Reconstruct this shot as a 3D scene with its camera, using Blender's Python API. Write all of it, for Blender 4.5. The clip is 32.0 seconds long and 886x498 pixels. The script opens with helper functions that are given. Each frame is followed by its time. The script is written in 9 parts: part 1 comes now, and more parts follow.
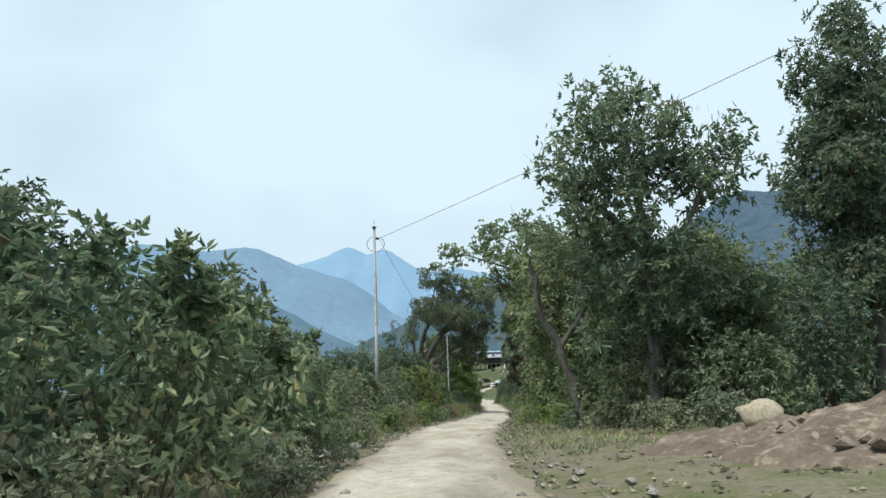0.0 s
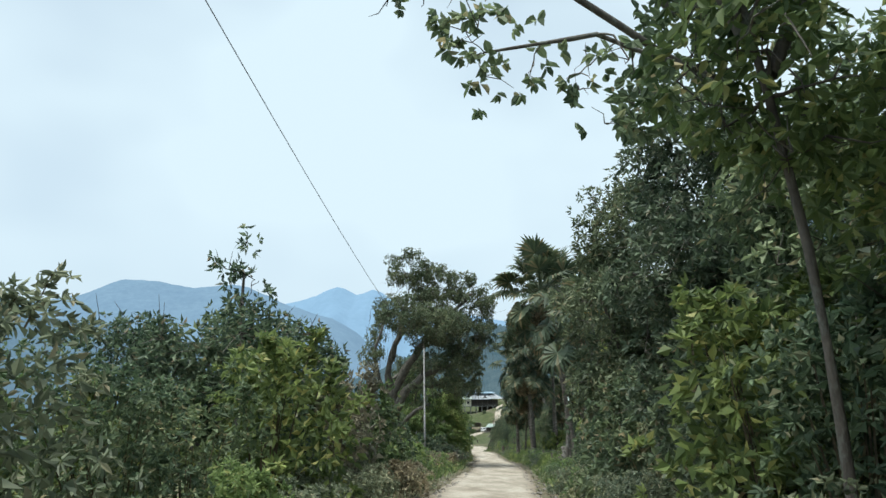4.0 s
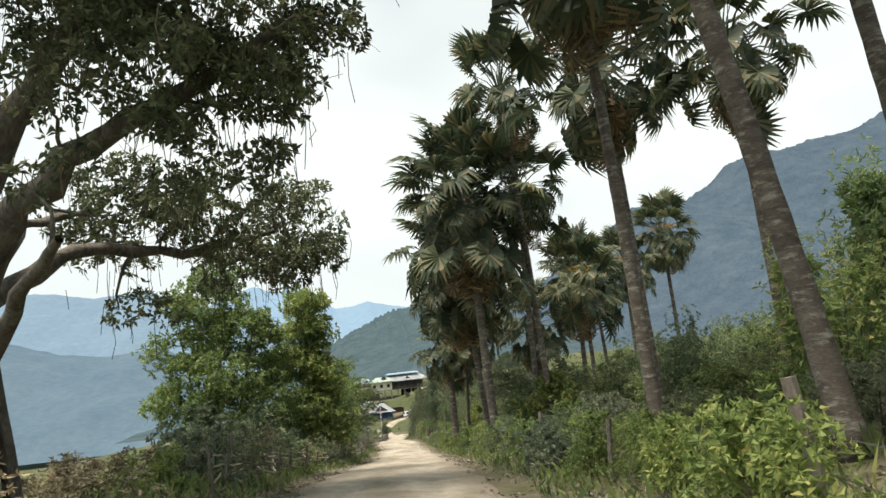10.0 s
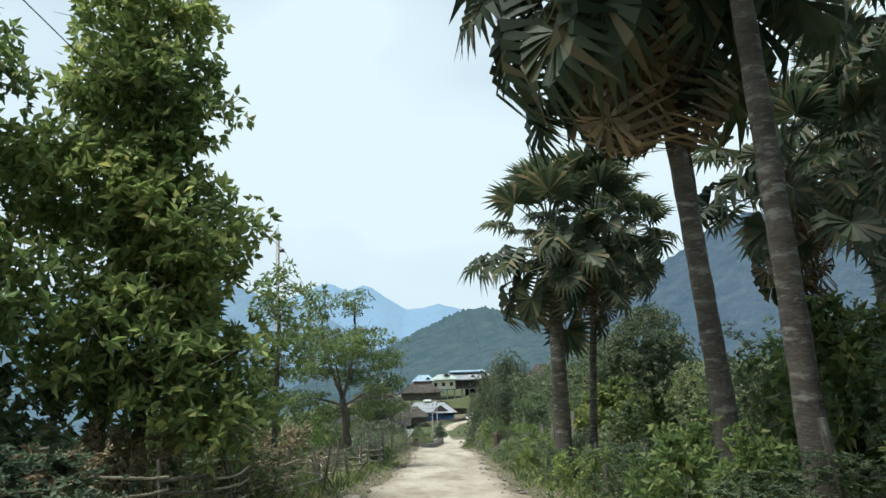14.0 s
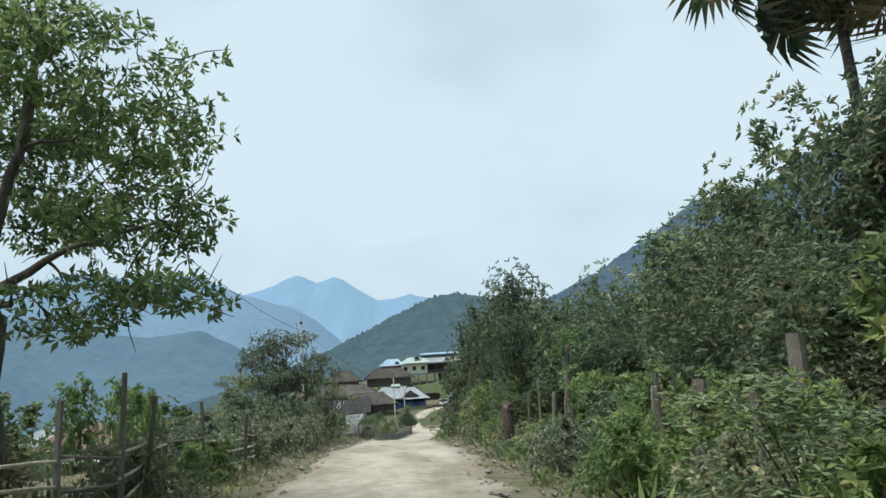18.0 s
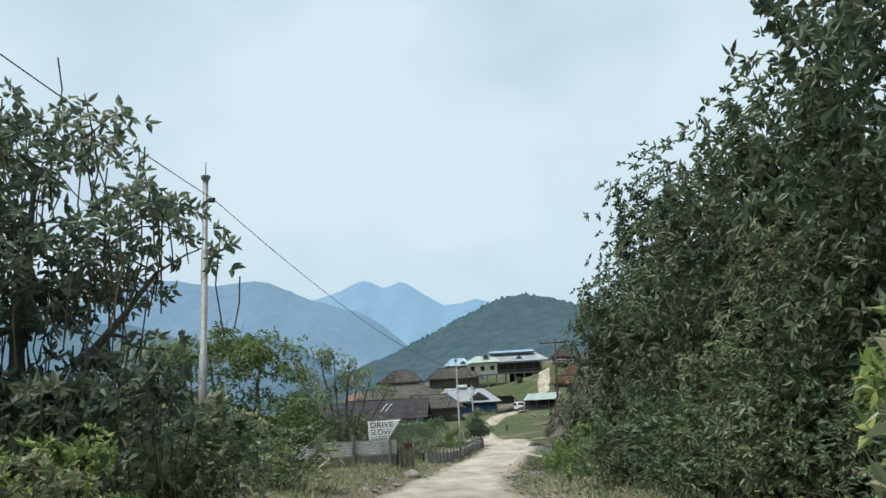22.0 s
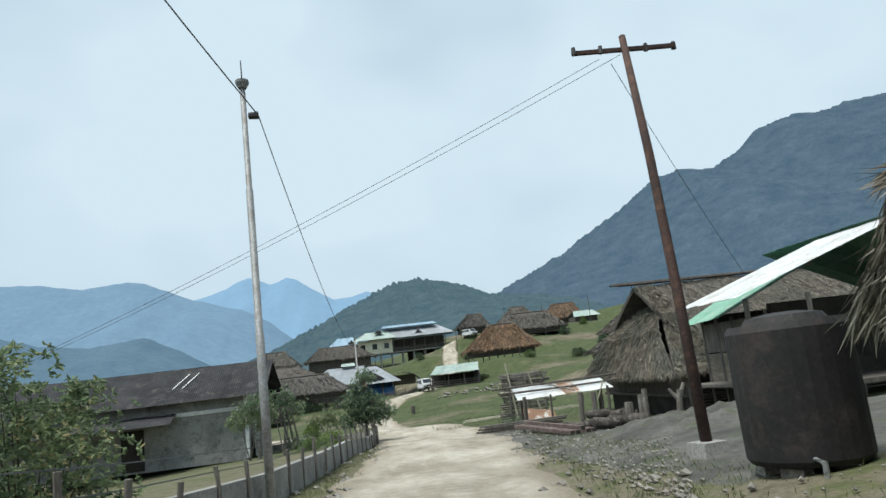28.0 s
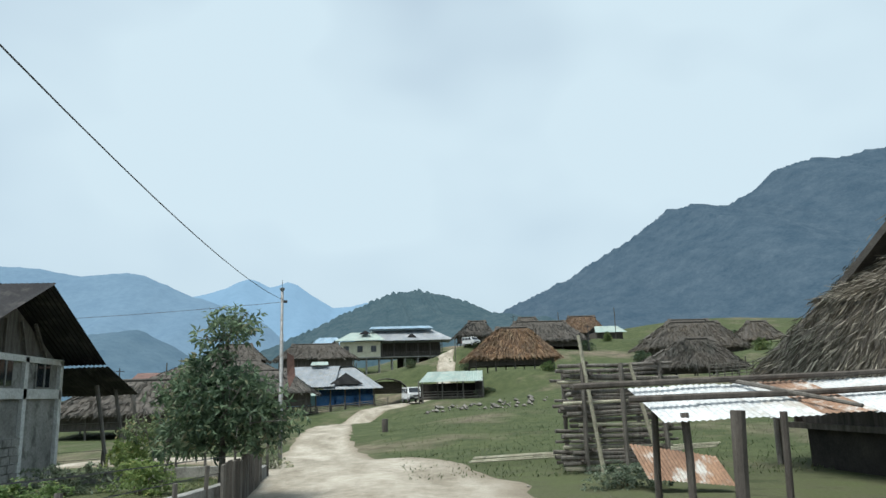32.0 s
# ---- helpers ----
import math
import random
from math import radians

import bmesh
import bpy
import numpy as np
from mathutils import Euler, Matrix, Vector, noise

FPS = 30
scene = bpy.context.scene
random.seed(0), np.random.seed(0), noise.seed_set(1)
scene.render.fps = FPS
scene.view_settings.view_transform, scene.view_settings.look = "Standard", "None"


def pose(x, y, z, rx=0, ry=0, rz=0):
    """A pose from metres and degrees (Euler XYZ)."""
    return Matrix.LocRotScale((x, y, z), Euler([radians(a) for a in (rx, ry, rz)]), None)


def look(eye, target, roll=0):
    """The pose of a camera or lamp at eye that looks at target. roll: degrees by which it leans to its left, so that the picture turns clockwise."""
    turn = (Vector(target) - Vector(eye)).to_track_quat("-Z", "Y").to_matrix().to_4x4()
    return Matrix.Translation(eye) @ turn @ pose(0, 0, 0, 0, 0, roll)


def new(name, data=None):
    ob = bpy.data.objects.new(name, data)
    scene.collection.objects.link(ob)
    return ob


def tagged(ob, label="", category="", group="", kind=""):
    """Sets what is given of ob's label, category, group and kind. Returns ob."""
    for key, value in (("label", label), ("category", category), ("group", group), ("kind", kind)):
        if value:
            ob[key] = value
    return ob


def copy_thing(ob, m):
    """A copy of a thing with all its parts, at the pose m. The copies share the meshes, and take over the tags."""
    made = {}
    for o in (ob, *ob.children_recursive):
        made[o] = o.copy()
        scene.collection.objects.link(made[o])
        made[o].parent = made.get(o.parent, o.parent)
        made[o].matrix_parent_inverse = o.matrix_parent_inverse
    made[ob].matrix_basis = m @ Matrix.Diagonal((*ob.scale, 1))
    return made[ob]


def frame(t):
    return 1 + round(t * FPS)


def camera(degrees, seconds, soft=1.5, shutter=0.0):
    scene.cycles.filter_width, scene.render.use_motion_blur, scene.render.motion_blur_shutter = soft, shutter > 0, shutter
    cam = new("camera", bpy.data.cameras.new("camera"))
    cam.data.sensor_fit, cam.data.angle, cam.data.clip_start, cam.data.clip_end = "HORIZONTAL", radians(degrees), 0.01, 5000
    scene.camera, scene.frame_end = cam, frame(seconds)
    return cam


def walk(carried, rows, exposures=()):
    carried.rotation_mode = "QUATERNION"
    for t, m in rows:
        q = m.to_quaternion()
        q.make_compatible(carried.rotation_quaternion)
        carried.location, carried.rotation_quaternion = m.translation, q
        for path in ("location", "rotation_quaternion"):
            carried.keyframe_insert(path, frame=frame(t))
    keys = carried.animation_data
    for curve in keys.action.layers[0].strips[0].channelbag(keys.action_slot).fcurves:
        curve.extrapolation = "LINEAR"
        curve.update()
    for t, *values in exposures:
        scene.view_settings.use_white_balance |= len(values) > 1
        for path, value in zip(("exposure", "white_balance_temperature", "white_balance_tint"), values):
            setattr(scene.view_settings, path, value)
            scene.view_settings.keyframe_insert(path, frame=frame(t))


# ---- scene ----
cam = camera(64.5, 32.0)
PATH = [
    (0, (0.458, 2.204, 0.16), (0.451, 4.183, 0.453), -2.0),
    (0.5, (0.282, 5.78, -0.033), (0.359, 7.755, 0.278), -2.9),
    (1, (0.115, 9.314, -0.232), (0.238, 11.283, 0.097), -3.6),
    (1.5, (0.048, 12.831, -0.465), (0.172, 14.797, -0.119), -3.2),
    (2, (-0.013, 16.436, -0.735), (0.107, 18.403, -0.39), -2.9),
    (2.5, (0.109, 20.062, -0.98), (0.231, 22.025, -0.615), -4.7),
    (3, (0.355, 23.766, -1.197), (0.307, 25.731, -0.832), -1.8),
    (3.5, (0.869, 27.509, -1.41), (0.853, 29.47, -1.015), -1.8),
    (4, (1.396, 31.334, -1.635), (1.416, 33.291, -1.223), -1.0),
    (4.5, (1.831, 35.302, -1.912), (1.933, 37.267, -1.554), -3.3),
    (6.5, (3.145, 51.946, -3.392), (3.302, 53.908, -3.033), -7.8),
    (7, (3.6, 56.268, -3.776), (3.763, 58.227, -3.41), -7.2),
    (7.5, (4.16, 60.714, -4.121), (4.307, 62.671, -3.735), -6.6),
    (8, (4.669, 65.228, -4.464), (4.816, 67.182, -4.063), -6.7),
    (8.5, (5.147, 69.593, -4.742), (5.347, 71.549, -4.375), -7.0),
    (9, (5.592, 73.961, -5.101), (5.874, 75.918, -4.802), -7.4),
    (9.5, (5.932, 78.164, -5.481), (6.236, 80.116, -5.168), -4.9),
    (10, (6.371, 82.229, -5.805), (6.622, 84.178, -5.432), -6.2),
    (10.5, (6.793, 86.235, -6.068), (7.001, 88.183, -5.667), -5.2),
    (11, (7.174, 90.28, -6.29), (7.326, 92.229, -5.87), -4.3),
    (11.5, (7.519, 94.337, -6.537), (7.638, 96.29, -6.125), -4.7),
    (12, (7.826, 98.372, -6.768), (7.942, 100.332, -6.388), -5.4),
    (12.5, (8.069, 102.319, -7.02), (8.184, 104.285, -6.675), -5.1),
    (13, (8.303, 106.123, -7.312), (8.404, 108.091, -6.971), -3.9),
    (13.5, (8.515, 109.776, -7.556), (8.586, 111.741, -7.19), -3.0),
    (15.5, (9.393, 123.761, -8.77), (9.336, 125.703, -8.295), -2.7),
    (16, (9.637, 127.102, -9.051), (9.595, 129.049, -8.598), -5.2),
    (16.5, (9.846, 130.285, -9.274), (9.851, 132.241, -8.858), -6.1),
    (17, (9.945, 133.331, -9.436), (10.016, 135.293, -9.054), -5.5),
    (17.5, (9.901, 136.388, -9.569), (10.019, 138.35, -9.198), -5.0),
    (18, (9.795, 139.528, -9.696), (9.92, 141.489, -9.322), -3.7),
    (18.5, (9.759, 142.786, -9.834), (9.864, 144.749, -9.467), -2.5),
    (19, (9.771, 146.114, -9.966), (9.848, 148.081, -9.614), -1.9),
    (19.5, (9.811, 149.524, -10.082), (9.859, 151.492, -9.732), -1.9),
    (20, (9.786, 153.021, -10.186), (9.814, 154.988, -9.82), -2.7),
    (20.5, (9.831, 156.327, -10.32), (9.843, 158.29, -9.94), -3.9),
    (21, (9.801, 159.442, -10.448), (9.795, 161.405, -10.064), -4.4),
    (21.5, (9.708, 162.426, -10.57), (9.681, 164.388, -10.183), -4.1),
    (22, (9.54, 165.298, -10.66), (9.48, 167.257, -10.26), -3.2),
    (22.5, (9.403, 168.102, -10.734), (9.305, 170.056, -10.32), -2.6),
    (23, (9.312, 170.969, -10.88), (9.232, 172.924, -10.466), -3.4),
    (23.5, (9.187, 173.776, -11.071), (9.287, 175.743, -10.725), -5.3),
    (24, (9.05, 176.574, -11.277), (9.304, 178.536, -10.987), -6.2),
    (24.5, (8.942, 179.373, -11.498), (9.169, 181.34, -11.213), -6.7),
    (24.9, (8.861, 181.624, -11.69), (9.181, 183.586, -11.472), -6.8),
    (25, (8.858, 182.202, -11.742), (9.169, 184.165, -11.522), -7.6),
    (25.5, (8.902, 185.187, -12.014), (9.128, 187.143, -11.663), -9.9),
    (27.5, (9.527, 197.702, -13.0), (9.819, 199.656, -12.693), -5.6),
    (28, (9.955, 200.719, -13.218), (10.206, 202.671, -12.864), -6.8),
    (28.5, (10.258, 203.608, -13.368), (10.511, 205.557, -12.998), -6.3),
    (29, (10.549, 206.334, -13.485), (10.867, 208.282, -13.162), -4.7),
    (29.5, (10.823, 209.002, -13.591), (11.191, 210.945, -13.29), -3.2),
    (30, (11.071, 211.726, -13.709), (11.439, 213.659, -13.349), -2.2),
    (30.5, (11.346, 214.558, -13.854), (11.667, 216.487, -13.435), -1.8),
    (31, (11.677, 217.477, -13.998), (11.946, 219.411, -13.565), -2.2),
    (31.5, (12.009, 220.479, -14.121), (12.263, 222.42, -13.711), -2.0),
    (32, (12.399, 223.414, -14.224), (12.64, 225.357, -13.818), -1.9),
]
TONES = [(0, 0.15, 6350, 6), (8.2, 0.2, 6350, 6), (9.0, 0.35, 7050, 10), (10.0, 0.4, 7600, 12), (10.8, 0.2, 6500, 7), (13.0, 0.25, 6500, 6), (16.0, 0.03, 6350, 6), (32, -0.02, 6300, 6)]
walk(cam, [(t, look(eye, target, roll)) for t, eye, target, roll in PATH], TONES)

# ---- world, sun ----
world = bpy.data.worlds.new("world")
scene.world = world
world.use_nodes = True
wn = world.node_tree.nodes
wl = world.node_tree.links
wn.clear()
w_out = wn.new("ShaderNodeOutputWorld")
w_bg = wn.new("ShaderNodeBackground")
w_bg.inputs["Strength"].default_value = 0.12
w_sky = wn.new("ShaderNodeTexSky")
w_sky.sky_type = "NISHITA"
w_sky.sun_disc = False
w_sky.sun_elevation = radians(70)
w_sky.sun_rotation = radians(-124)
w_sky.air_density, w_sky.dust_density, w_sky.ozone_density = 1.0, 2.0, 1.5
w_tc = wn.new("ShaderNodeTexCoord")
w_map = wn.new("ShaderNodeMapping")
w_map.inputs["Scale"].default_value = (1.0, 1.0, 1.7)
w_n = wn.new("ShaderNodeTexNoise")
w_n.inputs["Scale"].default_value = 1.7
w_n.inputs["Detail"].default_value = 3.0
w_n.inputs["Roughness"].default_value = 0.52
w_r = wn.new("ShaderNodeValToRGB")
w_r.color_ramp.elements[0].position = 0.38
w_r.color_ramp.elements[0].color = (0.62, 0.62, 0.62, 1)
w_r.color_ramp.elements[1].position = 0.62
w_r.color_ramp.elements[1].color = (1.0, 1.0, 1.0, 1)
w_mix = wn.new("ShaderNodeMixRGB")
w_mix.inputs["Color2"].default_value = (5.75, 6.8, 7.5, 1)
wl.new(w_tc.outputs["Generated"], w_map.inputs["Vector"])
wl.new(w_map.outputs["Vector"], w_n.inputs["Vector"])
wl.new(w_n.outputs["Fac"], w_r.inputs["Fac"])
wl.new(w_r.outputs["Color"], w_mix.inputs["Fac"])
wl.new(w_sky.outputs["Color"], w_mix.inputs["Color1"])
wl.new(w_mix.outputs["Color"], w_bg.inputs["Color"])
wl.new(w_bg.outputs["Background"], w_out.inputs["Surface"])

sun = new("sun", bpy.data.lights.new("sun", "SUN"))
sun.data.energy = 5.0
sun.data.angle = radians(24)
sun.data.color = (1.0, 0.96, 0.9)
sun.matrix_world = look((0, 0, 60), (18, 12, 0))

RND = random.Random(7)
NPR = np.random.RandomState(11)


# ---- materials ----
def principled(name):
    m = bpy.data.materials.new(name)
    m.use_nodes = True
    nt = m.node_tree
    return m, nt, nt.nodes["Principled BSDF"]


def node(nt, kind, **inputs):
    n = nt.nodes.new(kind)
    for k, v in inputs.items():
        n.inputs[k.replace("_", " ")].default_value = v
    return n


def ramp(nt, fac, stops):
    r = nt.nodes.new("ShaderNodeValToRGB")
    e = r.color_ramp.elements
    while len(e) < len(stops):
        e.new(0.5)
    for i, (p, c) in enumerate(stops):
        e[i].position = p
        e[i].color = (*c, 1)
    nt.links.new(fac, r.inputs["Fac"])
    return r.outputs["Color"]


def mixc(nt, fac, a, b, how="MIX"):
    m = nt.nodes.new("ShaderNodeMixRGB")
    m.blend_type = how
    for sock, v in (("Fac", fac), ("Color1", a), ("Color2", b)):
        if isinstance(v, (int, float)):
            m.inputs[sock].default_value = v
        elif isinstance(v, tuple):
            m.inputs[sock].default_value = (*v, 1)
        else:
            nt.links.new(v, m.inputs[sock])
    return m.outputs["Color"]


def surface(name, c1, c2, scale=3.0, rough=0.85, bump=0.4, fine=40.0, c3=None, metal=0.0, stretch=(1, 1, 1), vary=0.12, coords="Object", bump_dist=0.02):
    """A worn surface: two colours in broad patches, fine grain, an optional third colour in stains, and relief."""
    m, nt, p = principled(name)
    tc = nt.nodes.new("ShaderNodeTexCoord")
    mp = node(nt, "ShaderNodeMapping", Scale=stretch)
    nt.links.new(tc.outputs[coords], mp.inputs["Vector"])
    big = node(nt, "ShaderNodeTexNoise", Scale=scale, Detail=5.0, Roughness=0.6)
    small = node(nt, "ShaderNodeTexNoise", Scale=fine, Detail=4.0, Roughness=0.65)
    for n in (big, small):
        nt.links.new(mp.outputs["Vector"], n.inputs["Vector"])
    col = ramp(nt, big.outputs["Fac"], [(0.33, c1), (0.67, c2)])
    grain = ramp(nt, small.outputs["Fac"], [(0.3, (0.55, 0.55, 0.55)), (0.7, (1.25, 1.25, 1.25))])
    col = mixc(nt, 0.75, col, grain, "MULTIPLY")
    if c3:
        st = node(nt, "ShaderNodeTexNoise", Scale=scale * 2.3, Detail=6.0, Roughness=0.7)
        nt.links.new(mp.outputs["Vector"], st.inputs["Vector"])
        f = ramp(nt, st.outputs["Fac"], [(0.52, (0, 0, 0)), (0.66, (1, 1, 1))])
        col = mixc(nt, f, col, c3)
    if vary:
        oi = nt.nodes.new("ShaderNodeObjectInfo")
        v = ramp(nt, oi.outputs["Random"], [(0.0, (1 - vary,) * 3), (1.0, (1 + vary,) * 3)])
        col = mixc(nt, 1.0, col, v, "MULTIPLY")
    nt.links.new(col, p.inputs["Base Color"])
    p.inputs["Roughness"].default_value = rough
    p.inputs["Metallic"].default_value = metal
    p.inputs["Specular IOR Level"].default_value = 0.3
    b = node(nt, "ShaderNodeBump", Strength=bump, Distance=bump_dist)
    nt.links.new(small.outputs["Fac"], b.inputs["Height"])
    nt.links.new(b.outputs["Normal"], p.inputs["Normal"])
    return m


def leafy(name, dark, light, dry=None, dry_at=0.93, glow=0.25):
    """Leaf tissue: each leaf has its own tone, a few are dry, and light passes through."""
    m, nt, p = principled(name)
    g = nt.nodes.new("ShaderNodeNewGeometry")
    stops = [(0.0, dark), (dry_at - 0.08, light)]
    if dry:
        stops += [(dry_at, dry)]
    col = ramp(nt, g.outputs["Random Per Island"], stops)
    tc = nt.nodes.new("ShaderNodeTexCoord")
    n = node(nt, "ShaderNodeTexNoise", Scale=0.55, Detail=3.0)
    nt.links.new(tc.outputs["Object"], n.inputs["Vector"])
    patch = ramp(nt, n.outputs["Fac"], [(0.35, (0.6, 0.68, 0.62)), (0.65, (1.3, 1.22, 1.1))])
    col = mixc(nt, 0.85, col, patch, "MULTIPLY")
    oi = nt.nodes.new("ShaderNodeObjectInfo")
    v = ramp(nt, oi.outputs["Random"], [(0.0, (0.78, 0.84, 0.84)), (1.0, (1.25, 1.16, 1.0))])
    col = mixc(nt, 1.0, col, v, "MULTIPLY")
    nt.links.new(col, p.inputs["Base Color"])
    p.inputs["Roughness"].default_value = 0.58
    p.inputs["Specular IOR Level"].default_value = 0.38
    tr = nt.nodes.new("ShaderNodeBsdfTranslucent")
    nt.links.new(col, tr.inputs["Color"])
    mx = nt.nodes.new("ShaderNodeMixShader")
    mx.inputs["Fac"].default_value = glow
    out = nt.nodes["Material Output"]
    nt.links.new(p.outputs["BSDF"], mx.inputs[1])
    nt.links.new(tr.outputs["BSDF"], mx.inputs[2])
    nt.links.new(mx.outputs["Shader"], out.inputs["Surface"])
    return m


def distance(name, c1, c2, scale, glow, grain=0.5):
    """Far wooded slopes, with the haze of deep air put into their colour and glow."""
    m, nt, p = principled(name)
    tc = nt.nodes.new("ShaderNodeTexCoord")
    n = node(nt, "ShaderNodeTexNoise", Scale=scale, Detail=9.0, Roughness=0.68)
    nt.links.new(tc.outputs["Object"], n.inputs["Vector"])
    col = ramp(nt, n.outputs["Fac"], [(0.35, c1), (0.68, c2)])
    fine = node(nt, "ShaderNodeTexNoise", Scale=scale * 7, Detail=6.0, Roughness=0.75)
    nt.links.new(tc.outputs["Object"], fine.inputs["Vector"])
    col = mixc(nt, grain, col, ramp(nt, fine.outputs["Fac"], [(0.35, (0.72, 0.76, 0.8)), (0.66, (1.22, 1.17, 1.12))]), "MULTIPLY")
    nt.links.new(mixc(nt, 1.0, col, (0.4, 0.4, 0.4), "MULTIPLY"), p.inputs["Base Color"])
    # emission paints the air's haze; the slopes give off no light themselves
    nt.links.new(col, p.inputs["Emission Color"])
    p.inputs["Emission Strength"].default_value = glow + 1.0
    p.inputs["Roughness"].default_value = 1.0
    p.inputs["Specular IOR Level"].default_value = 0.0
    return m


M_BARK_D = surface("bark_dark", (0.06, 0.053, 0.047), (0.15, 0.137, 0.12), 2.6, 0.95, 1.0, 16, (0.16, 0.17, 0.15), stretch=(1, 1, 0.4))
M_BARK_G = surface("bark_grey", (0.0975, 0.0863, 0.075), (0.18, 0.165, 0.143), 2.0, 0.95, 0.7, 22, (0.27, 0.27, 0.247), stretch=(1, 1, 0.5))
M_PALM = surface("palm_trunk", (0.07, 0.06, 0.052), (0.17, 0.15, 0.13), 1.3, 0.95, 0.9, 14, (0.3, 0.29, 0.26), stretch=(1, 1, 3.0))
M_STEM = surface("twig", (0.06, 0.05, 0.035), (0.13, 0.11, 0.07), 5.0, 0.9, 0.4, 40)
M_WOOD = surface("old_wood", (0.0925, 0.0828, 0.0731), (0.193, 0.18, 0.16), 1.6, 0.92, 0.7, 30, (0.2, 0.187, 0.168), stretch=(4, 4, 0.6))
M_WOOD_D = surface("dark_wood", (0.06, 0.052, 0.046), (0.13, 0.115, 0.1), 1.6, 0.92, 0.6, 30, stretch=(4, 4, 0.6))
M_POLE = surface("galvanised_pole", (0.186, 0.192, 0.192), (0.273, 0.279, 0.279), 1.2, 0.6, 0.2, 25, (0.124, 0.105, 0.0868), metal=0.3)
M_RUSTPOLE = surface("rusted_pole", (0.035, 0.026, 0.024), (0.075, 0.042, 0.034), 1.0, 0.85, 0.5, 25, (0.11, 0.06, 0.042))
M_WIRE = surface("cable", (0.03, 0.03, 0.032), (0.06, 0.06, 0.062), 2.0, 0.6, 0.1, 30)
M_LEAF_H = leafy("leaf_hedge", (0.075, 0.115, 0.078), (0.25, 0.325, 0.205), (0.36, 0.33, 0.22), 0.97, 0.42)
M_LEAF_D = leafy("leaf_dark", (0.054, 0.086, 0.066), (0.165, 0.225, 0.145), (0.25, 0.21, 0.15), 0.975, 0.42)
M_LEAF_U = leafy("leaf_dusty", (0.1, 0.128, 0.098), (0.275, 0.318, 0.24), (0.34, 0.32, 0.25), 0.97, 0.4)
M_LEAF_F = leafy("leaf_fig", (0.055, 0.08, 0.056), (0.15, 0.195, 0.13), (0.19, 0.18, 0.13), 0.985, 0.32)
M_LEAF_G = leafy("leaf_green", (0.1, 0.165, 0.07), (0.27, 0.37, 0.165), (0.37, 0.4, 0.19), 0.95, 0.55)
M_LEAF_L = leafy("leaf_light", (0.097, 0.158, 0.068), (0.262, 0.359, 0.166), (0.359, 0.372, 0.206), 0.95, 0.5)
M_LEAF_B = leafy("leaf_dry", (0.13, 0.118, 0.095), (0.3, 0.272, 0.21), (0.37, 0.33, 0.25), 0.95, 0.3)
M_LEAF_Y = leafy("leaf_olive", (0.07, 0.112, 0.05), (0.215, 0.285, 0.115), (0.32, 0.33, 0.14), 0.95, 0.45)
M_GRASS = leafy("short_grass", (0.047, 0.0687, 0.0304), (0.126, 0.155, 0.0718), (0.181, 0.174, 0.0948), 0.94, 0.3)
M_PALMLEAF = leafy("palm_blade", (0.0359, 0.0577, 0.0413), (0.103, 0.137, 0.0874), (0.172, 0.156, 0.105), 0.96, 0.3)
M_PALMDRY = leafy("palm_dry", (0.120, 0.094, 0.067), (0.264, 0.210, 0.150), (0.336, 0.264, 0.192), 0.95, 0.12)
M_FLOWER = leafy("palm_fruit", (0.35, 0.2, 0.03), (0.6, 0.38, 0.06))
M_ROCK = surface("stone", (0.16, 0.15, 0.135), (0.34, 0.32, 0.28), 2.5, 0.95, 0.7, 20, vary=0.2)


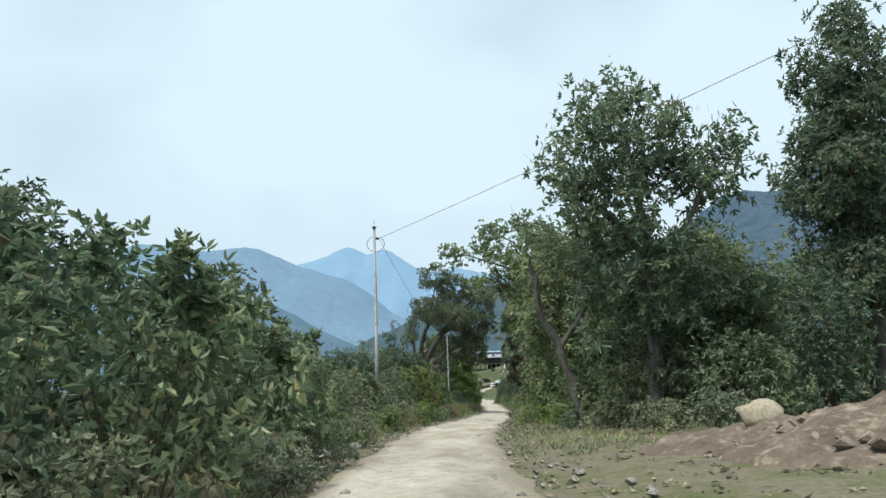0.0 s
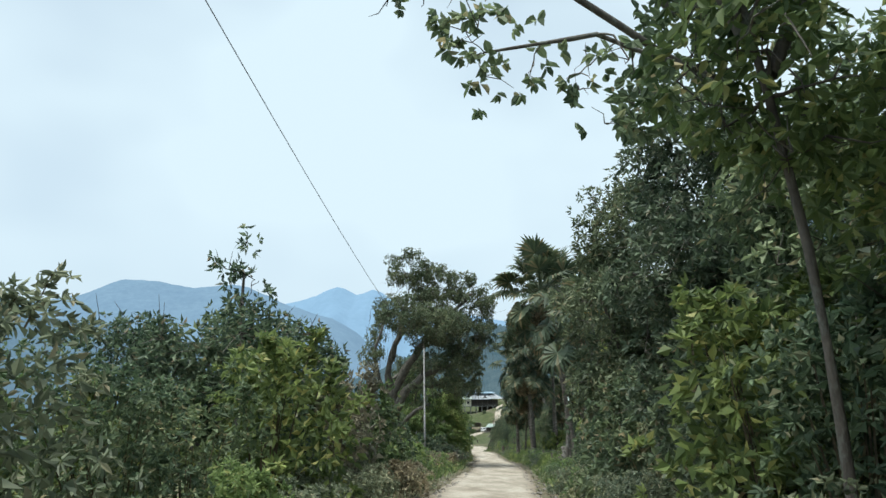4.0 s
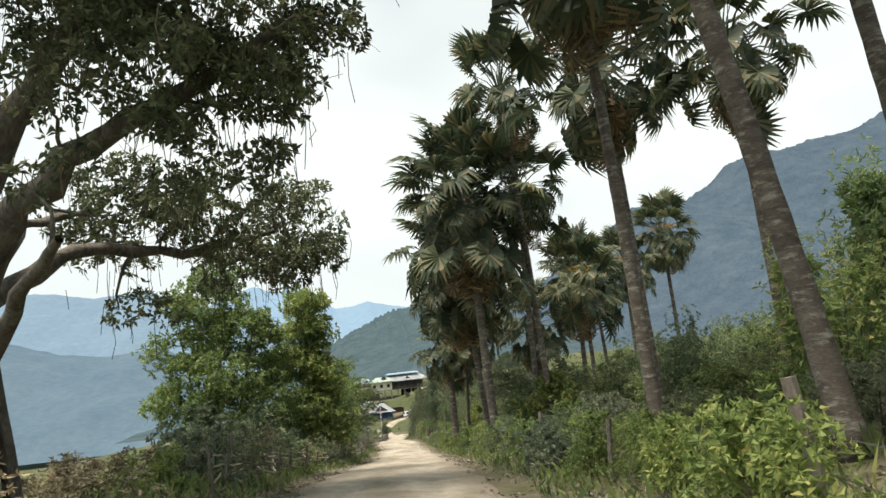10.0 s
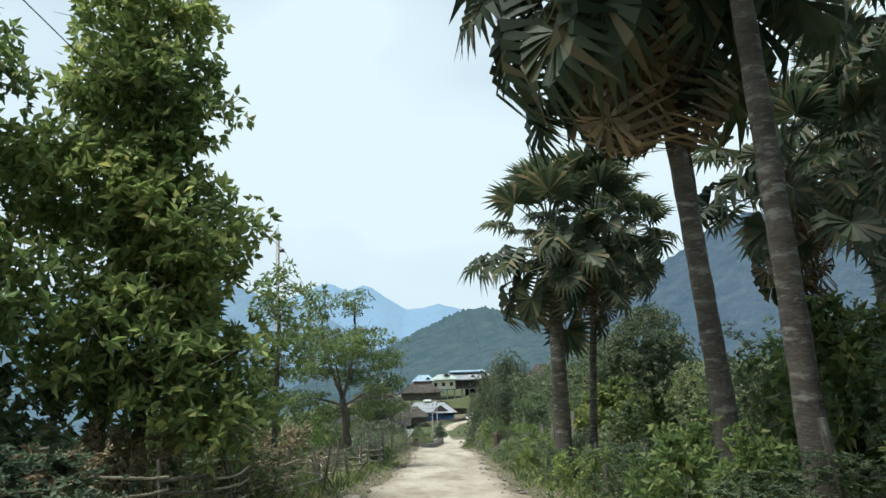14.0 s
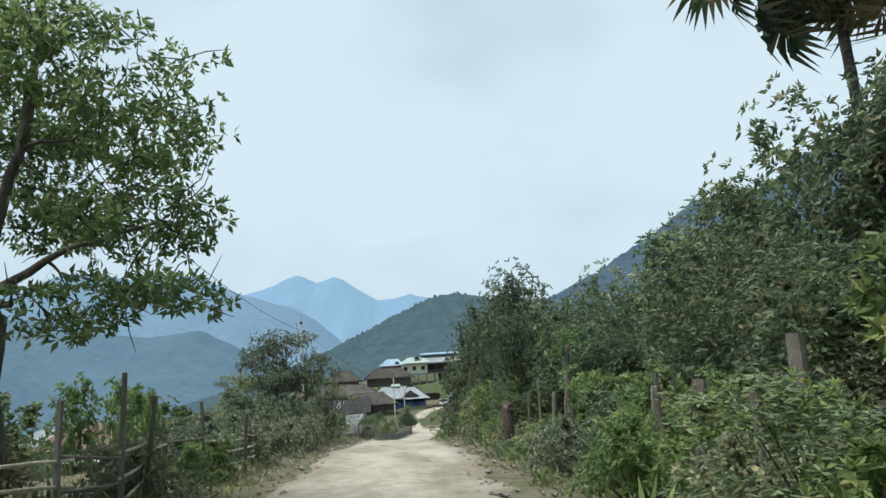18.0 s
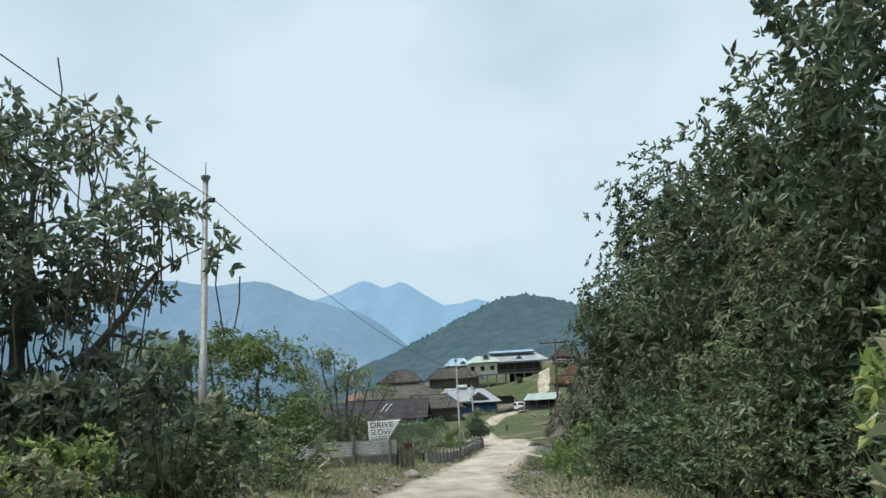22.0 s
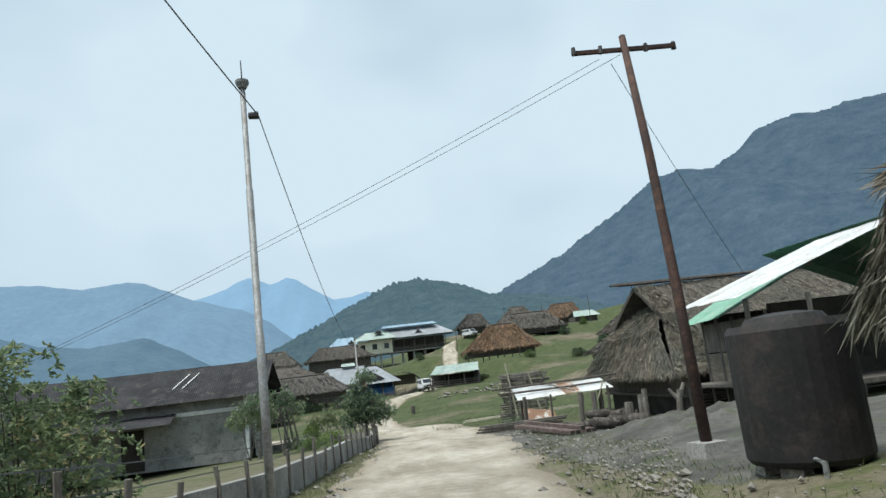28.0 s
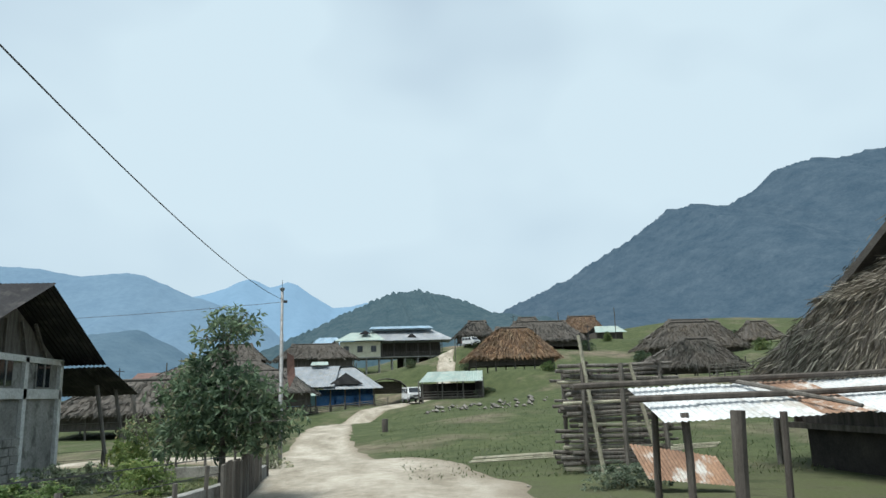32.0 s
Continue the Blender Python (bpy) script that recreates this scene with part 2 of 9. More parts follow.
# ---- mesh helpers ----
class Shape:
    """Gathers vertices and faces, then becomes one mesh."""

    def __init__(self):
        self.v, self.f = [], []
        self.arrays, self.sixes = [], []

    def add(self, verts, faces):
        k = len(self.v)
        self.v.extend(tuple(p) for p in verts)
        self.f.extend(tuple(i + k for i in q) for q in faces)
        return self

    def box(self, c, s, rz=0.0, taper=1.0, m=None):
        x, y, z = (a / 2 for a in s)
        t = taper
        pts = [(-x, -y, -z), (x, -y, -z), (x, y, -z), (-x, y, -z), (-x * t, -y * t, z), (x * t, -y * t, z), (x * t, y * t, z), (-x * t, y * t, z)]
        r = m if m is not None else Matrix.Translation(c) @ Matrix.Rotation(radians(rz), 4, "Z")
        return self.add([r @ Vector(p) for p in pts], [(0, 3, 2, 1), (4, 5, 6, 7), (0, 1, 5, 4), (1, 2, 6, 5), (2, 3, 7, 6), (3, 0, 4, 7)])

    def beam(self, a, b, w, h=None):
        """A squared timber from a to b."""
        a, b = Vector(a), Vector(b)
        d = b - a
        q = d.to_track_quat("Z", "Y").to_matrix().to_4x4()
        return self.box(None, (w, h or w, d.length), m=Matrix.Translation((a + b) / 2) @ q)

    def tube(self, pts, radii, n=6, cap=True):
        pts = [Vector(p) for p in pts]
        rings = []
        for i, p in enumerate(pts):
            d = (pts[min(i + 1, len(pts) - 1)] - pts[max(i - 1, 0)]).normalized()
            u = d.cross(Vector((0.31, 0.9, 0.21))).normalized()
            w = d.cross(u)
            r = float(radii[i] if isinstance(radii, (list, tuple)) else radii)
            rings.append([p + r * (math.cos(2 * math.pi * k / n) * u + math.sin(2 * math.pi * k / n) * w) for k in range(n)])
        faces = []
        for i in range(len(rings) - 1):
            for k in range(n):
                a, b = i * n + k, i * n + (k + 1) % n
                faces.append((a, b, b + n, a + n))
        if cap:
            faces += [tuple(reversed(range(n))), tuple(range((len(rings) - 1) * n, len(rings) * n))]
        return self.add([p for r in rings for p in r], faces)

    def leaves(self, at, ahead, length, width, fold=0.35, seed=0, fine=False):
        """Folded pointed leaves: at and ahead are (n, 3) arrays. fine: rounded sides."""
        r = np.random.RandomState(seed)
        n = len(at)
        d = ahead / (np.linalg.norm(ahead, axis=1, keepdims=True) + 1e-9)
        side = np.cross(d, r.normal(size=(n, 3)))
        side /= np.linalg.norm(side, axis=1, keepdims=True) + 1e-9
        up = np.cross(side, d)
        ln = (np.asarray(length) * r.uniform(0.65, 1.25, n))[:, None]
        wd = (np.asarray(width) * r.uniform(0.7, 1.2, n))[:, None]
        mid = at + d * ln * 0.45
        if fine:
            lo, hi, tip = at + d * ln * 0.3, at + d * ln * 0.68 - up * ln * 0.04, at + d * ln - up * ln * 0.14
            a = side * wd * 0.5
            rise = up * wd * fold
            six = np.stack([at, lo + a + rise, hi + a * 0.8 + rise * 0.8, tip, hi - a * 0.8 + rise * 0.8, lo - a + rise], 1)
            self.sixes.append(six.reshape(-1, 3))
            return self
        quad = np.stack([at, mid + side * wd / 2 + up * wd * fold, at + d * ln - up * ln * 0.12, mid - side * wd / 2 + up * wd * fold], 1)
        self.arrays.append(quad.reshape(-1, 3))
        return self

    def mesh(self, name, material, smooth=False):
        v, f = list(self.v), list(self.f)
        k = len(v)
        for q in self.arrays:
            v.extend(map(tuple, q))
            f.extend((k + i, k + i + 1, k + i + 2, k + i + 3) for i in range(0, len(q), 4))
            k += len(q)
        for q in self.sixes:
            v.extend(map(tuple, q))
            for i in range(k, k + len(q), 6):
                f.append((i, i + 1, i + 2, i + 3))
                f.append((i, i + 3, i + 4, i + 5))
            k += len(q)
        me = bpy.data.meshes.new(name)
        me.from_pydata(v, [], f)
        if smooth:
            me.polygons.foreach_set("use_smooth", [True] * len(me.polygons))
        me.materials.append(material)
        me.update()
        return me


def part(name, shape, material, parent=None, label="", smooth=False):
    """Links a shape as ONE mesh object, under a thing or a part."""
    ob = new(name, shape.mesh(name, material, smooth) if isinstance(shape, Shape) else shape)
    if parent is not None:
        ob.parent = parent
    if label:
        ob["label"] = label
    return ob


def thing(name, at, label, category, group="", kind="", rz=0.0):
    """An Empty at a thing's base."""
    ob = new(name)
    ob.matrix_basis = pose(*at, 0, 0, rz)
    return tagged(ob, label, category, group, kind)


def put(ob, x, y, z, rz=0.0, s=1.0, sz=None, tilt=0.0):
    return copy_thing(ob, pose(x, y, z, tilt, 0, rz) @ Matrix.Diagonal((s, s, sz or s, 1)))


def hide_master(ob):
    """Takes a pattern away once its copies stand."""
    for o in (*ob.children_recursive, ob):
        bpy.data.objects.remove(o)


# ---- the lie of the land ----
ROAD_Y = [-60, -20, 2, 13, 24, 35, 48, 61, 74, 86, 98, 110, 130, 140, 150, 160, 168, 177, 185, 198, 209, 217, 224, 236, 244]
ROAD_X = [3.0, 1.2, 0.46, 0.05, 0.35, 1.8, 3.2, 4.2, 5.6, 6.8, 7.8, 8.5, 9.85, 9.8, 9.8, 9.8, 9.4, 9.1, 8.9, 9.6, 10.8, 11.7, 12.4, 12.9, 12.6]
ROAD_Z = [2.5, 0.2, -1.1, -1.72, -2.45, -3.16, -4.25, -5.37, -6.35, -7.32, -8.02, -8.8, -10.5, -10.95, -11.33, -11.7, -11.98, -12.5, -13.2, -14.2, -14.85, -15.2, -15.4, -15.95, -16.2]


def road_x(y):
    return float(np.interp(y, ROAD_Y, ROAD_X))


def road_z(y):
    return float(np.interp(y, ROAD_Y, ROAD_Z))


EDGE_Y = [-60, 20, 36, 50, 75, 90, 105, 122, 136, 150, 163, 178, 190, 210, 228, 244]
EDGE_L = [-1.5, -1.45, -2.4, -2.5, -3.0, -3.2, -3.6, -3.9, -3.1, -2.5, -2.7, -1.8, -1.5, -2.3, -2.5, -3.0]
EDGE_R = [1.3, 1.3, 1.15, 1.2, 1.1, 1.2, 1.2, 1.3, 1.2, 1.4, 1.9, 1.9, 1.4, 1.6, 2.4, 3.6]
LEAN_Y = [-60, 20, 35, 50, 76, 86, 100, 116, 124, 131, 140, 150, 160, 170, 180, 200, 209, 216]
LEAN = [0.01, 0.02, 0.015, 0.06, 0.065, 0.05, 0.045, 0.02, 0.02, 0.055, 0.025, 0.0, 0.03, 0.015, 0.055, 0.055, 0.02, 0.0]


def road_edge(side, y):
    """How far the road's edge lies from the wheel line."""
    return float(np.interp(y, EDGE_Y, EDGE_R if side > 0 else EDGE_L))


def beside(side, y, off):
    """The place a distance beyond the road's edge."""
    return road_x(y) + road_edge(side, y) + side * off


KNOTS = [(12.6, 244, -16.2), (9.4, 252, -16.75), (6, 258, -16.8), (-8, 260, -17.2), (10.5, 275, -16.5), (10.5, 292, -16.9), (6, 322, -17.4), (16, 300, -15.5), (19, 304, -15.1),
         (22, 298, -14.7), (18, 243, -16.2), (20, 262, -16.1), (30, 262, -15.8), (24, 280, -15.6), (31, 307, -11.5), (43, 286, -13.3), (57, 312, -10.2), (8, 316, -17.0), (20, 340, -13.2), (10, 370, -10.0),
         (29, 352, -8.6), (31, 375, -8.9), (40, 335, -7.8), (36, 360, -4.6), (54, 350, -5.2), (70, 320, -9.2), (40, 400, -2.4), (80, 380, -2.0), (-18, 320, -12.6), (4, 350, -11.6), (-7, 285, -16.9), (5, 385, -7.4)]


def ground_z(x, y):
    yy = min(y, 244.0)
    d = x - road_x(yy)
    z = road_z(yy)
    z -= float(np.interp(yy, LEAN_Y, LEAN)) * max(-4.0, min(3.0, d))
    bank = 0.0
    lo, hi = road_edge(-1, yy) - 0.5, road_edge(1, yy) + 0.7
    if d < lo:
        e = lo - d
        bank = 0.18 * min(e, 1.5) - 0.11 * max(0.0, e - 4.0) - 0.10 * max(0.0, e - 25.0)
        bank = max(bank, -55.0)
    elif d > hi:
        e = d - hi
        bank = 0.12 * min(e, 2.0) + 0.07 * max(0.0, e - 2.0)
        bank = min(bank, 40.0)
        if y > 211:
            flat = min(1.0, (y - 211) / 14.0)
            flat = flat * flat * (3 - 2 * flat)
            bank = bank * (1 - flat) - 0.45 * flat * min(1.0, e / 7.0)
    near = z + bank + 0.12 * noise.noise((x * 0.25, y * 0.25, 0.0)) * min(1.0, max(0.0, lo - d, d - hi))
    if y < 222:
        return near
    w = 0.0
    s = 0.0
    for kx, ky, kz in KNOTS:
        q = 1.0 / ((x - kx) ** 2 + (y - ky) ** 2 + 6.0) ** 1.7
        w += q
        s += q * kz
    far = s / w + 0.1 * noise.noise((x * 0.2, y * 0.2, 3.0))
    over = max(0.0, y - 410.0)
    far -= 0.05 * over
    if x < -15:
        far -= 0.1 * (-15 - x)
    if x > 60:
        far += 0.1 * (x - 60)
    far = max(-70.0, min(far, 45.0))
    k = min(1.0, (y - 222) / 30.0)
    k = k * k * (3 - 2 * k)
    return near * (1 - k) + far * k


def axis(a, b, fine, lo, hi, coarse):
    """Coordinates, fine between a and b, growing outwards to lo and hi."""
    mid = list(np.arange(a, b, fine))
    left, right, step = [], [], fine
    p = a
    while p > lo:
        step *= coarse
        p -= step
        left.append(p)
    p, step = b, fine
    while p < hi:
        right.append(p)
        step *= coarse
        p += step
    return left[::-1] + mid + right + [hi]
# ---- ground and road ----
def ground_material():
    m, nt, p = principled("ground")
    tc = nt.nodes.new("ShaderNodeTexCoord")
    big = node(nt, "ShaderNodeTexNoise", Scale=0.09, Detail=6.0, Roughness=0.65)
    mid = node(nt, "ShaderNodeTexNoise", Scale=0.9, Detail=6.0, Roughness=0.7)
    fine = node(nt, "ShaderNodeTexNoise", Scale=14.0, Detail=5.0, Roughness=0.7)
    for n in (big, mid, fine):
        nt.links.new(tc.outputs["Object"], n.inputs["Vector"])
    grass = ramp(nt, mid.outputs["Fac"], [(0.3, (0.04, 0.054, 0.025)), (0.7, (0.088, 0.104, 0.05))])
    soil = ramp(nt, mid.outputs["Fac"], [(0.35, (0.1, 0.083, 0.062)), (0.65, (0.2, 0.17, 0.128))])
    f = ramp(nt, big.outputs["Fac"], [(0.52, (0, 0, 0)), (0.68, (1, 1, 1))])
    col = mixc(nt, f, grass, soil)
    sep = nt.nodes.new("ShaderNodeSeparateXYZ")
    nt.links.new(tc.outputs["Object"], sep.inputs["Vector"])
    along = node(nt, "ShaderNodeMapRange", From_Min=212.0, From_Max=246.0)
    nt.links.new(sep.outputs["Y"], along.inputs["Value"])
    off = nt.nodes.new("ShaderNodeMath")
    off.operation = "ADD"
    off.inputs[1].default_value = -7.0
    nt.links.new(sep.outputs["X"], off.inputs[0])
    away = nt.nodes.new("ShaderNodeMath")
    away.operation = "ABSOLUTE"
    nt.links.new(off.outputs["Value"], away.inputs[0])
    wide = node(nt, "ShaderNodeMapRange", From_Min=10.0, From_Max=19.0)
    nt.links.new(away.outputs["Value"], wide.inputs["Value"])
    more = nt.nodes.new("ShaderNodeMath")
    more.operation = "MAXIMUM"
    nt.links.new(along.outputs["Result"], more.inputs[0])
    nt.links.new(wide.outputs["Result"], more.inputs[1])
    litter = ramp(nt, mid.outputs["Fac"], [(0.34, (0.085, 0.08, 0.052)), (0.46, (0.15, 0.132, 0.098)), (0.58, (0.1, 0.105, 0.055)), (0.7, (0.07, 0.09, 0.038))])
    col = mixc(nt, more.outputs["Value"], litter, col)
    g = ramp(nt, fine.outputs["Fac"], [(0.3, (0.55, 0.55, 0.55)), (0.7, (1.3, 1.3, 1.3))])
    col = mixc(nt, 0.7, col, g, "MULTIPLY")
    nt.links.new(col, p.inputs["Base Color"])
    p.inputs["Roughness"].default_value = 0.98
    p.inputs["Specular IOR Level"].default_value = 0.1
    b = node(nt, "ShaderNodeBump", Strength=0.6, Distance=0.06)
    nt.links.new(fine.outputs["Fac"], b.inputs["Height"])
    nt.links.new(b.outputs["Normal"], p.inputs["Normal"])
    return m


M_GROUND = ground_material()


def road_material():
    """Dusty track: pale wheel lines, darker crown and edges, stones pressed into the dust."""
    m, nt, p = principled("dusty_track")
    tc = nt.nodes.new("ShaderNodeTexCoord")
    uv = tc.outputs["Object"]
    mp = node(nt, "ShaderNodeMapping", Scale=(1.0, 0.35, 1.0))
    nt.links.new(uv, mp.inputs["Vector"])
    big = node(nt, "ShaderNodeTexNoise", Scale=0.8, Detail=6.0, Roughness=0.6)
    nt.links.new(mp.outputs["Vector"], big.inputs["Vector"])
    mid = node(nt, "ShaderNodeTexNoise", Scale=3.5, Detail=7.0, Roughness=0.72)
    grit = node(nt, "ShaderNodeTexNoise", Scale=38.0, Detail=5.0, Roughness=0.75)
    vor = node(nt, "ShaderNodeTexVoronoi", Scale=16.0)
    for n in (mid, grit, vor):
        nt.links.new(uv, n.inputs["Vector"])
    col = ramp(nt, big.outputs["Fac"], [(0.36, (0.24, 0.219, 0.177)), (0.5, (0.335, 0.311, 0.262)), (0.64, (0.42, 0.396, 0.343))])
    col = mixc(nt, 0.7, col, ramp(nt, mid.outputs["Fac"], [(0.34, (0.68, 0.66, 0.62)), (0.66, (1.22, 1.2, 1.18))]), "MULTIPLY")
    col = mixc(nt, 0.8, col, ramp(nt, grit.outputs["Fac"], [(0.3, (0.62, 0.6, 0.58)), (0.7, (1.25, 1.25, 1.25))]), "MULTIPLY")
    stone = ramp(nt, vor.outputs["Distance"], [(0.12, (1, 1, 1)), (0.26, (0, 0, 0))])
    where = ramp(nt, mid.outputs["Fac"], [(0.5, (0, 0, 0)), (0.62, (1, 1, 1))])
    f = mixc(nt, 1.0, stone, where, "MULTIPLY")
    col = mixc(nt, f, col, (0.34, 0.315, 0.28))
    rim = nt.nodes.new("ShaderNodeAttribute")
    rim.attribute_name = "rim"
    rag = nt.nodes.new("ShaderNodeMath")
    rag.operation = "MULTIPLY_ADD"
    nt.links.new(mid.outputs["Fac"], rag.inputs[0])
    rag.inputs[1].default_value = 0.9
    nt.links.new(rim.outputs["Fac"], rag.inputs[2])
    half = nt.nodes.new("ShaderNodeMath")
    half.operation = "MULTIPLY"
    half.inputs[1].default_value = 0.5
    nt.links.new(rag.outputs["Value"], half.inputs[0])
    loose = ramp(nt, half.outputs["Value"], [(0.56, (0, 0, 0)), (0.69, (1, 1, 1))])
    crumb = ramp(nt, grit.outputs["Fac"], [(0.32, (0.13, 0.108, 0.08)), (0.68, (0.27, 0.235, 0.18))])
    col = mixc(nt, loose, col, crumb)
    nt.links.new(col, p.inputs["Base Color"])
    p.inputs["Roughness"].default_value = 0.98
    p.inputs["Specular IOR Level"].default_value = 0.15
    hgt = mixc(nt, 0.5, mid.outputs["Fac"], grit.outputs["Fac"])
    bm = node(nt, "ShaderNodeBump", Strength=0.7, Distance=0.06)
    nt.links.new(hgt, bm.inputs["Height"])
    nt.links.new(bm.outputs["Normal"], p.inputs["Normal"])
    return m


M_ROAD = road_material()


gx = axis(-14, 60, 1.0, -4500, 4500, 1.22)
gy = axis(-20, 400, 1.25, -600, 4700, 1.22)
sheet = Shape()
sheet.add([(x, y, ground_z(x, y)) for y in gy for x in gx], [(j * len(gx) + i, j * len(gx) + i + 1, (j + 1) * len(gx) + i + 1, (j + 1) * len(gx) + i) for j in range(len(gy) - 1) for i in range(len(gx) - 1)])
ground = tagged(part("ground", sheet, M_GROUND, smooth=True), "green and brown grassy hillside with bare soil patches", "ground", kind="structure")


def ribbon(line, halves, rise, crown=0.03, across=17):
    """A worn track: line of (x, y), half widths, with two wheel ruts and ragged edges."""
    s = Shape()
    pts, rims = [], []
    dense = []
    for (a, b), (h0, h1) in zip(zip(line, line[1:]), zip(halves, halves[1:])):
        n = max(1, int(math.dist(a, b) / 0.8))
        dense += [(a[0] + (b[0] - a[0]) * i / n, a[1] + (b[1] - a[1]) * i / n, h0 + (h1 - h0) * i / n) for i in range(n)]
    dense.append((*line[-1], halves[-1]))
    for i, (x, y, h) in enumerate(dense):
        a, b = dense[max(0, i - 1)], dense[min(len(dense) - 1, i + 1)]
        d = Vector((b[0] - a[0], b[1] - a[1], 0)).normalized()
        right = Vector((d.y, -d.x, 0))
        for k in range(across):
            u = 2 * k / (across - 1) - 1
            edge = 1 + 0.22 * noise.noise((x * 0.5, y * 0.5, 9 + (u > 0)))
            q = Vector((x, y, 0)) + right * u * h * edge
            rut = -0.035 * math.exp(-((abs(u) - 0.42) / 0.16) ** 2)
            lump = 0.03 * noise.noise((q.x * 1.3, q.y * 1.3, 1.0))
            z = ground_z(q.x, q.y) + (rise + crown * (1 - u * u) + rut + lump - 0.045 * max(0.0, (abs(u) - 0.7) / 0.3) if abs(u) < 0.99 else -0.04)
            pts.append((q.x, q.y, z))
            rims.append(abs(u))
    s.rims = rims
    s.add(pts, [(j * across + k, j * across + k + 1, (j + 1) * across + k + 1, (j + 1) * across + k) for j in range(len(dense) - 1) for k in range(across - 1)])
    return s


main_line = [(road_x(y) + (road_edge(-1, y) + road_edge(1, y)) / 2, y) for y in range(-58, 236, 3)]
halves = [(road_edge(1, y) - road_edge(-1, y)) / 2 + 0.12 + 0.12 * math.sin(y * 0.1) for y in range(-58, 236, 3)]
main_line += [(12.7, 238), (12.0, 244), (10.9, 251), (10.3, 264), (10.2, 280), (11.2, 292), (15.4, 301), (20.5, 312), (24.5, 328), (27.5, 346), (29.5, 362), (34, 378), (40, 396)]
halves += [3.2, 3.7, 2.2, 1.7, 1.8, 1.8, 1.8, 1.7, 1.7, 1.7, 1.6, 1.6, 1.5]


def lay_track(shape, label):
    ob = part("road", shape, M_ROAD, smooth=True)
    ob.data.attributes.new("rim", "FLOAT", "POINT").data.foreach_set("value", shape.rims)
    return tagged(ob, label, "dirt road", kind="structure")


lay_track(ribbon(main_line, halves, 0.05), "pale dusty unpaved track with wheel ruts")
side = [(11.5, 249), (7, 256.5), (1, 258.5), (-8, 260), (-20, 262)]
lay_track(ribbon(side, [1.6, 1.7, 1.7, 1.7, 1.7], 0.09), "pale dirt track branching behind the fence")


# ---- mountains ----
def ridge(name, label, line, depth, base, material, rough=8.0, steps=140, seed=0.0, fringe=1.5):
    """A wooded ridge: its crest runs along line of (x, y, z), with slopes falling both ways and spurs on them."""
    s = Shape()
    length = [0.0]
    for a, b in zip(line, line[1:]):
        length.append(length[-1] + math.dist(a[:2], b[:2]))
    rows = 30
    for i in range(steps + 1):
        q = length[-1] * i / steps
        x, y, z = (float(np.interp(q, length, [p[k] for p in line])) for k in range(3))
        z += rough * (0.55 * noise.noise((q / 120.0, seed, 0)) + 0.3 * noise.noise((q / 34.0, seed, 5))) + fringe * (abs(noise.noise((q / 7.0, seed, 8))) + 0.6 * noise.noise((q / 3.1, seed, 3)))
        for k in range(-3, rows):
            f = k / (rows - 1)
            d = -f * depth
            spur = 1 + 0.35 * noise.noise((q / 170.0 + 0.8 * f, f * 2.2, seed + 2))
            drop = (abs(f) ** 1.15) * spur
            s.v.append((x + 8 * noise.noise((q / 50.0, f * 3, seed)), y + d, max(base, z + (base - z) * drop + (rough * 0.4 * noise.noise((q / 25.0, f * depth / 40.0, seed)) if k else 0))))
    n = rows + 3
    s.f = [(i * n + k + 1, i * n + k, (i + 1) * n + k, (i + 1) * n + k + 1) for i in range(steps) for k in range(n - 1)]
    return tagged(part(name, s, material, smooth=True), label, "mountain", kind="structure")


# haze is put into these colours: bluer, paler and more glowing with depth
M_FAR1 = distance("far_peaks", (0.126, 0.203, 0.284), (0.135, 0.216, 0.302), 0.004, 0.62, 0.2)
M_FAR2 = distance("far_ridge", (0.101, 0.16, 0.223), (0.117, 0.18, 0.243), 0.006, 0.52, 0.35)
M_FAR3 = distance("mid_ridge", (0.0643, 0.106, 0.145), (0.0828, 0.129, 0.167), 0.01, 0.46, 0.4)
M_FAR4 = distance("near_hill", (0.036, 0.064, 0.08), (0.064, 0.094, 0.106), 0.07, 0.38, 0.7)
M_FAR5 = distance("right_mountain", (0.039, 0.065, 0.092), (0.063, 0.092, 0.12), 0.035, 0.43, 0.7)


def crest(points, depth_y):
    """Crest line from (world x at depth_y, z)."""
    return [(x, depth_y, z) for x, z in points]


RIGHT_CREST = [(120, 20), (229, 105), (277, 128), (325, 149), (375, 175), (427, 207), (480, 240), (518, 269), (566, 280), (629, 277), (675, 304), (723, 343), (770, 359), (850, 367), (922, 383), (994, 393), (1084, 435), (1200, 487), (1400, 547), (1900, 627)]
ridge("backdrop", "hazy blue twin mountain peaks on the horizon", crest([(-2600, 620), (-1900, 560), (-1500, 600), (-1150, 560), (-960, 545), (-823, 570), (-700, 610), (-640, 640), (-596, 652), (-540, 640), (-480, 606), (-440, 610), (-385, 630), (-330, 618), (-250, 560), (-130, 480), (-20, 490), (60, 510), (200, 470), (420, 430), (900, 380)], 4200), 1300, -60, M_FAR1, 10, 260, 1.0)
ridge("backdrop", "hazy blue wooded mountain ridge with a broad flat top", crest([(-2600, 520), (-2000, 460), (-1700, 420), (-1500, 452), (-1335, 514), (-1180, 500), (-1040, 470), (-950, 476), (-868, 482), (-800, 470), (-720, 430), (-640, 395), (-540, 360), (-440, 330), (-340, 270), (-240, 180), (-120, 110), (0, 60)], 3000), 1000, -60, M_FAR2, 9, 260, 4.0)
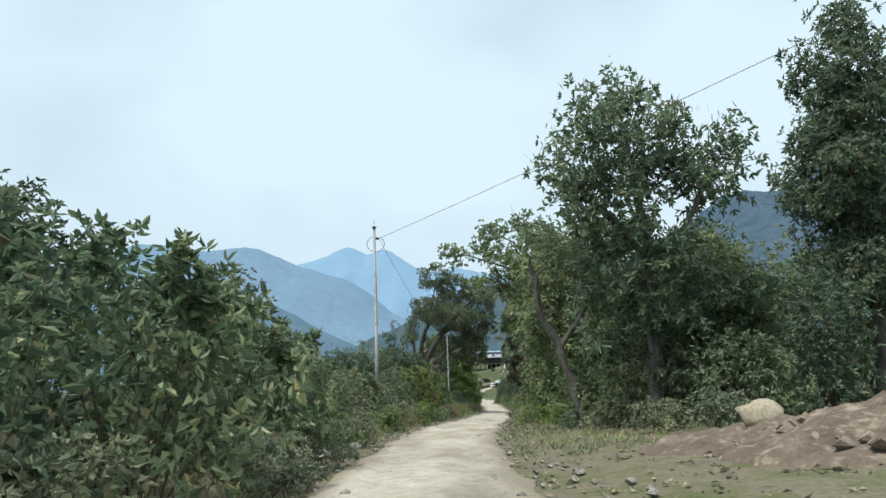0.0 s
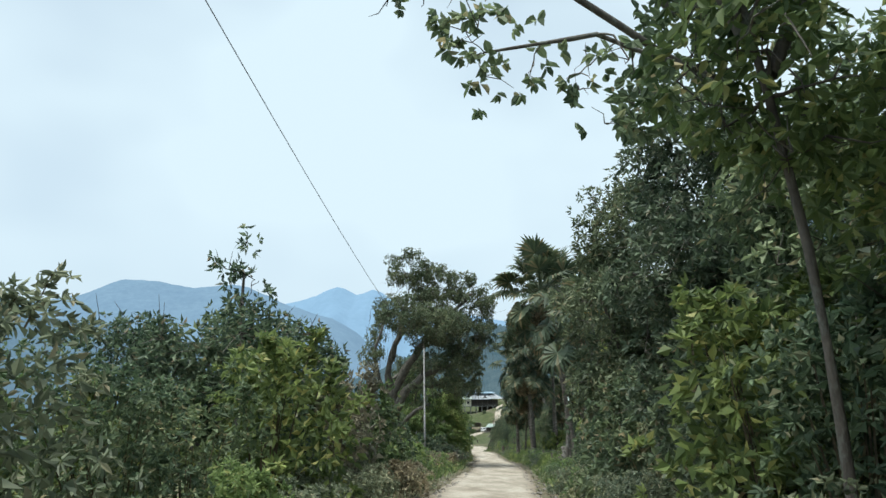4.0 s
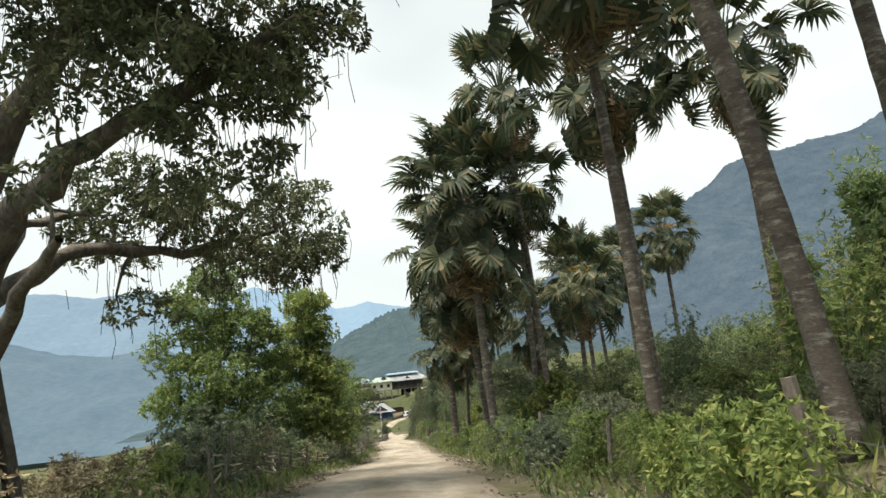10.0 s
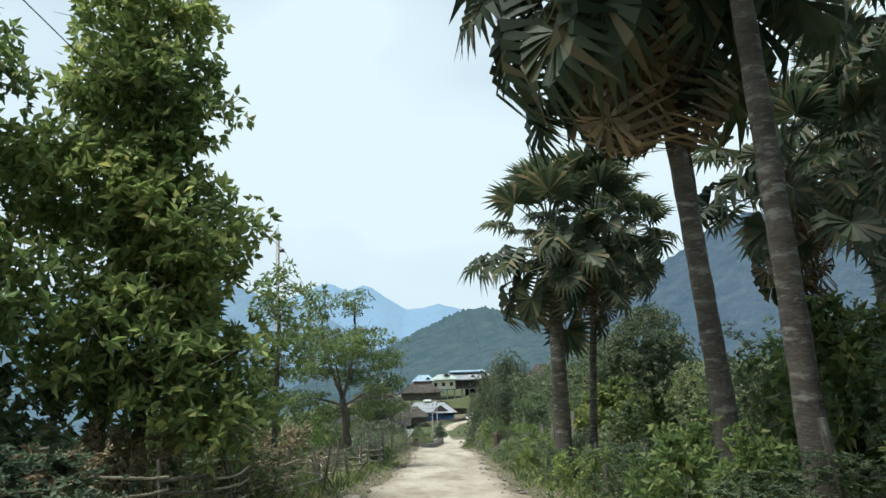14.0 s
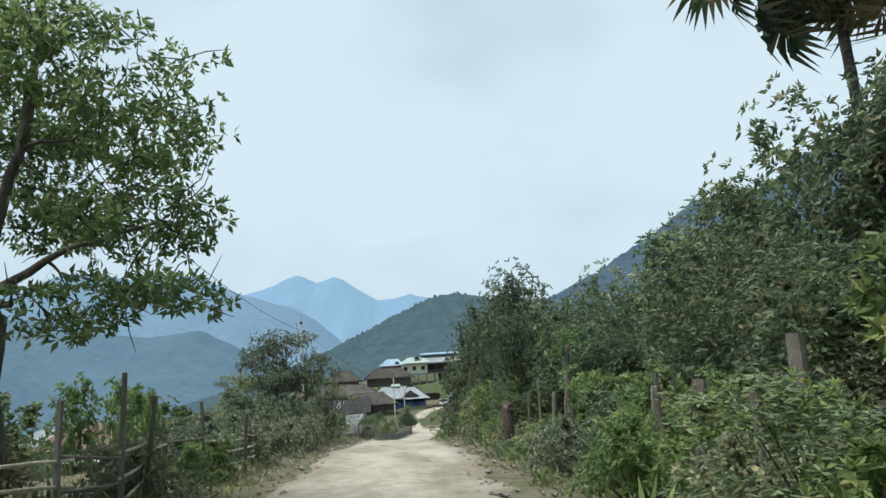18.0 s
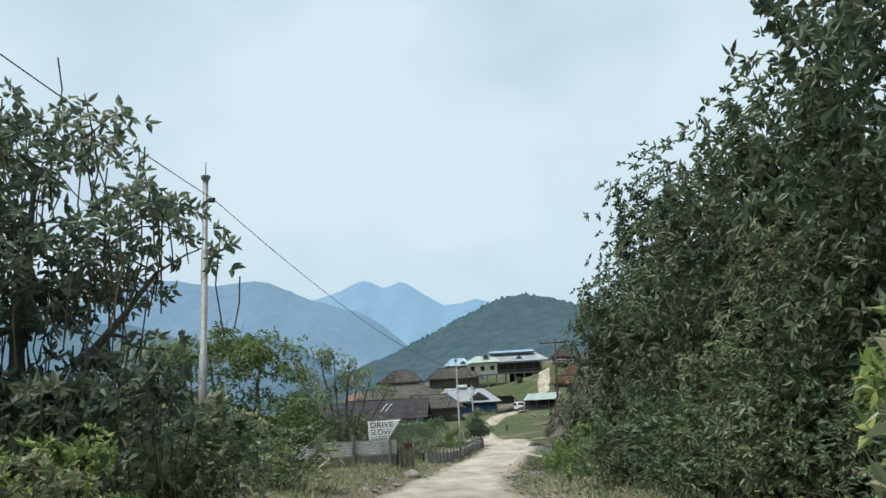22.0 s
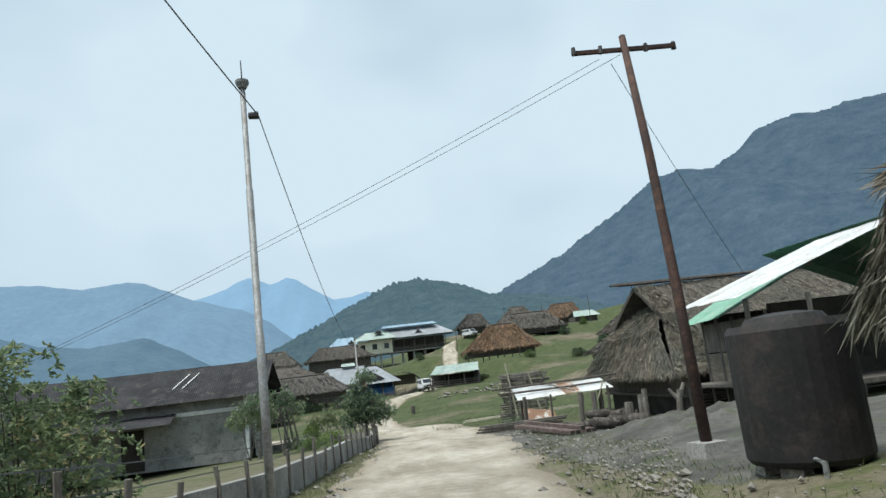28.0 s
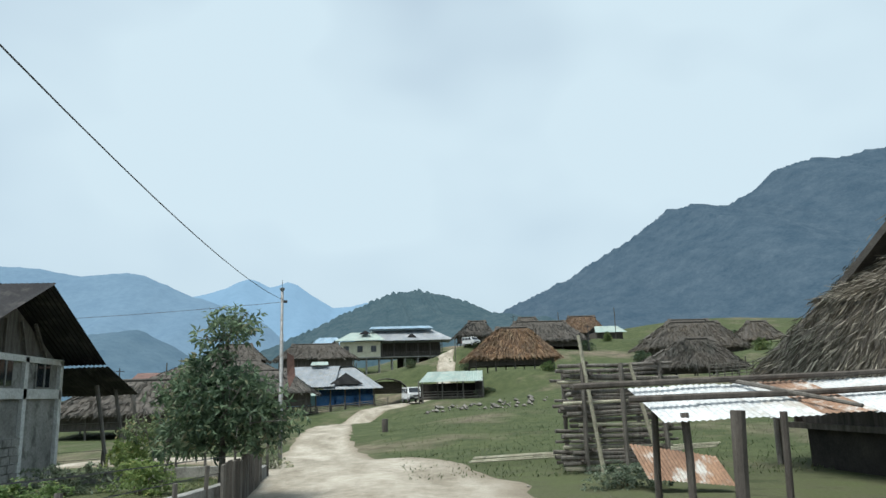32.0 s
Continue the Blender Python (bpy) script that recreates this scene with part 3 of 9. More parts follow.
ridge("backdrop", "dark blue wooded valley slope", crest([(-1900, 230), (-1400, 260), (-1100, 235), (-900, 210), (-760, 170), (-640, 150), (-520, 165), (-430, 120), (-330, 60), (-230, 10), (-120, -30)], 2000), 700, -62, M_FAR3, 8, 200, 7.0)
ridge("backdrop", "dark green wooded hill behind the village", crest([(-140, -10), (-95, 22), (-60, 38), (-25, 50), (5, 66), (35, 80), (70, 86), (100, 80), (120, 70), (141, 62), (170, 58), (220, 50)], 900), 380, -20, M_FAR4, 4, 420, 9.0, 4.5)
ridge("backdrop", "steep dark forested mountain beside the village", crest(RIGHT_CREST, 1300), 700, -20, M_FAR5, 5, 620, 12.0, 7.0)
# ---- plants ----
def rnd_dirs(n, r, up=0.0, down=0.0):
    d = r.normal(size=(n, 3))
    d[:, 2] += up - down
    return d


def rosettes(r, hearts, axes, each, droop):
    """Whorls of leaves: each heart sends out a ring of leaves round its axis."""
    n = len(hearts)
    a = axes / (np.linalg.norm(axes, axis=1, keepdims=True) + 1e-9)
    u = np.cross(a, r.normal(size=(n, 3)))
    u /= np.linalg.norm(u, axis=1, keepdims=True) + 1e-9
    w = np.cross(a, u)
    turn = 2 * math.pi * np.arange(each) / each + r.uniform(0, 6.3, (n, 1)) + r.uniform(-0.3, 0.3, (n, each))
    ring = u[:, None] * np.cos(turn)[..., None] + w[:, None] * np.sin(turn)[..., None]
    d = ring * 0.85 + a[:, None] * r.uniform(0.1, 0.8, (n, each, 1)) + r.normal(size=(n, each, 3)) * 0.16
    d[..., 2] -= droop * 0.7
    at = np.repeat(hearts[:, None], each, 1) + ring * 0.01
    return at.reshape(-1, 3), d.reshape(-1, 3)


def shrub(name, label, h, w, leaf_mat, leaf=0.16, count=1600, seed=0, droop=0.2, ratio=0.36, fine=True, clumps_n=26, sprouts=6, base=0.06):
    """A dense bush: leaf clumps set over an uneven dome, stems inside, and leafy shoots standing out of the top."""
    r = np.random.RandomState(seed)
    ob = thing(name, (0, 0, 0), label, "shrub")
    stems = Shape()
    at, ahead = [], []
    lobes = [(r.uniform(-0.3, 0.3) * w, r.uniform(-0.3, 0.3) * w, h * r.uniform(0.72, 1.0)) for _ in range(4)]
    clumps_n = int(clumps_n * 1.4)
    for i in range(clumps_n):
        lx, ly, lh = lobes[i % 4]
        a = r.uniform(0, 2 * math.pi)
        f = r.uniform(0.05, 1.0)
        z = lh * (base + (1 - base) * r.uniform(0, 1) ** 0.8)
        reach = w * 0.36 * f ** 0.5 * math.sqrt(max(0.06, 1 - (z / lh) ** 2.4))
        c = np.array([lx + math.cos(a) * reach, ly + math.sin(a) * reach, z])
        if i % 2:
            stems.tube([(c[0] * 0.3, c[1] * 0.3, -0.15), (c[0] * 0.6, c[1] * 0.6, z * 0.5), tuple(c * 0.85)], [0.02, 0.014, 0.006], 3, False)
        size = np.array([1, 1, 0.8]) * (0.11 + 0.07 * r.uniform()) * (w + h) * 0.56
        n = max(4, int(1.15 * count / clumps_n / 7 * r.uniform(0.75, 1.25)))
        g = r.normal(size=(n, 3))
        g /= np.linalg.norm(g, axis=1, keepdims=True)
        q = c + g * size * r.uniform(0.5, 1.0, (n, 1)) ** 0.5
        q[:, 2] = np.maximum(q[:, 2], 0.03)
        p, d = rosettes(r, q, g + np.array([c[0], c[1], 0]) / w * 0.8 + np.array([0, 0, 0.45]), 7, droop)
        at.append(p)
        ahead.append(d)
    for i in range(sprouts):
        lx, ly, lh = lobes[i % 4]
        root = np.array([lx + r.uniform(-0.25, 0.25) * w * 0.6, ly + r.uniform(-0.25, 0.25) * w * 0.6, lh * 0.8])
        tip = root + np.array([r.uniform(-0.2, 0.2), r.uniform(-0.2, 0.2), r.uniform(0.25, 0.5)]) * 0.55 * min(h, 2.6)
        stems.tube([tuple(root), tuple((root + tip) / 2), tuple(tip)], [0.014, 0.01, 0.005], 3, False)
        line = np.array([root + (tip - root) * f for f in (0.2, 0.35, 0.5, 0.62, 0.74, 0.86, 1.0)])
        line = np.concatenate([line, line + r.normal(size=line.shape) * np.array([0.09, 0.09, 0.04]) * min(h, 2.6) / 2])
        p, d = rosettes(r, line, r.normal(size=line.shape) * 0.3 + np.array([0, 0, 1.0]), 7, droop)
        at.append(p)
        ahead.append(d)
    tagged(part("branchwork", stems, M_STEM, ob), "thin tangled brown stems", kind="stuff")
    sheaf = Shape().leaves(np.concatenate(at), np.concatenate(ahead), leaf, leaf * ratio, seed=seed + 1, fine=fine)
    # broad old leaves fill the heart of the bush
    n = int(75 * w * h ** 0.8)
    lobe = np.array(lobes)[r.randint(4, size=n)]
    g = r.normal(size=(n, 3))
    g /= np.linalg.norm(g, axis=1, keepdims=True)
    up = r.uniform(0.04, 0.86, n)
    wide = 0.27 * w * np.sqrt(1 - up ** 2.4) * r.uniform(0.3, 1.0, n)
    heart = np.stack([lobe[:, 0] + g[:, 0] * wide, lobe[:, 1] + g[:, 1] * wide, lobe[:, 2] * up], 1)
    sheaf.leaves(heart, g + np.array([0, 0, -0.3]), leaf * 1.35, leaf * 0.75, seed=seed + 2)
    part("foliage", sheaf, leaf_mat, ob)
    return ob


def crown_tree(name, label, foot, trunks, blobs, leaf_mat, bark, leaf=0.2, ratio=0.42, clump=0.6, clumps=120, per=90, seed=0, droop=0.25, flat=0.7, stray=0.1, fine=False, hang=0, twig=0.012, fork_r=0.03, pods=0):
    """A tree in the world's own coordinates. trunks: bent limbs (points, thick end, thin end);
    blobs: the crown's masses (centre, radii), filled with leaf clumps, each on a branch of its own."""
    r = np.random.RandomState(seed)
    ob = thing(name, foot, label, "tree")
    o = np.array(foot)
    limbs = Shape()
    nodes = []
    for pts, r0, r1 in trunks:
        pts = [np.array(p, float) - o for p in pts]
        fine_pts = []
        for i in range(len(pts) - 1):
            for f in np.linspace(0, 1, 5)[:-1]:
                fine_pts.append(pts[i] + (pts[i + 1] - pts[i]) * f + r.normal(size=3) * r0 * 0.16 * (i + f > 0))
        fine_pts.append(pts[-1])
        n = len(fine_pts)
        radii = [(r0 + (r1 - r0) * i / (n - 1)) * (1 + 0.12 * r.normal()) for i in range(n)]
        if pts[0][2] < 0.3:
            radii[0] *= 1.35
        limbs.tube([tuple(p) for p in fine_pts], radii, 9, False)
        nodes += [(p, q) for p, q in list(zip(fine_pts, radii))[n // 3:]]
    total = sum(b[1][0] * b[1][1] * b[1][2] for b in blobs) ** 1.0
    heads = []
    for c, rad in blobs:
        c, rad = np.array(c) - o, np.array(rad)
        k = max(2, int(round(clumps * rad[0] * rad[1] * rad[2] / total)))
        for i in range(k):
            d = r.normal(size=3)
            d /= np.linalg.norm(d)
            heads.append(c + d * rad * r.uniform(0.25, 1.0) ** 0.5)
    mid = np.mean([p for p, _ in nodes], axis=0)
    heads.sort(key=lambda p: np.linalg.norm(p - mid))
    spots, ahead, cords = [], [], Shape()
    for h in heads:
        far = [np.linalg.norm(h - p) + 0.9 * max(0.0, p[2] - h[2] - 0.1) for p, _ in nodes]
        i = int(np.argmin(far))
        p, rp = nodes[i]
        ln = np.linalg.norm(h - p)
        bend = (p + h) / 2 + r.normal(size=3) * 0.12 * ln + np.array([0, 0, 0.06 * ln])
        r0 = min(rp * 0.6, fork_r + 0.02 * ln)
        line = [p, (p + bend) / 2 + r.normal(size=3) * 0.03 * ln, bend, (bend + h) / 2 + r.normal(size=3) * 0.04 * ln, h]
        limbs.tube([tuple(q) for q in line], [r0, r0 * 0.85, r0 * 0.7, r0 * 0.5, twig], 4, False)
        nodes += [(bend, r0 * 0.7), (line[3], r0 * 0.5)]
        size = clump * r.uniform(0.65, 1.3)
        n = max(3, int(per / 5 * (size / clump) ** 2 * r.uniform(0.8, 1.2)))
        g = r.normal(size=(n, 3))
        g /= np.linalg.norm(g, axis=1, keepdims=True)
        g *= r.uniform(0.2, 1.0, (n, 1)) ** 0.5 * (1 + stray * np.abs(r.normal(size=(n, 1))))
        g *= np.array([1.0, 1.0, flat])
        p, d = rosettes(r, h + g * size, g + np.array([0, 0, 0.3]), 5, droop)
        spots.append(p)
        ahead.append(d)
        for j in range(2):
            e = h + r.normal(size=3) * size * 0.7
            limbs.tube([tuple(h), tuple((h + e) / 2 + r.normal(size=3) * 0.05), tuple(e)], [twig, twig * 0.8, twig * 0.4], 3, False)
        for j in range(hang):
            q = h + r.normal(size=3) * size * 0.7
            dn = r.uniform(0.4, 1.4)
            cords.tube([tuple(q), tuple(q + np.array([r.uniform(-.08, .08), r.uniform(-.08, .08), -dn * 0.5])), tuple(q + np.array([r.uniform(-.12, .12), r.uniform(-.12, .12), -dn]))], 0.011, 3, False)
    part("trunk", limbs, bark, ob, smooth=True)
    part("crown", Shape().leaves(np.concatenate(spots), np.concatenate(ahead), leaf, leaf * ratio, seed=seed + 3, fine=fine), leaf_mat, ob)
    if hang:
        tagged(part("root_fringe", cords, M_STEM, ob), "thin hanging aerial roots", kind="stuff")
    if pods:
        k = pods
        tops = np.array(sorted(heads, key=lambda p: -p[2])[:max(6, len(heads) // 3)])
        at = tops[r.randint(len(tops), size=k)] + r.normal(size=(k, 3)) * np.array([0.5, 0.5, 0.3]) * clump + np.array([0, 0, 0.75 * clump])
        d = r.normal(size=(k, 3)) * 0.35
        d[:, 2] += r.choice([1.0, -1.0], k)
        tagged(part("pod_fringe", Shape().leaves(at, d, 0.24, 0.035, seed=seed + 9), M_LEAF_B, ob), "dry brown seed pods", kind="stuff")
    return ob


def fan_frond(dry=False, blades=24, seed=0, hang=0.0):
    """One fan leaf: a long stalk along +x and a pleated fan of split blades at its end; hang tips the fan down."""
    r = np.random.RandomState(seed)
    s = Shape()
    stalk = 1.6 + 0.35 * r.uniform(-1, 1)
    sag = -0.1 - 0.25 * hang
    s.tube([(0, 0, 0), (stalk * 0.5, 0, 0.08), (stalk, 0, sag)], [0.032, 0.022, 0.015], 4, False)
    hub = np.array([stalk, 0, sag])
    tip_turn = math.radians(75) * hang
    ca, sa = math.cos(tip_turn), math.sin(tip_turn)
    for i in range(blades):
        u = i / (blades - 1)
        a = radians(-128 + 256 * u) + r.uniform(-0.03, 0.03)
        ln = (0.9 - 0.26 * abs(u - 0.5)) * r.uniform(0.88, 1.08) * (0.8 if dry else 1)
        d = np.array([math.cos(a), math.sin(a), 0.0])
        w = np.array([-math.sin(a), math.cos(a), 0.0]) * (0.066 if not dry else 0.04)
        pleat = 0.03 * (1 if i % 2 else -1)
        cup = 0.2 * abs(math.sin(a))
        fall = (0.14 + 0.2 * r.uniform()) * (0.6 + hang) + (0.3 if dry else 0)
        local = [np.zeros(3), d * ln * 0.3 - w * 0.6 + (0, 0, cup * 0.3), d * ln * 0.3 + w * 0.6 + (0, 0, cup * 0.3 + pleat),
                 d * ln * 0.62 - w + (0, 0, cup * 0.55), d * ln * 0.62 + w * 0.9 + (0, 0, cup * 0.55 + pleat), d * ln + (0, 0, cup * 0.4 - fall)]
        pts = [hub + np.array([ca * q[0] + sa * q[2], q[1] * (1 - 0.3 * hang), -sa * q[0] + ca * q[2]]) for q in local]
        s.add(pts, [(0, 1, 2), (1, 3, 4, 2), (3, 5, 4)])
    return s


FRONDS = [fan_frond(False, 24, i, (0.0, 0.2, 0.35)[i]).mesh("frond", M_PALMLEAF) for i in range(3)]
HANGING = [fan_frond(False, 24, 10 + i, (0.45, 0.7, 0.9)[i]).mesh("frond", M_PALMLEAF) for i in range(3)]
DRY_FRONDS = [fan_frond(True, 16, 20 + i, 0.8 + 0.3 * i).mesh("dry_frond", M_PALMDRY) for i in range(2)]


def palm(x, y, top, radius, lean=(0, 0), fronds=34, skirt=14, size=1.25, fruit=False, seed=0, label="tall fan palm with grey ringed trunk and dark drooping fronds", deep=0.8):
    """A fan palm with its foot on the ground at (x, y) and the crown's heart at height top."""
    r = np.random.RandomState(seed)
    z0 = ground_z(x, y) - 0.1
    h = top - z0
    ob = thing("fan_palm", (x, y, z0), label, "palm tree", "fan palms beside the road")
    trunk = Shape()
    n = 30
    pts, rad = [], []
    for i in range(n + 1):
        f = i / n
        pts.append((lean[0] * f * (0.6 + 0.4 * f), lean[1] * f, h * f))
        rad.append(radius * (1.12 - 0.3 * f + 0.35 * math.exp(-f * 14)) * (1.04 if i % 2 else 0.97))
    trunk.tube(pts, rad, 10)
    part("trunk", trunk, M_PALM, ob, smooth=True)
    heart = Vector(pts[-1])
    for i in range(12):
        a = i * 2.4
        stub = Shape().beam((0, 0, 0), (0.26, 0, 0.3), 0.07, 0.025)
        so = part("leaf_base", stub, M_PALMDRY, ob)
        so.matrix_basis = Matrix.Translation(heart + Vector((0, 0, -0.08 * i))) @ Matrix.Rotation(a, 4, "Z") @ Matrix.Translation((radius * 0.6, 0, 0))
    for i in range(fronds):
        a = i * 2.399963 + r.uniform(-0.2, 0.2)
        f = i / fronds
        e = 82 - 122 * f ** 0.95 + r.uniform(-12, 12)
        fr = new("frond", HANGING[i % 3] if f > 0.42 else FRONDS[i % 3])
        fr.parent = ob
        k = size * r.uniform(0.72, 1.18)
        fr.matrix_basis = Matrix.Translation(heart + Vector((0, 0, 0.2 - deep * f))) @ Matrix.Rotation(a, 4, "Z") @ Matrix.Rotation(radians(-e), 4, "Y") @ Matrix.Rotation(radians(r.uniform(-30, 30)), 4, "X") @ Matrix.Diagonal((k, k, k, 1))
    for i in range(skirt):
        a = r.uniform(0, 2 * math.pi)
        fr = new("dry_frond", DRY_FRONDS[i % 2])
        fr.parent = ob
        k = size * r.uniform(0.7, 0.95)
        fr.matrix_basis = Matrix.Translation(heart + Vector((0, 0, -0.3 - deep * r.uniform()))) @ Matrix.Rotation(a, 4, "Z") @ Matrix.Rotation(radians(r.uniform(45, 78)), 4, "Y") @ Matrix.Rotation(radians(r.uniform(-30, 30)), 4, "X") @ Matrix.Diagonal((k, k, k, 1))
    if fruit:
        for i in range(3):
            a = r.uniform(0, 2 * math.pi)
            p = r.normal(size=(160, 3)) * np.array([0.32, 0.32, 0.14])
            fl = part("flower_cluster", Shape().leaves(p, r.normal(size=(160, 3)), 0.11, 0.08, seed=i), M_FLOWER, ob, "yellow flower cluster")
            tagged(fl, "yellow flower cluster", kind="stuff")
            fl.matrix_basis = Matrix.Translation(heart + Vector((math.cos(a) * 0.7, math.sin(a) * 0.7, 0.35)))
    return ob


# fan palms along the road
palm(10.1, 73.2, 2.9, 0.2, (0.3, 0), 44, 14, 1.6, True, 1, deep=1.2)
palm(16.7, 93.4, 7.8, 0.18, (-1.1, 0), 44, 22, 1.6, False, 2, deep=1.8)
palm(12.7, 91.2, 7.2, 0.17, (-2.3, 0.4), 60, 30, 1.9, False, 3, deep=2.6)
palm(13.7, 100.0, 8.0, 0.16, (-0.3, 0.3), 50, 28, 1.7, False, 4, deep=2.4)
palm(20.4, 104.5, 5.0, 0.16, (0.0, 0), 38, 12, 1.4, False, 5, deep=1.0)
palm(15.4, 117.0, 9.0, 0.14, (-0.6, 0), 40, 14, 1.5, False, 6, deep=1.0)
palm(12.5, 117.2, 4.4, 0.19, (-0.3, 0), 62, 40, 1.7, False, 7, "stout fan palm with a thick skirt of dead fronds", 3.4)
palm(13.5, 124.9, 2.5, 0.17, (-1.0, 0), 70, 50, 1.75, False, 8, deep=3.6)
palm(12.8, 136.3, -2.9, 0.25, (0.1, 0.2), 46, 8, 1.25, False, 9, "short fan palm with a thick dark trunk", 1.2)
palm(13.9, 137.2, -2.5, 0.12, (0.7, 0), 40, 8, 1.3, False, 10)
palm(20.3, 153.9, 0.85, 0.13, (-0.4, -0.3), 44, 14, 1.5, False, 11, "slender solitary fan palm with a pale trunk")
palm(14.0, 126.5, 4.2, 0.14, (-0.4, 0), 50, 34, 1.5, False, 25, deep=3.2)
palm(13.3, 122.0, 5.6, 0.15, (-0.5, 0), 56, 34, 1.6, False, 26, deep=2.6)
palm(15.5, 120.4, 5.0, 0.15, (0.5, 0), 44, 16, 1.35, False, 19, deep=1.5)
palm(18.4, 131.6, -2.0, 0.14, (0.2, 0), 42, 20, 1.35, False, 29, deep=1.6)
palm(20.6, 127.5, 0.3, 0.16, (0.3, 0), 46, 18, 1.45, True, 21, deep=1.6)
palm(27.2, 141.5, 2.6, 0.15, (-0.4, 0), 42, 16, 1.5, False, 22, deep=1.5)
palm(31.5, 146.0, 3.6, 0.16, (0.3, 0), 42, 14, 1.5, True, 24, deep=1.4)
palm(24.4, 137, 1.5, 0.17, (0, 0), 44, 14, 1.7, True, 12, deep=1.6)
palm(36, 146, 6.3, 0.18, (0, 0), 42, 12, 1.7, True, 13, deep=1.4)
palm(17.2, 108, 6.4, 0.16, (-0.3, 0), 42, 20, 1.6, False, 15, deep=1.6)
palm(14.3, 83.0, 0.6, 0.13, (0.0, 0), 44, 10, 1.3, False, 16, deep=1.7)
palm(15.2, 84.0, 4.8, 0.17, (0.4, 0), 44, 18, 1.65, False, 17, deep=1.8)
palm(11.6, 77.5, 2.6, 0.18, (0.4, 0), 46, 14, 1.6, False, 18, deep=1.6)


def foot(x, y):
    return (x, y, ground_z(x, y) - 0.15)


# trees
f = foot(-2.9, 100.5)
crown_tree("fig_tree", "old gnarled fig tree with dark foliage and hanging roots", f,
           [([f, (-3.3, 100.3, -4.4), (-2.9, 100, -2.6), (-3.4, 99.6, 0.6), (-2.4, 99, 4.0), (-1.4, 98.6, 8.0)], 0.66, 0.2),
            ([(-3.0, 100, -3.4), (-1.6, 99.4, -0.9), (0.4, 98.6, 0.6), (2.6, 98, 1.2), (5.0, 97.5, 2.6)], 0.5, 0.14),
            ([(-3.0, 99.8, -1.4), (-1.4, 99, 1.6), (0.6, 98.6, 4.0), (3.2, 98.4, 6.6), (4.8, 98, 8)], 0.42, 0.12),
            ([(-3.3, 100, -2.2), (-4.2, 98.6, 0.4), (-4.6, 98, 2.4), (-3.6, 98, 5.6)], 0.22, 0.08),
            ([(-2.6, 100.2, -4.4), (-0.8, 98.2, -2.9), (0.6, 96.6, -2.2)], 0.26, 0.09),
            ([(-2.9, 101, -2.6), (-2.0, 104, -0.7), (0.6, 106.6, -0.5), (3.6, 107.4, 0.2)], 0.3, 0.09), ([(-2.6, 101, -1.6), (-3.4, 104, 0.2), (-2.2, 106.4, 1.2)], 0.22, 0.08)]
           + [([(-3.0 + 0.62 * math.cos(i * 0.9), 100.1 + 0.62 * math.sin(i * 0.9), -2.4 + 0.3 * (i % 3)), (-3.1 + 0.72 * math.cos(i * 0.9 + 0.2), 100.2 + 0.72 * math.sin(i * 0.9 + 0.2), -4.2), (-2.9 + (1.0 + 0.3 * (i % 2)) * math.cos(i * 0.9 + 0.3), 100.5 + 1.1 * math.sin(i * 0.9 + 0.3), f[2])], 0.09 + 0.05 * (i % 3), 0.12) for i in range(7)],
           [((-1.3, 98.6, 10.6), (2.3, 2.4, 1.9)), ((1.1, 99, 8.6), (2.8, 3.0, 2.8)), ((3.8, 99.2, 8.2), (1.7, 2.2, 2.0)), ((5.6, 99.5, 6.8), (1.6, 2.2, 2.2)),
            ((-3.0, 98, 6.4), (1.9, 2.2, 1.4)), ((1.2, 97.5, 5.0), (3.6, 3.4, 2.0)), ((4.7, 98.4, 3.7), (2.0, 2.6, 2.0)), ((-4.9, 98, 2.4), (1.4, 1.8, 1.4)),
            ((2.0, 97, 1.6), (2.6, 2.6, 1.0)), ((4.6, 98, 0.9), (1.4, 1.8, 1.0)), ((-4.4, 99.5, -1.8), (1.2, 1.4, 1.6)), ((1.6, 93, 4.6), (2.4, 2.6, 1.6)), ((-1.6, 94, 5.6), (2.6, 2.6, 1.8)),
            ((4.7, 107.4, 0.5), (1.7, 2.2, 2.0)), ((3.4, 109.2, -0.6), (1.9, 1.5, 0.8)), ((1.4, 109.2, -1.3), (1.3, 1.2, 0.7)), ((2.2, 107, 0.6), (2.2, 2.2, 1.9)), ((-1.4, 106.6, 0.9), (2.4, 2.4, 2.0)), ((-0.4, 106, -2.5), (1.2, 1.2, 0.7)), ((-4.6, 99, 4.6), (1.2, 1.6, 1.2)), ((2.2, 97, 0.0), (1.6, 1.4, 0.6)), ((-0.1, 97, -0.5), (1.3, 1.4, 0.6)), ((4.2, 98.2, 2.4), (2.0, 2.0, 1.5)), ((1.4, 97.6, 2.8), (2.2, 2.0, 1.3)), ((3.7, 98, -0.5), (1.9, 1.6, 0.7))],
           M_LEAF_F, M_BARK_D, 0.24, 0.46, 0.58, 560, 104, 31, 0.2, 0.75, hang=3, fork_r=0.05)
f = foot(6.0, 21.5)
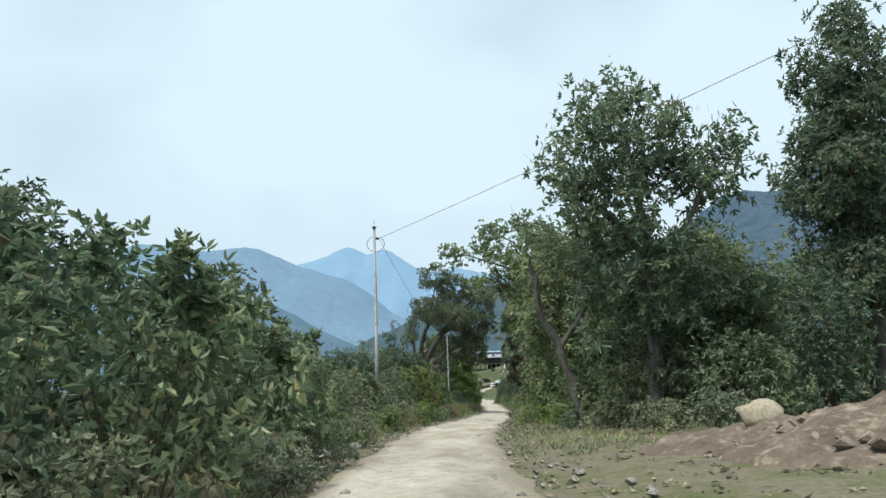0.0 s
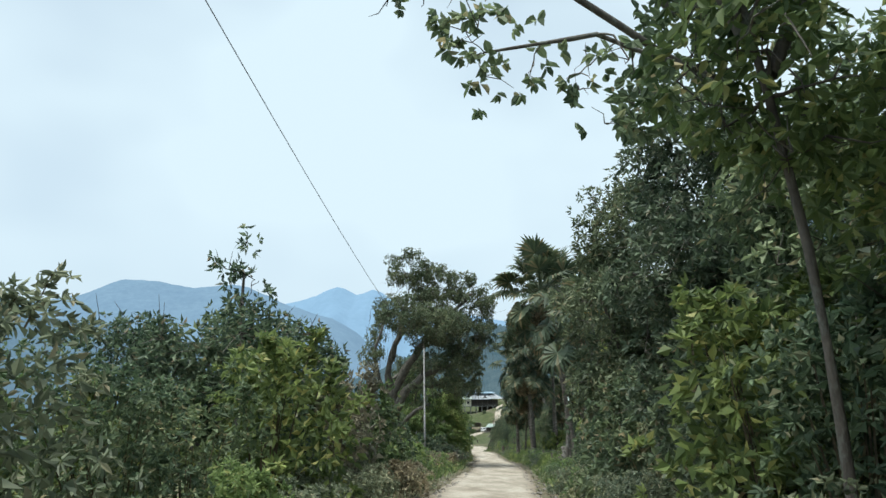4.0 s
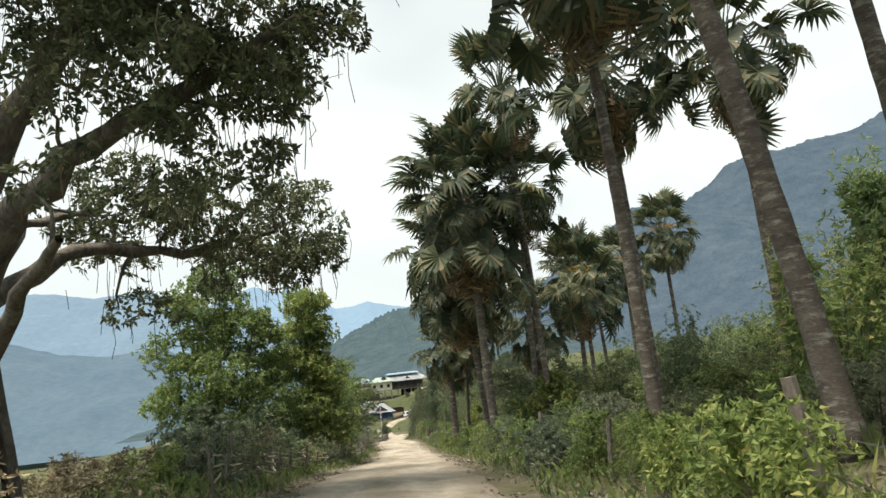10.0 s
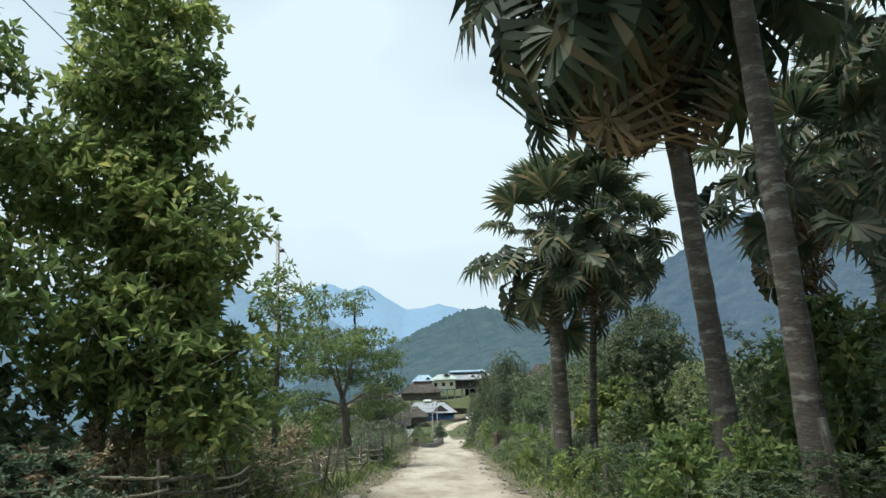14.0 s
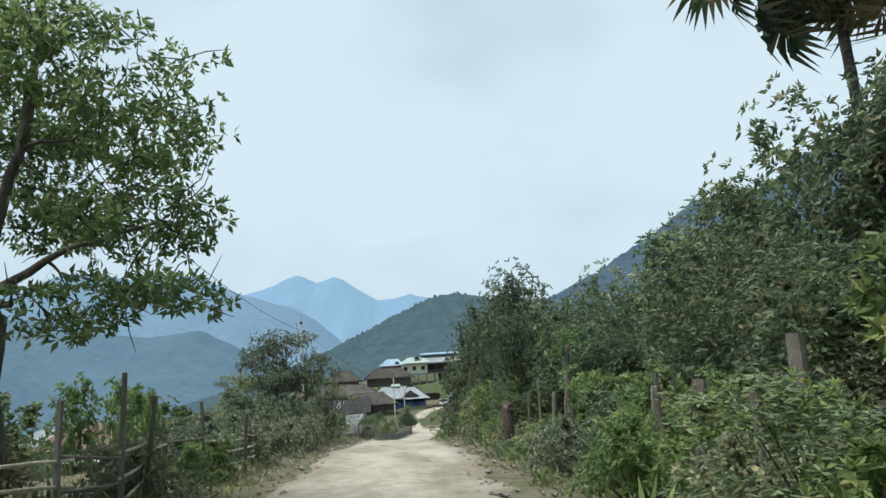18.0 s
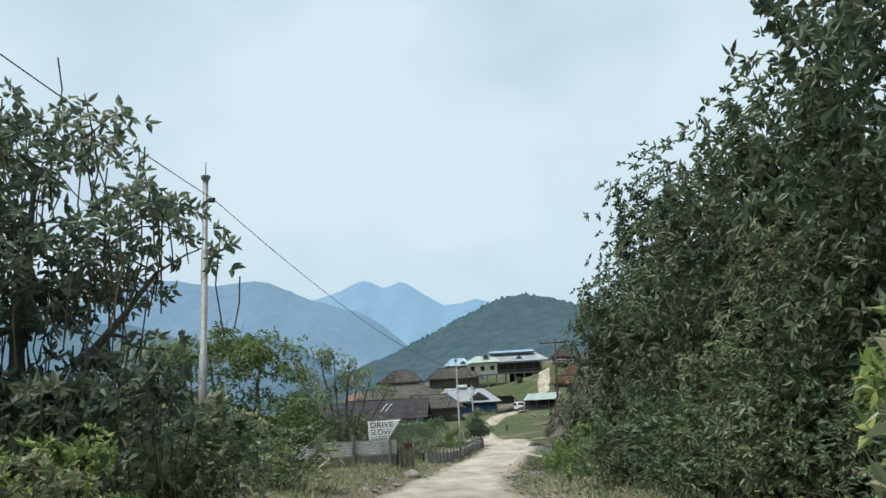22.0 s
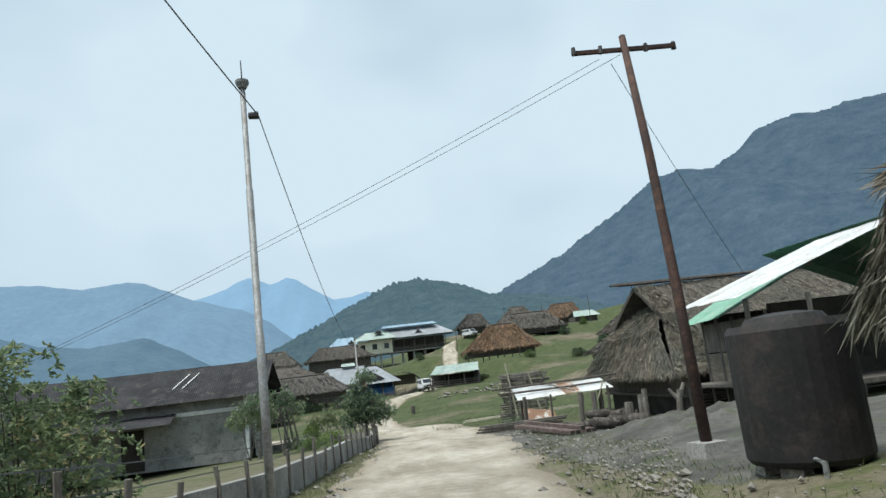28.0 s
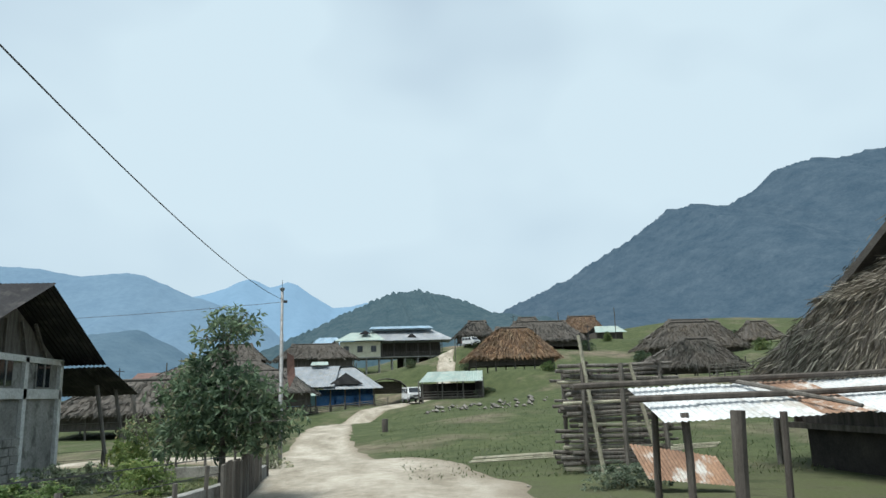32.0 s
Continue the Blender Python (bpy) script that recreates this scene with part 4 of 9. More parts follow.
crown_tree("roadside_tree", "tall roadside tree with drooping pods and dense dark leaves", f,
           [([f, (6.0, 21.4, 0.6), (6.1, 21.4, 2.6), (5.8, 21.4, 4.6), (5.6, 21.4, 6.4)], 0.2, 0.07), ([(6.1, 21.4, 2.0), (7.2, 21.2, 3.6), (8.0, 21, 5.2)], 0.12, 0.05), ([(6.1, 21.4, 2.4), (4.9, 21.6, 4.0), (4.0, 21.6, 5.2)], 0.12, 0.05)],
           [((5.5, 21.5, 5.9), (1.9, 1.9, 1.9)), ((3.9, 21.5, 4.9), (0.8, 1.1, 1.4)), ((7.7, 21.3, 5.3), (1.3, 1.5, 1.5)), ((5.0, 21.3, 3.7), (1.4, 1.4, 0.7)), ((5.6, 21.4, 2.4), (1.6, 1.3, 1.0)), ((6.6, 21, 3.0), (1.1, 1.1, 0.8)), ((7.0, 21.6, 1.2), (1.4, 1.2, 1.2)), ((5.2, 21.8, 1.0), (1.4, 1.2, 1.2)), ((8.4, 21.8, 1.6), (1.3, 1.2, 0.9))],
           M_LEAF_H, M_BARK_D, 0.2, 0.4, 0.5, 175, 85, 33, 0.55, 0.8, stray=0.25, fine=True, pods=260)
f = foot(4.9, 26.2)
crown_tree("roadside_tree", "forked tree with pale bark patches in the thicket", f,
           [([f, (4.6, 26.2, -1.2), (4.2, 26.2, 0.2)], 0.17, 0.13), ([(4.2, 26.2, 0.2), (3.6, 26.2, 1.4), (3.5, 26.1, 2.5), (3.3, 26.1, 3.1)], 0.13, 0.07), ([(4.2, 26.2, 0.2), (5.0, 26.4, 1.2), (5.6, 26.4, 2.4)], 0.12, 0.05)],
           [((3.7, 26.2, 3.9), (0.8, 0.9, 0.6)), ((4.7, 26.2, 3.6), (1.0, 1.2, 0.8)), ((5.8, 26.3, 3.3), (1.2, 1.3, 1.1)), ((6.6, 26.4, 2.0), (1.1, 1.2, 1.0)), ((6.9, 26.4, 4.2), (1.1, 1.2, 0.8)), ((6.2, 26.6, 0.4), (1.2, 1.2, 0.9))],
           M_LEAF_H, M_BARK_D, 0.16, 0.42, 0.42, 130, 70, 34, 0.5, 0.8, stray=0.3, fine=True, pods=60)
f = foot(12.4, 22)
crown_tree("dark_tree", "dense dark tree on the bank", f,
           [([f, (12.5, 22, 2), (12.2, 22, 5), (12.2, 22, 8)], 0.24, 0.08)],
           [((11.5, 22, 4.8), (1.4, 1.6, 1.7)), ((12.8, 22, 4.3), (1.5, 1.6, 1.7)), ((12.2, 22, 8.0), (1.2, 1.5, 1.8)), ((12.6, 22, 6.4), (1.6, 1.6, 1.7)), ((12.2, 21.6, 2.0), (1.6, 1.6, 1.3))],
           M_LEAF_D, M_BARK_D, 0.2, 0.42, 0.55, 210, 120, 44, 0.3, 0.8, stray=0.2)
f = foot(8.4, 44)
crown_tree("overhanging_tree", "tree leaning over the road with sparse large leaves", f,
           [([f, (8.2, 44, 0.4), (6.8, 43, 3.6), (5.2, 42.2, 7.4)], 0.14, 0.05), ([(6.9, 43, 3.4), (3.8, 42, 4.9), (1.8, 42, 5.6), (0.0, 42, 5.7)], 0.08, 0.025), ([(6.7, 43, 3.8), (4.0, 41.6, 4.0), (2.2, 41.4, 3.6)], 0.06, 0.02), ([(5.6, 42.4, 4.8), (4.4, 42.6, 6.4), (2.8, 42.6, 7.2)], 0.07, 0.02)],
           [((4.4, 42, 3.2), (1.0, 1.0, 0.8)), ((1.3, 42, 5.6), (1.4, 0.9, 0.5)), ((2.3, 41.6, 3.9), (0.9, 0.9, 0.5)), ((3.2, 42.2, 6.8), (1.2, 1.0, 0.8)), ((0.6, 42, 5.3), (0.7, 0.6, 0.3)), ((5.2, 42.2, 7.6), (0.9, 0.9, 0.6)), ((6.0, 42.6, 4.6), (0.8, 0.9, 1.4))],
           M_LEAF_H, M_BARK_D, 0.21, 0.6, 0.42, 78, 30, 45, 0.7, 0.8, stray=0.4, fine=True)
f = foot(4.9, 37.5)
crown_tree("overhanging_tree", "olive green tree reaching over the road", f,
           [([f, (4.7, 37.4, -0.4), (4.2, 37.2, 2.4), (3.6, 37.0, 5.0)], 0.055, 0.02), ([(4.3, 37.3, 1.6), (3.4, 37.0, 3.2), (2.5, 36.8, 4.4)], 0.07, 0.02), ([(4.5, 37.3, 1.2), (5.4, 37.4, 3.0), (5.6, 37.4, 5.0)], 0.07, 0.02)],
           [((3.5, 37.0, 4.4), (1.1, 1.2, 0.9)), ((4.5, 37.2, 2.8), (1.2, 1.2, 1.0)), ((2.6, 36.8, 5.2), (0.8, 0.8, 0.5)), ((4.9, 37.2, 5.6), (1.2, 1.2, 0.9)), ((4.4, 37.2, 0.9), (1.1, 1.1, 0.9)), ((2.5, 36.8, 3.6), (0.5, 0.6, 0.4))],
           M_LEAF_Y, M_BARK_D, 0.17, 0.42, 0.4, 120, 52, 452, 0.5, 0.8, stray=0.3, fine=True)
for i, (x, y, top, wide, mat, words) in enumerate(((6.1, 33.2, 5.4, 2.4, M_LEAF_H, "dull green leafy tree crowding out of the thicket"), (7.8, 37.4, 3.2, 2.2, M_LEAF_Y, "olive green leafy tree rising from the thicket"), (8.8, 42.2, 4.4, 2.5, M_LEAF_H, "dull green tree rising from the thicket"), (7.9, 47.5, 5.4, 2.2, M_LEAF_F, "dark leafy tree rising from the thicket"), (11.4, 52, 5.4, 2.9, M_LEAF_Y, "broad olive green tree in the thicket"), (8.0, 54.5, 5.6, 2.3, M_LEAF_F, "dark leafy tree in the thicket"), (11.0, 58.5, 3.0, 2.5, M_LEAF_D, "dark leafy tree rising from the thicket"), (10.2, 63.6, 1.6, 2.0, M_LEAF_Y, "olive green broadleaf tree beside the palms"), (9.6, 28.2, 4.6, 2.4, M_LEAF_D, "dense dark tree behind the roadside thicket"), (8.9, 24.6, 3.4, 1.9, M_LEAF_H, "leafy tree smothered in climbers"), (20.4, 151.5, -3.4, 2.5, M_LEAF_D, "dense dark tree above the fence"), (18.4, 157, -5.2, 2.3, M_LEAF_H, "dense dull green tree above the fence"))):
    f = foot(x, y)
    z = f[2]
    tall = top - z
    crown_tree("thicket_tree", words, f, [([f, (x - 0.2, y, z + tall * 0.35), (x + 0.1, y, z + tall * 0.8)], 0.18, 0.05), ([(x - 0.2, y, z + tall * 0.3), (x - 1.2, y - 0.3, z + tall * 0.6)], 0.1, 0.04)],
               [((x, y, top - wide * 0.8), (wide * 0.75, wide * 0.8, wide * 0.8)), ((x - wide * 0.55, y - 0.4, z + tall * 0.55), (wide * 0.6, wide * 0.7, wide * 0.7)), ((x + wide * 0.5, y, z + tall * 0.5), (wide * 0.7, wide * 0.8, wide * 0.8)), ((x - wide * 0.3, y - 0.5, z + tall * 0.3), (wide * 0.7, wide * 0.8, wide * 0.7))] + ([((4.7, 33.2, 3.3), (0.9, 1.1, 1.0))] if i == 0 else []),
               mat, M_BARK_D, 0.21, 0.42, 0.56, 210, 105, 460 + i, 0.4, 0.8, stray=0.2)
f = foot(-3.0, 47.2)
crown_tree("bushy_tree", "dark bushy tree with reddish leaves standing over the hedge", f,
           [([f, (-3.0, 47.2, -1.6), (-3.0, 47.2, 1.2)], 0.1, 0.03), ([(f[0] - 0.3, f[1], f[2]), (-4.4, 47.6, -2), (-5.2, 48, -0.6)], 0.08, 0.03)],
           [((-3.0, 47.2, 1.3), (0.55, 0.6, 0.9)), ((-3.0, 47.2, -0.4), (1.1, 1.1, 0.9)), ((-2.1, 49.0, -1.0), (1.2, 1.2, 1.2)), ((-4.8, 48, -0.8), (1.1, 1.2, 1.0)), ((-6.6, 50, -0.6), (1.3, 1.2, 1.1)), ((-4.0, 48.6, -2.4), (2.2, 1.4, 1.0)), ((-6.4, 50, -2.6), (1.5, 1.3, 1.2))],
           M_LEAF_D, M_BARK_D, 0.2, 0.42, 0.5, 190, 90, 148, 0.3, 0.8, stray=0.2)
f = foot(-7.0, 63)
crown_tree("slender_tree", "slender leafy tree standing behind the hedge", f,
           [([f, (-6.9, 63, -3), (-6.9, 63, 1.4)], 0.11, 0.03)],
           [((-6.9, 63, 0.4), (0.6, 0.6, 1.0)), ((-6.8, 63, -1.6), (1.0, 1.0, 1.0)), ((-6.9, 63, -3.2), (1.5, 1.3, 0.9))],
           M_LEAF_H, M_BARK_D, 0.22, 0.4, 0.45, 42, 60, 48, 0.2, 0.8, stray=0.3)
f = foot(-2.2, 124.5)
crown_tree("leafy_tree", "tall bright green leafy tree with several thin stems", f,
           [([f, (-2.0, 124.5, -5), (-1.8, 124.5, -1.5), (-1.6, 124.5, 2.2)], 0.17, 0.05), ([(f[0] + 0.4, f[1], f[2]), (-0.6, 124.5, -5), (0.2, 124.6, -1.0)], 0.11, 0.04), ([(f[0] - 0.4, f[1], f[2]), (-3.4, 124.5, -5), (-4.0, 124.6, -1.6)], 0.11, 0.04)],
           [((-1.6, 124.5, 2.0), (1.7, 1.7, 1.3)), ((-2.6, 124.5, 0.2), (2.4, 2.2, 1.3)), ((-0.4, 124.5, -1.6), (2.2, 2.1, 1.5)), ((-4.0, 124.6, -2.4), (2.0, 1.9, 1.5)), ((-0.9, 124, -4.0), (2.6, 2.2, 1.5)), ((-3.6, 124, -5.4), (2.3, 2.0, 1.4)), ((0.9, 124.0, -5.8), (2.0, 1.8, 1.5)), ((-1.4, 123.4, -7.4), (2.8, 1.6, 1.2))],
           M_LEAF_G, M_BARK_D, 0.25, 0.48, 0.52, 480, 62, 35, 0.3, 0.7, stray=0.2, fine=False)
f = foot(2.6, 126.6)
crown_tree("leafy_tree", "bright green leafy tree beside the road", f,
           [([f, (2.7, 126.6, -6), (3.0, 126.6, -3), (3.0, 126.6, -0.4)], 0.14, 0.05), ([(f[0] + 0.3, f[1], f[2]), (3.8, 126.6, -6.5), (4.2, 126.6, -3.5)], 0.09, 0.03)],
           [((2.9, 126.8, 0.0), (1.4, 1.4, 1.0)), ((3.1, 126.8, -1.8), (1.6, 1.6, 1.2)), ((2.2, 126.6, -3.6), (1.9, 1.7, 1.3)), ((3.9, 126.6, -4.6), (1.4, 1.5, 1.3)), ((3.2, 126.4, -6.6), (2.0, 1.7, 1.4)), ((4.6, 126.2, -7.6), (1.2, 1.3, 1.0))],
           M_LEAF_G, M_BARK_D, 0.25, 0.48, 0.5, 350, 62, 36, 0.3, 0.7, stray=0.2)
f = foot(4.6, 132.2)
crown_tree("leafy_tree", "small leafy green tree by the steel pole", f,
           [([f, (4.6, 132.2, -7.6), (4.7, 132.2, -5.6)], 0.09, 0.03)],
           [((4.7, 132.2, -5.0), (1.0, 1.1, 0.7)), ((4.9, 132.2, -6.5), (1.0, 1.1, 0.8)), ((4.2, 132.2, -7.6), (1.0, 1.0, 0.8))],
           M_LEAF_L, M_BARK_D, 0.18, 0.42, 0.42, 42, 64, 38, 0.3, 0.7, stray=0.3)
f = foot(4.45, 149)
crown_tree("feathery_tree", "airy tree with forked trunk and fine feathery leaves", f,
           [([f, (4.4, 149, -8.9), (4.25, 149, -7.9)], 0.24, 0.16), ([(4.25, 149, -7.9), (4.7, 149, -6.2), (4.9, 149, -4.4), (4.9, 149, -2.9)], 0.1, 0.03), ([(4.25, 149, -7.9), (3.7, 148.9, -6.4), (3.3, 148.9, -4.4), (3.1, 149, -3.0)], 0.1, 0.03), ([(4.3, 149, -8.2), (5.4, 149, -7.6), (6.6, 149, -7.3)], 0.07, 0.02), ([(4.3, 149, -8.2), (3.0, 149, -7.8), (1.8, 149, -7.7)], 0.07, 0.02), ([(4.3, 149, -7.9), (4.2, 147.6, -6.6), (4.0, 146.9, -5.4)], 0.07, 0.02)],
           [((3.1, 149, -3.2), (0.7, 0.8, 0.8)), ((4.9, 149, -3.1), (0.8, 0.8, 0.8)), ((3.4, 149, -4.9), (1.1, 1.4, 0.7)), ((5.3, 149, -4.9), (1.0, 1.4, 0.6)), ((6.2, 149, -6.0), (0.9, 1.4, 0.5)), ((2.6, 149, -6.4), (1.2, 1.5, 0.6)), ((6.3, 149, -7.2), (0.9, 1.5, 0.5)), ((2.2, 149, -7.8), (1.1, 1.5, 0.5)), ((4.4, 147.2, -5.6), (1.2, 0.9, 0.8)), ((4.4, 150.6, -6), (1.6, 0.9, 1.4)), ((2.9, 149, -8.6), (1.6, 1.4, 0.4)), ((5.9, 149, -8.4), (1.4, 1.4, 0.4)), ((2.4, 149, -5.2), (0.9, 0.9, 0.4)), ((6.4, 149, -5.2), (0.7, 0.8, 0.3))],
           M_LEAF_L, M_BARK_D, 0.15, 0.4, 0.42, 370, 62, 37, 0.45, 0.3, stray=0.3)
f = foot(4.1, 173.6)
crown_tree("vine_covered_tree", "small roadside tree smothered in dry climbing vines", f,
           [([f, (4.1, 173.6, -9.6), (4.2, 173.6, -7.6)], 0.1, 0.04), ([(f[0] - 0.4, f[1], f[2]), (3.2, 173.6, -9.8), (2.7, 173.6, -8.4)], 0.08, 0.03), ([(f[0] + 0.4, f[1], f[2]), (5.0, 173.6, -10), (5.7, 173.8, -9.0)], 0.08, 0.03)],
           [((4.1, 173.6, -7.3), (1.3, 1.1, 0.5)), ((2.8, 173.6, -8.0), (0.8, 1.0, 0.7)), ((5.6, 173.8, -8.7), (0.7, 0.9, 0.7)), ((3.9, 173.4, -9.0), (1.4, 1.2, 0.8)), ((3.4, 173.2, -10.6), (1.5, 1.2, 0.9)), ((5.2, 173.4, -10.6), (0.9, 1.0, 0.8))],
           M_LEAF_U, M_BARK_D, 0.15, 0.4, 0.42, 130, 84, 39, 0.4, 0.7, stray=0.3, fine=True, hang=2)
f = foot(2.4, 188.6)
crown_tree("verge_tree", "bushy olive green tree behind the tin fence", f,
           [([f, (2.4, 188.6, -11), (2.6, 188.6, -9)], 0.1, 0.03), ([(f[0] - 0.5, f[1], f[2]), (1.2, 188.6, -11), (0.8, 188.8, -9.2)], 0.09, 0.03)],
           [((2.8, 188.5, -9.4), (1.0, 1.2, 0.9)), ((1.0, 188.8, -9.0), (1.3, 1.3, 1.0)), ((3.1, 188.4, -11.0), (1.2, 1.2, 1.1)), ((1.0, 188.5, -11.2), (1.5, 1.4, 1.2))],
           M_LEAF_Y, M_BARK_D, 0.18, 0.4, 0.42, 110, 84, 140, 0.3, 0.7, stray=0.3)
f = foot(-2.4, 190.5)
crown_tree("verge_tree", "leafy green tree behind the tin fence", f,
           [([f, (-2.4, 190.5, -11), (-2.3, 190.5, -9)], 0.11, 0.04)],
           [((-2.3, 190.5, -9.2), (1.6, 1.5, 1.3)), ((-2.6, 190.5, -11.4), (2.0, 1.6, 1.4)), ((-0.9, 190.3, -11.8), (1.2, 1.2, 1.0))],
           M_LEAF_H, M_BARK_D, 0.18, 0.42, 0.45, 90, 84, 141, 0.3, 0.7, stray=0.3)
f = foot(3.5, 198.0)
crown_tree("upright_tree", "small tree with many upright thin branches", f,
           [([f, (3.1, 198, -11.4), (2.6, 198, -9.0)], 0.09, 0.03), ([f, (3.7, 198, -11.4), (3.9, 198, -9.2)], 0.09, 0.03), ([f, (4.3, 198, -11.6), (4.9, 198, -9.8)], 0.07, 0.02), ([f, (2.4, 198, -11.6), (1.7, 198, -9.8)], 0.07, 0.02), ([f, (4.0, 197.8, -11.4), (4.4, 197.8, -9.4)], 0.05, 0.02), ([f, (4.8, 198, -11.8), (5.6, 198, -10.4)], 0.05, 0.015), ([f, (3.3, 198, -11), (3.2, 198, -8.8)], 0.05, 0.015)],
           [((2.9, 198, -8.9), (0.6, 0.7, 0.6)), ((1.9, 198, -9.8), (0.6, 0.7, 0.6)), ((2.4, 198, -10.6), (0.9, 0.8, 0.5)), ((3.6, 198, -10.0), (0.5, 0.5, 0.5)), ((5.4, 198, -10.4), (0.4, 0.4, 0.5)), ((4.6, 198, -10.0), (0.5, 0.5, 0.7)), ((3.9, 198, -9.3), (0.4, 0.4, 0.5)), ((3.2, 198, -12.0), (1.4, 1.0, 0.7))],
           M_LEAF_H, M_BARK_D, 0.13, 0.42, 0.26, 130, 60, 41, 0.05, 0.9, stray=0.3)
for i, (x, y, tall) in enumerate(((5.3, 231.5, 2.7), (6.1, 233.2, 2.9), (4.4, 234.6, 2.5), (7.4, 242.6, 1.8))):
    f = foot(x, y)
    z = f[2]
    crown_tree("sapling", "slender young tree with thin stems in the garden", f,
               [([f, (x + 0.1, y, z + tall * 0.5), (x + 0.25, y, z + tall)], 0.04, 0.012), ([f, (x - 0.2, y, z + tall * 0.5), (x - 0.45, y, z + tall * 0.9)], 0.03, 0.01), ([f, (x + 0.25, y + 0.1, z + tall * 0.5), (x + 0.6, y + 0.1, z + tall * 0.8)], 0.03, 0.01)],
               [((x + 0.2, y, z + tall * 0.92), (0.5, 0.5, 0.35)), ((x - 0.4, y, z + tall * 0.8), (0.45, 0.45, 0.35)), ((x + 0.55, y, z + tall * 0.72), (0.4, 0.4, 0.3))],
               M_LEAF_H, M_BARK_G, 0.13, 0.4, 0.26, 34, 46, 700 + i, 0.5, 0.7, stray=0.3)
f = foot(9.75, 238.0)
g = f[2]
crown_tree("garden_tree", "young leafy tree with drooping leaves inside the fenced garden", f,
           [([f, (9.75, 238, g + 1.6), (9.8, 238, g + 3.4)], 0.08, 0.02)],
           [((9.8, 238, g + 3.2), (0.5, 0.5, 0.6)), ((9.4, 238, g + 2.4), (0.9, 0.8, 0.6)), ((10.1, 238, g + 1.8), (0.9, 0.8, 0.6)), ((9.3, 238, g + 1.5), (0.7, 0.7, 0.4))],
           M_LEAF_H, M_BARK_D, 0.17, 0.36, 0.32, 90, 70, 43, 0.5, 0.7, stray=0.25)

# hedges: low, middle and tall kinds, each with its own height
KINDS = {}


def kind(key, label, h, w, mat, leaf, count, seed, fine=True, **more):
    KINDS[key] = (shrub("thicket_shrub" if key[-1] in "fTDY" else "low_bush" if key in "ghk" else "hedge_shrub", label, h, w, mat, leaf, count, seed, fine=fine, **more), h)


for side_key, fine in (("n", True), ("f", False)):
    k = 1 if fine else 0
    kind("a" + side_key, "dense wild hedge shrub with dull green leaves", 3.0, 3.0, M_LEAF_H, 0.14 if fine else 0.22, 2300 if fine else 1100, 51 + k, fine, ratio=0.42)
    kind("b" + side_key, "overgrown dusty roadside shrub with long drooping leaves", 3.3, 2.9, M_LEAF_U, 0.16 if fine else 0.24, 2100 if fine else 1000, 61 + k, fine, droop=0.5, ratio=0.33, sprouts=7)
    kind("c" + side_key, "dark dense roadside shrub", 3.0, 3.2, M_LEAF_D, 0.18 if fine else 0.23, 1700 if fine else 1100, 71 + k, False, ratio=0.45)
    kind("d" + side_key, "olive green roadside bush with small leaves", 2.6, 2.8, M_LEAF_Y, 0.16 if fine else 0.21, 1700 if fine else 1100, 81 + k, False, ratio=0.45)
    kind("e" + side_key, "half dry roadside bush with brown leaves", 2.0, 2.4, M_LEAF_B, 0.15, 1200, 91 + k, False)
kind("g", "fresh green low bush", 1.3, 2.0, M_LEAF_G, 0.12, 1500, 56, False, clumps_n=18, ratio=0.44, sprouts=3)
kind("h", "low dusty green roadside bush", 1.2, 2.2, M_LEAF_U, 0.12, 1500, 57, False, clumps_n=18, ratio=0.44, sprouts=3)
kind("k", "low dry brown roadside bush", 1.1, 2.2, M_LEAF_B, 0.14, 900, 58, False, clumps_n=16, sprouts=3)
kind("T", "tall dense thicket shrub", 5.6, 4.2, M_LEAF_H, 0.18, 3500, 59, False, clumps_n=44, sprouts=4)
kind("D", "tall dark thicket shrub", 5.6, 4.2, M_LEAF_D, 0.18, 3500, 60, False, clumps_n=44, sprouts=4)
kind("Y", "tall olive green thicket shrub", 5.2, 4.0, M_LEAF_Y, 0.175, 3500, 66, False, clumps_n=44, sprouts=4)
kind("H", "tall hedge shrub with long drooping dark leaves", 6.0, 3.8, M_LEAF_D, 0.19, 4200, 68, True, clumps_n=64, sprouts=12, ratio=0.38, droop=0.45)
kind("W", "airy light green bamboo-like thicket", 6.4, 4.0, M_LEAF_L, 0.26, 2000, 67, False, clumps_n=44, sprouts=16, ratio=0.2, droop=0.4)


kind("L", "lush roadside hedge shrub with broad drooping leaves", 4.4, 3.2, M_LEAF_F, 0.112, 4200, 168, True, clumps_n=48, sprouts=9, ratio=0.45, droop=0.5)
kind("M", "dense roadside hedge shrub hung with climbers", 4.4, 3.2, M_LEAF_F, 0.112, 4200, 178, True, clumps_n=52, sprouts=8, ratio=0.36, droop=0.7)
kind("N", "lush hedge shrub with fresh green leaves", 3.2, 2.9, M_LEAF_H, 0.105, 3600, 188, True, clumps_n=40, sprouts=7, ratio=0.45, droop=0.3)


def hedge(key, x, y, h, rnd=RND):
    ob, base_h = KINDS[key]
    k = h / base_h
    return put(ob, x, y, ground_z(x, y) - 0.05, rnd.uniform(0, 360), min(1.25, max(0.75, k)), k)


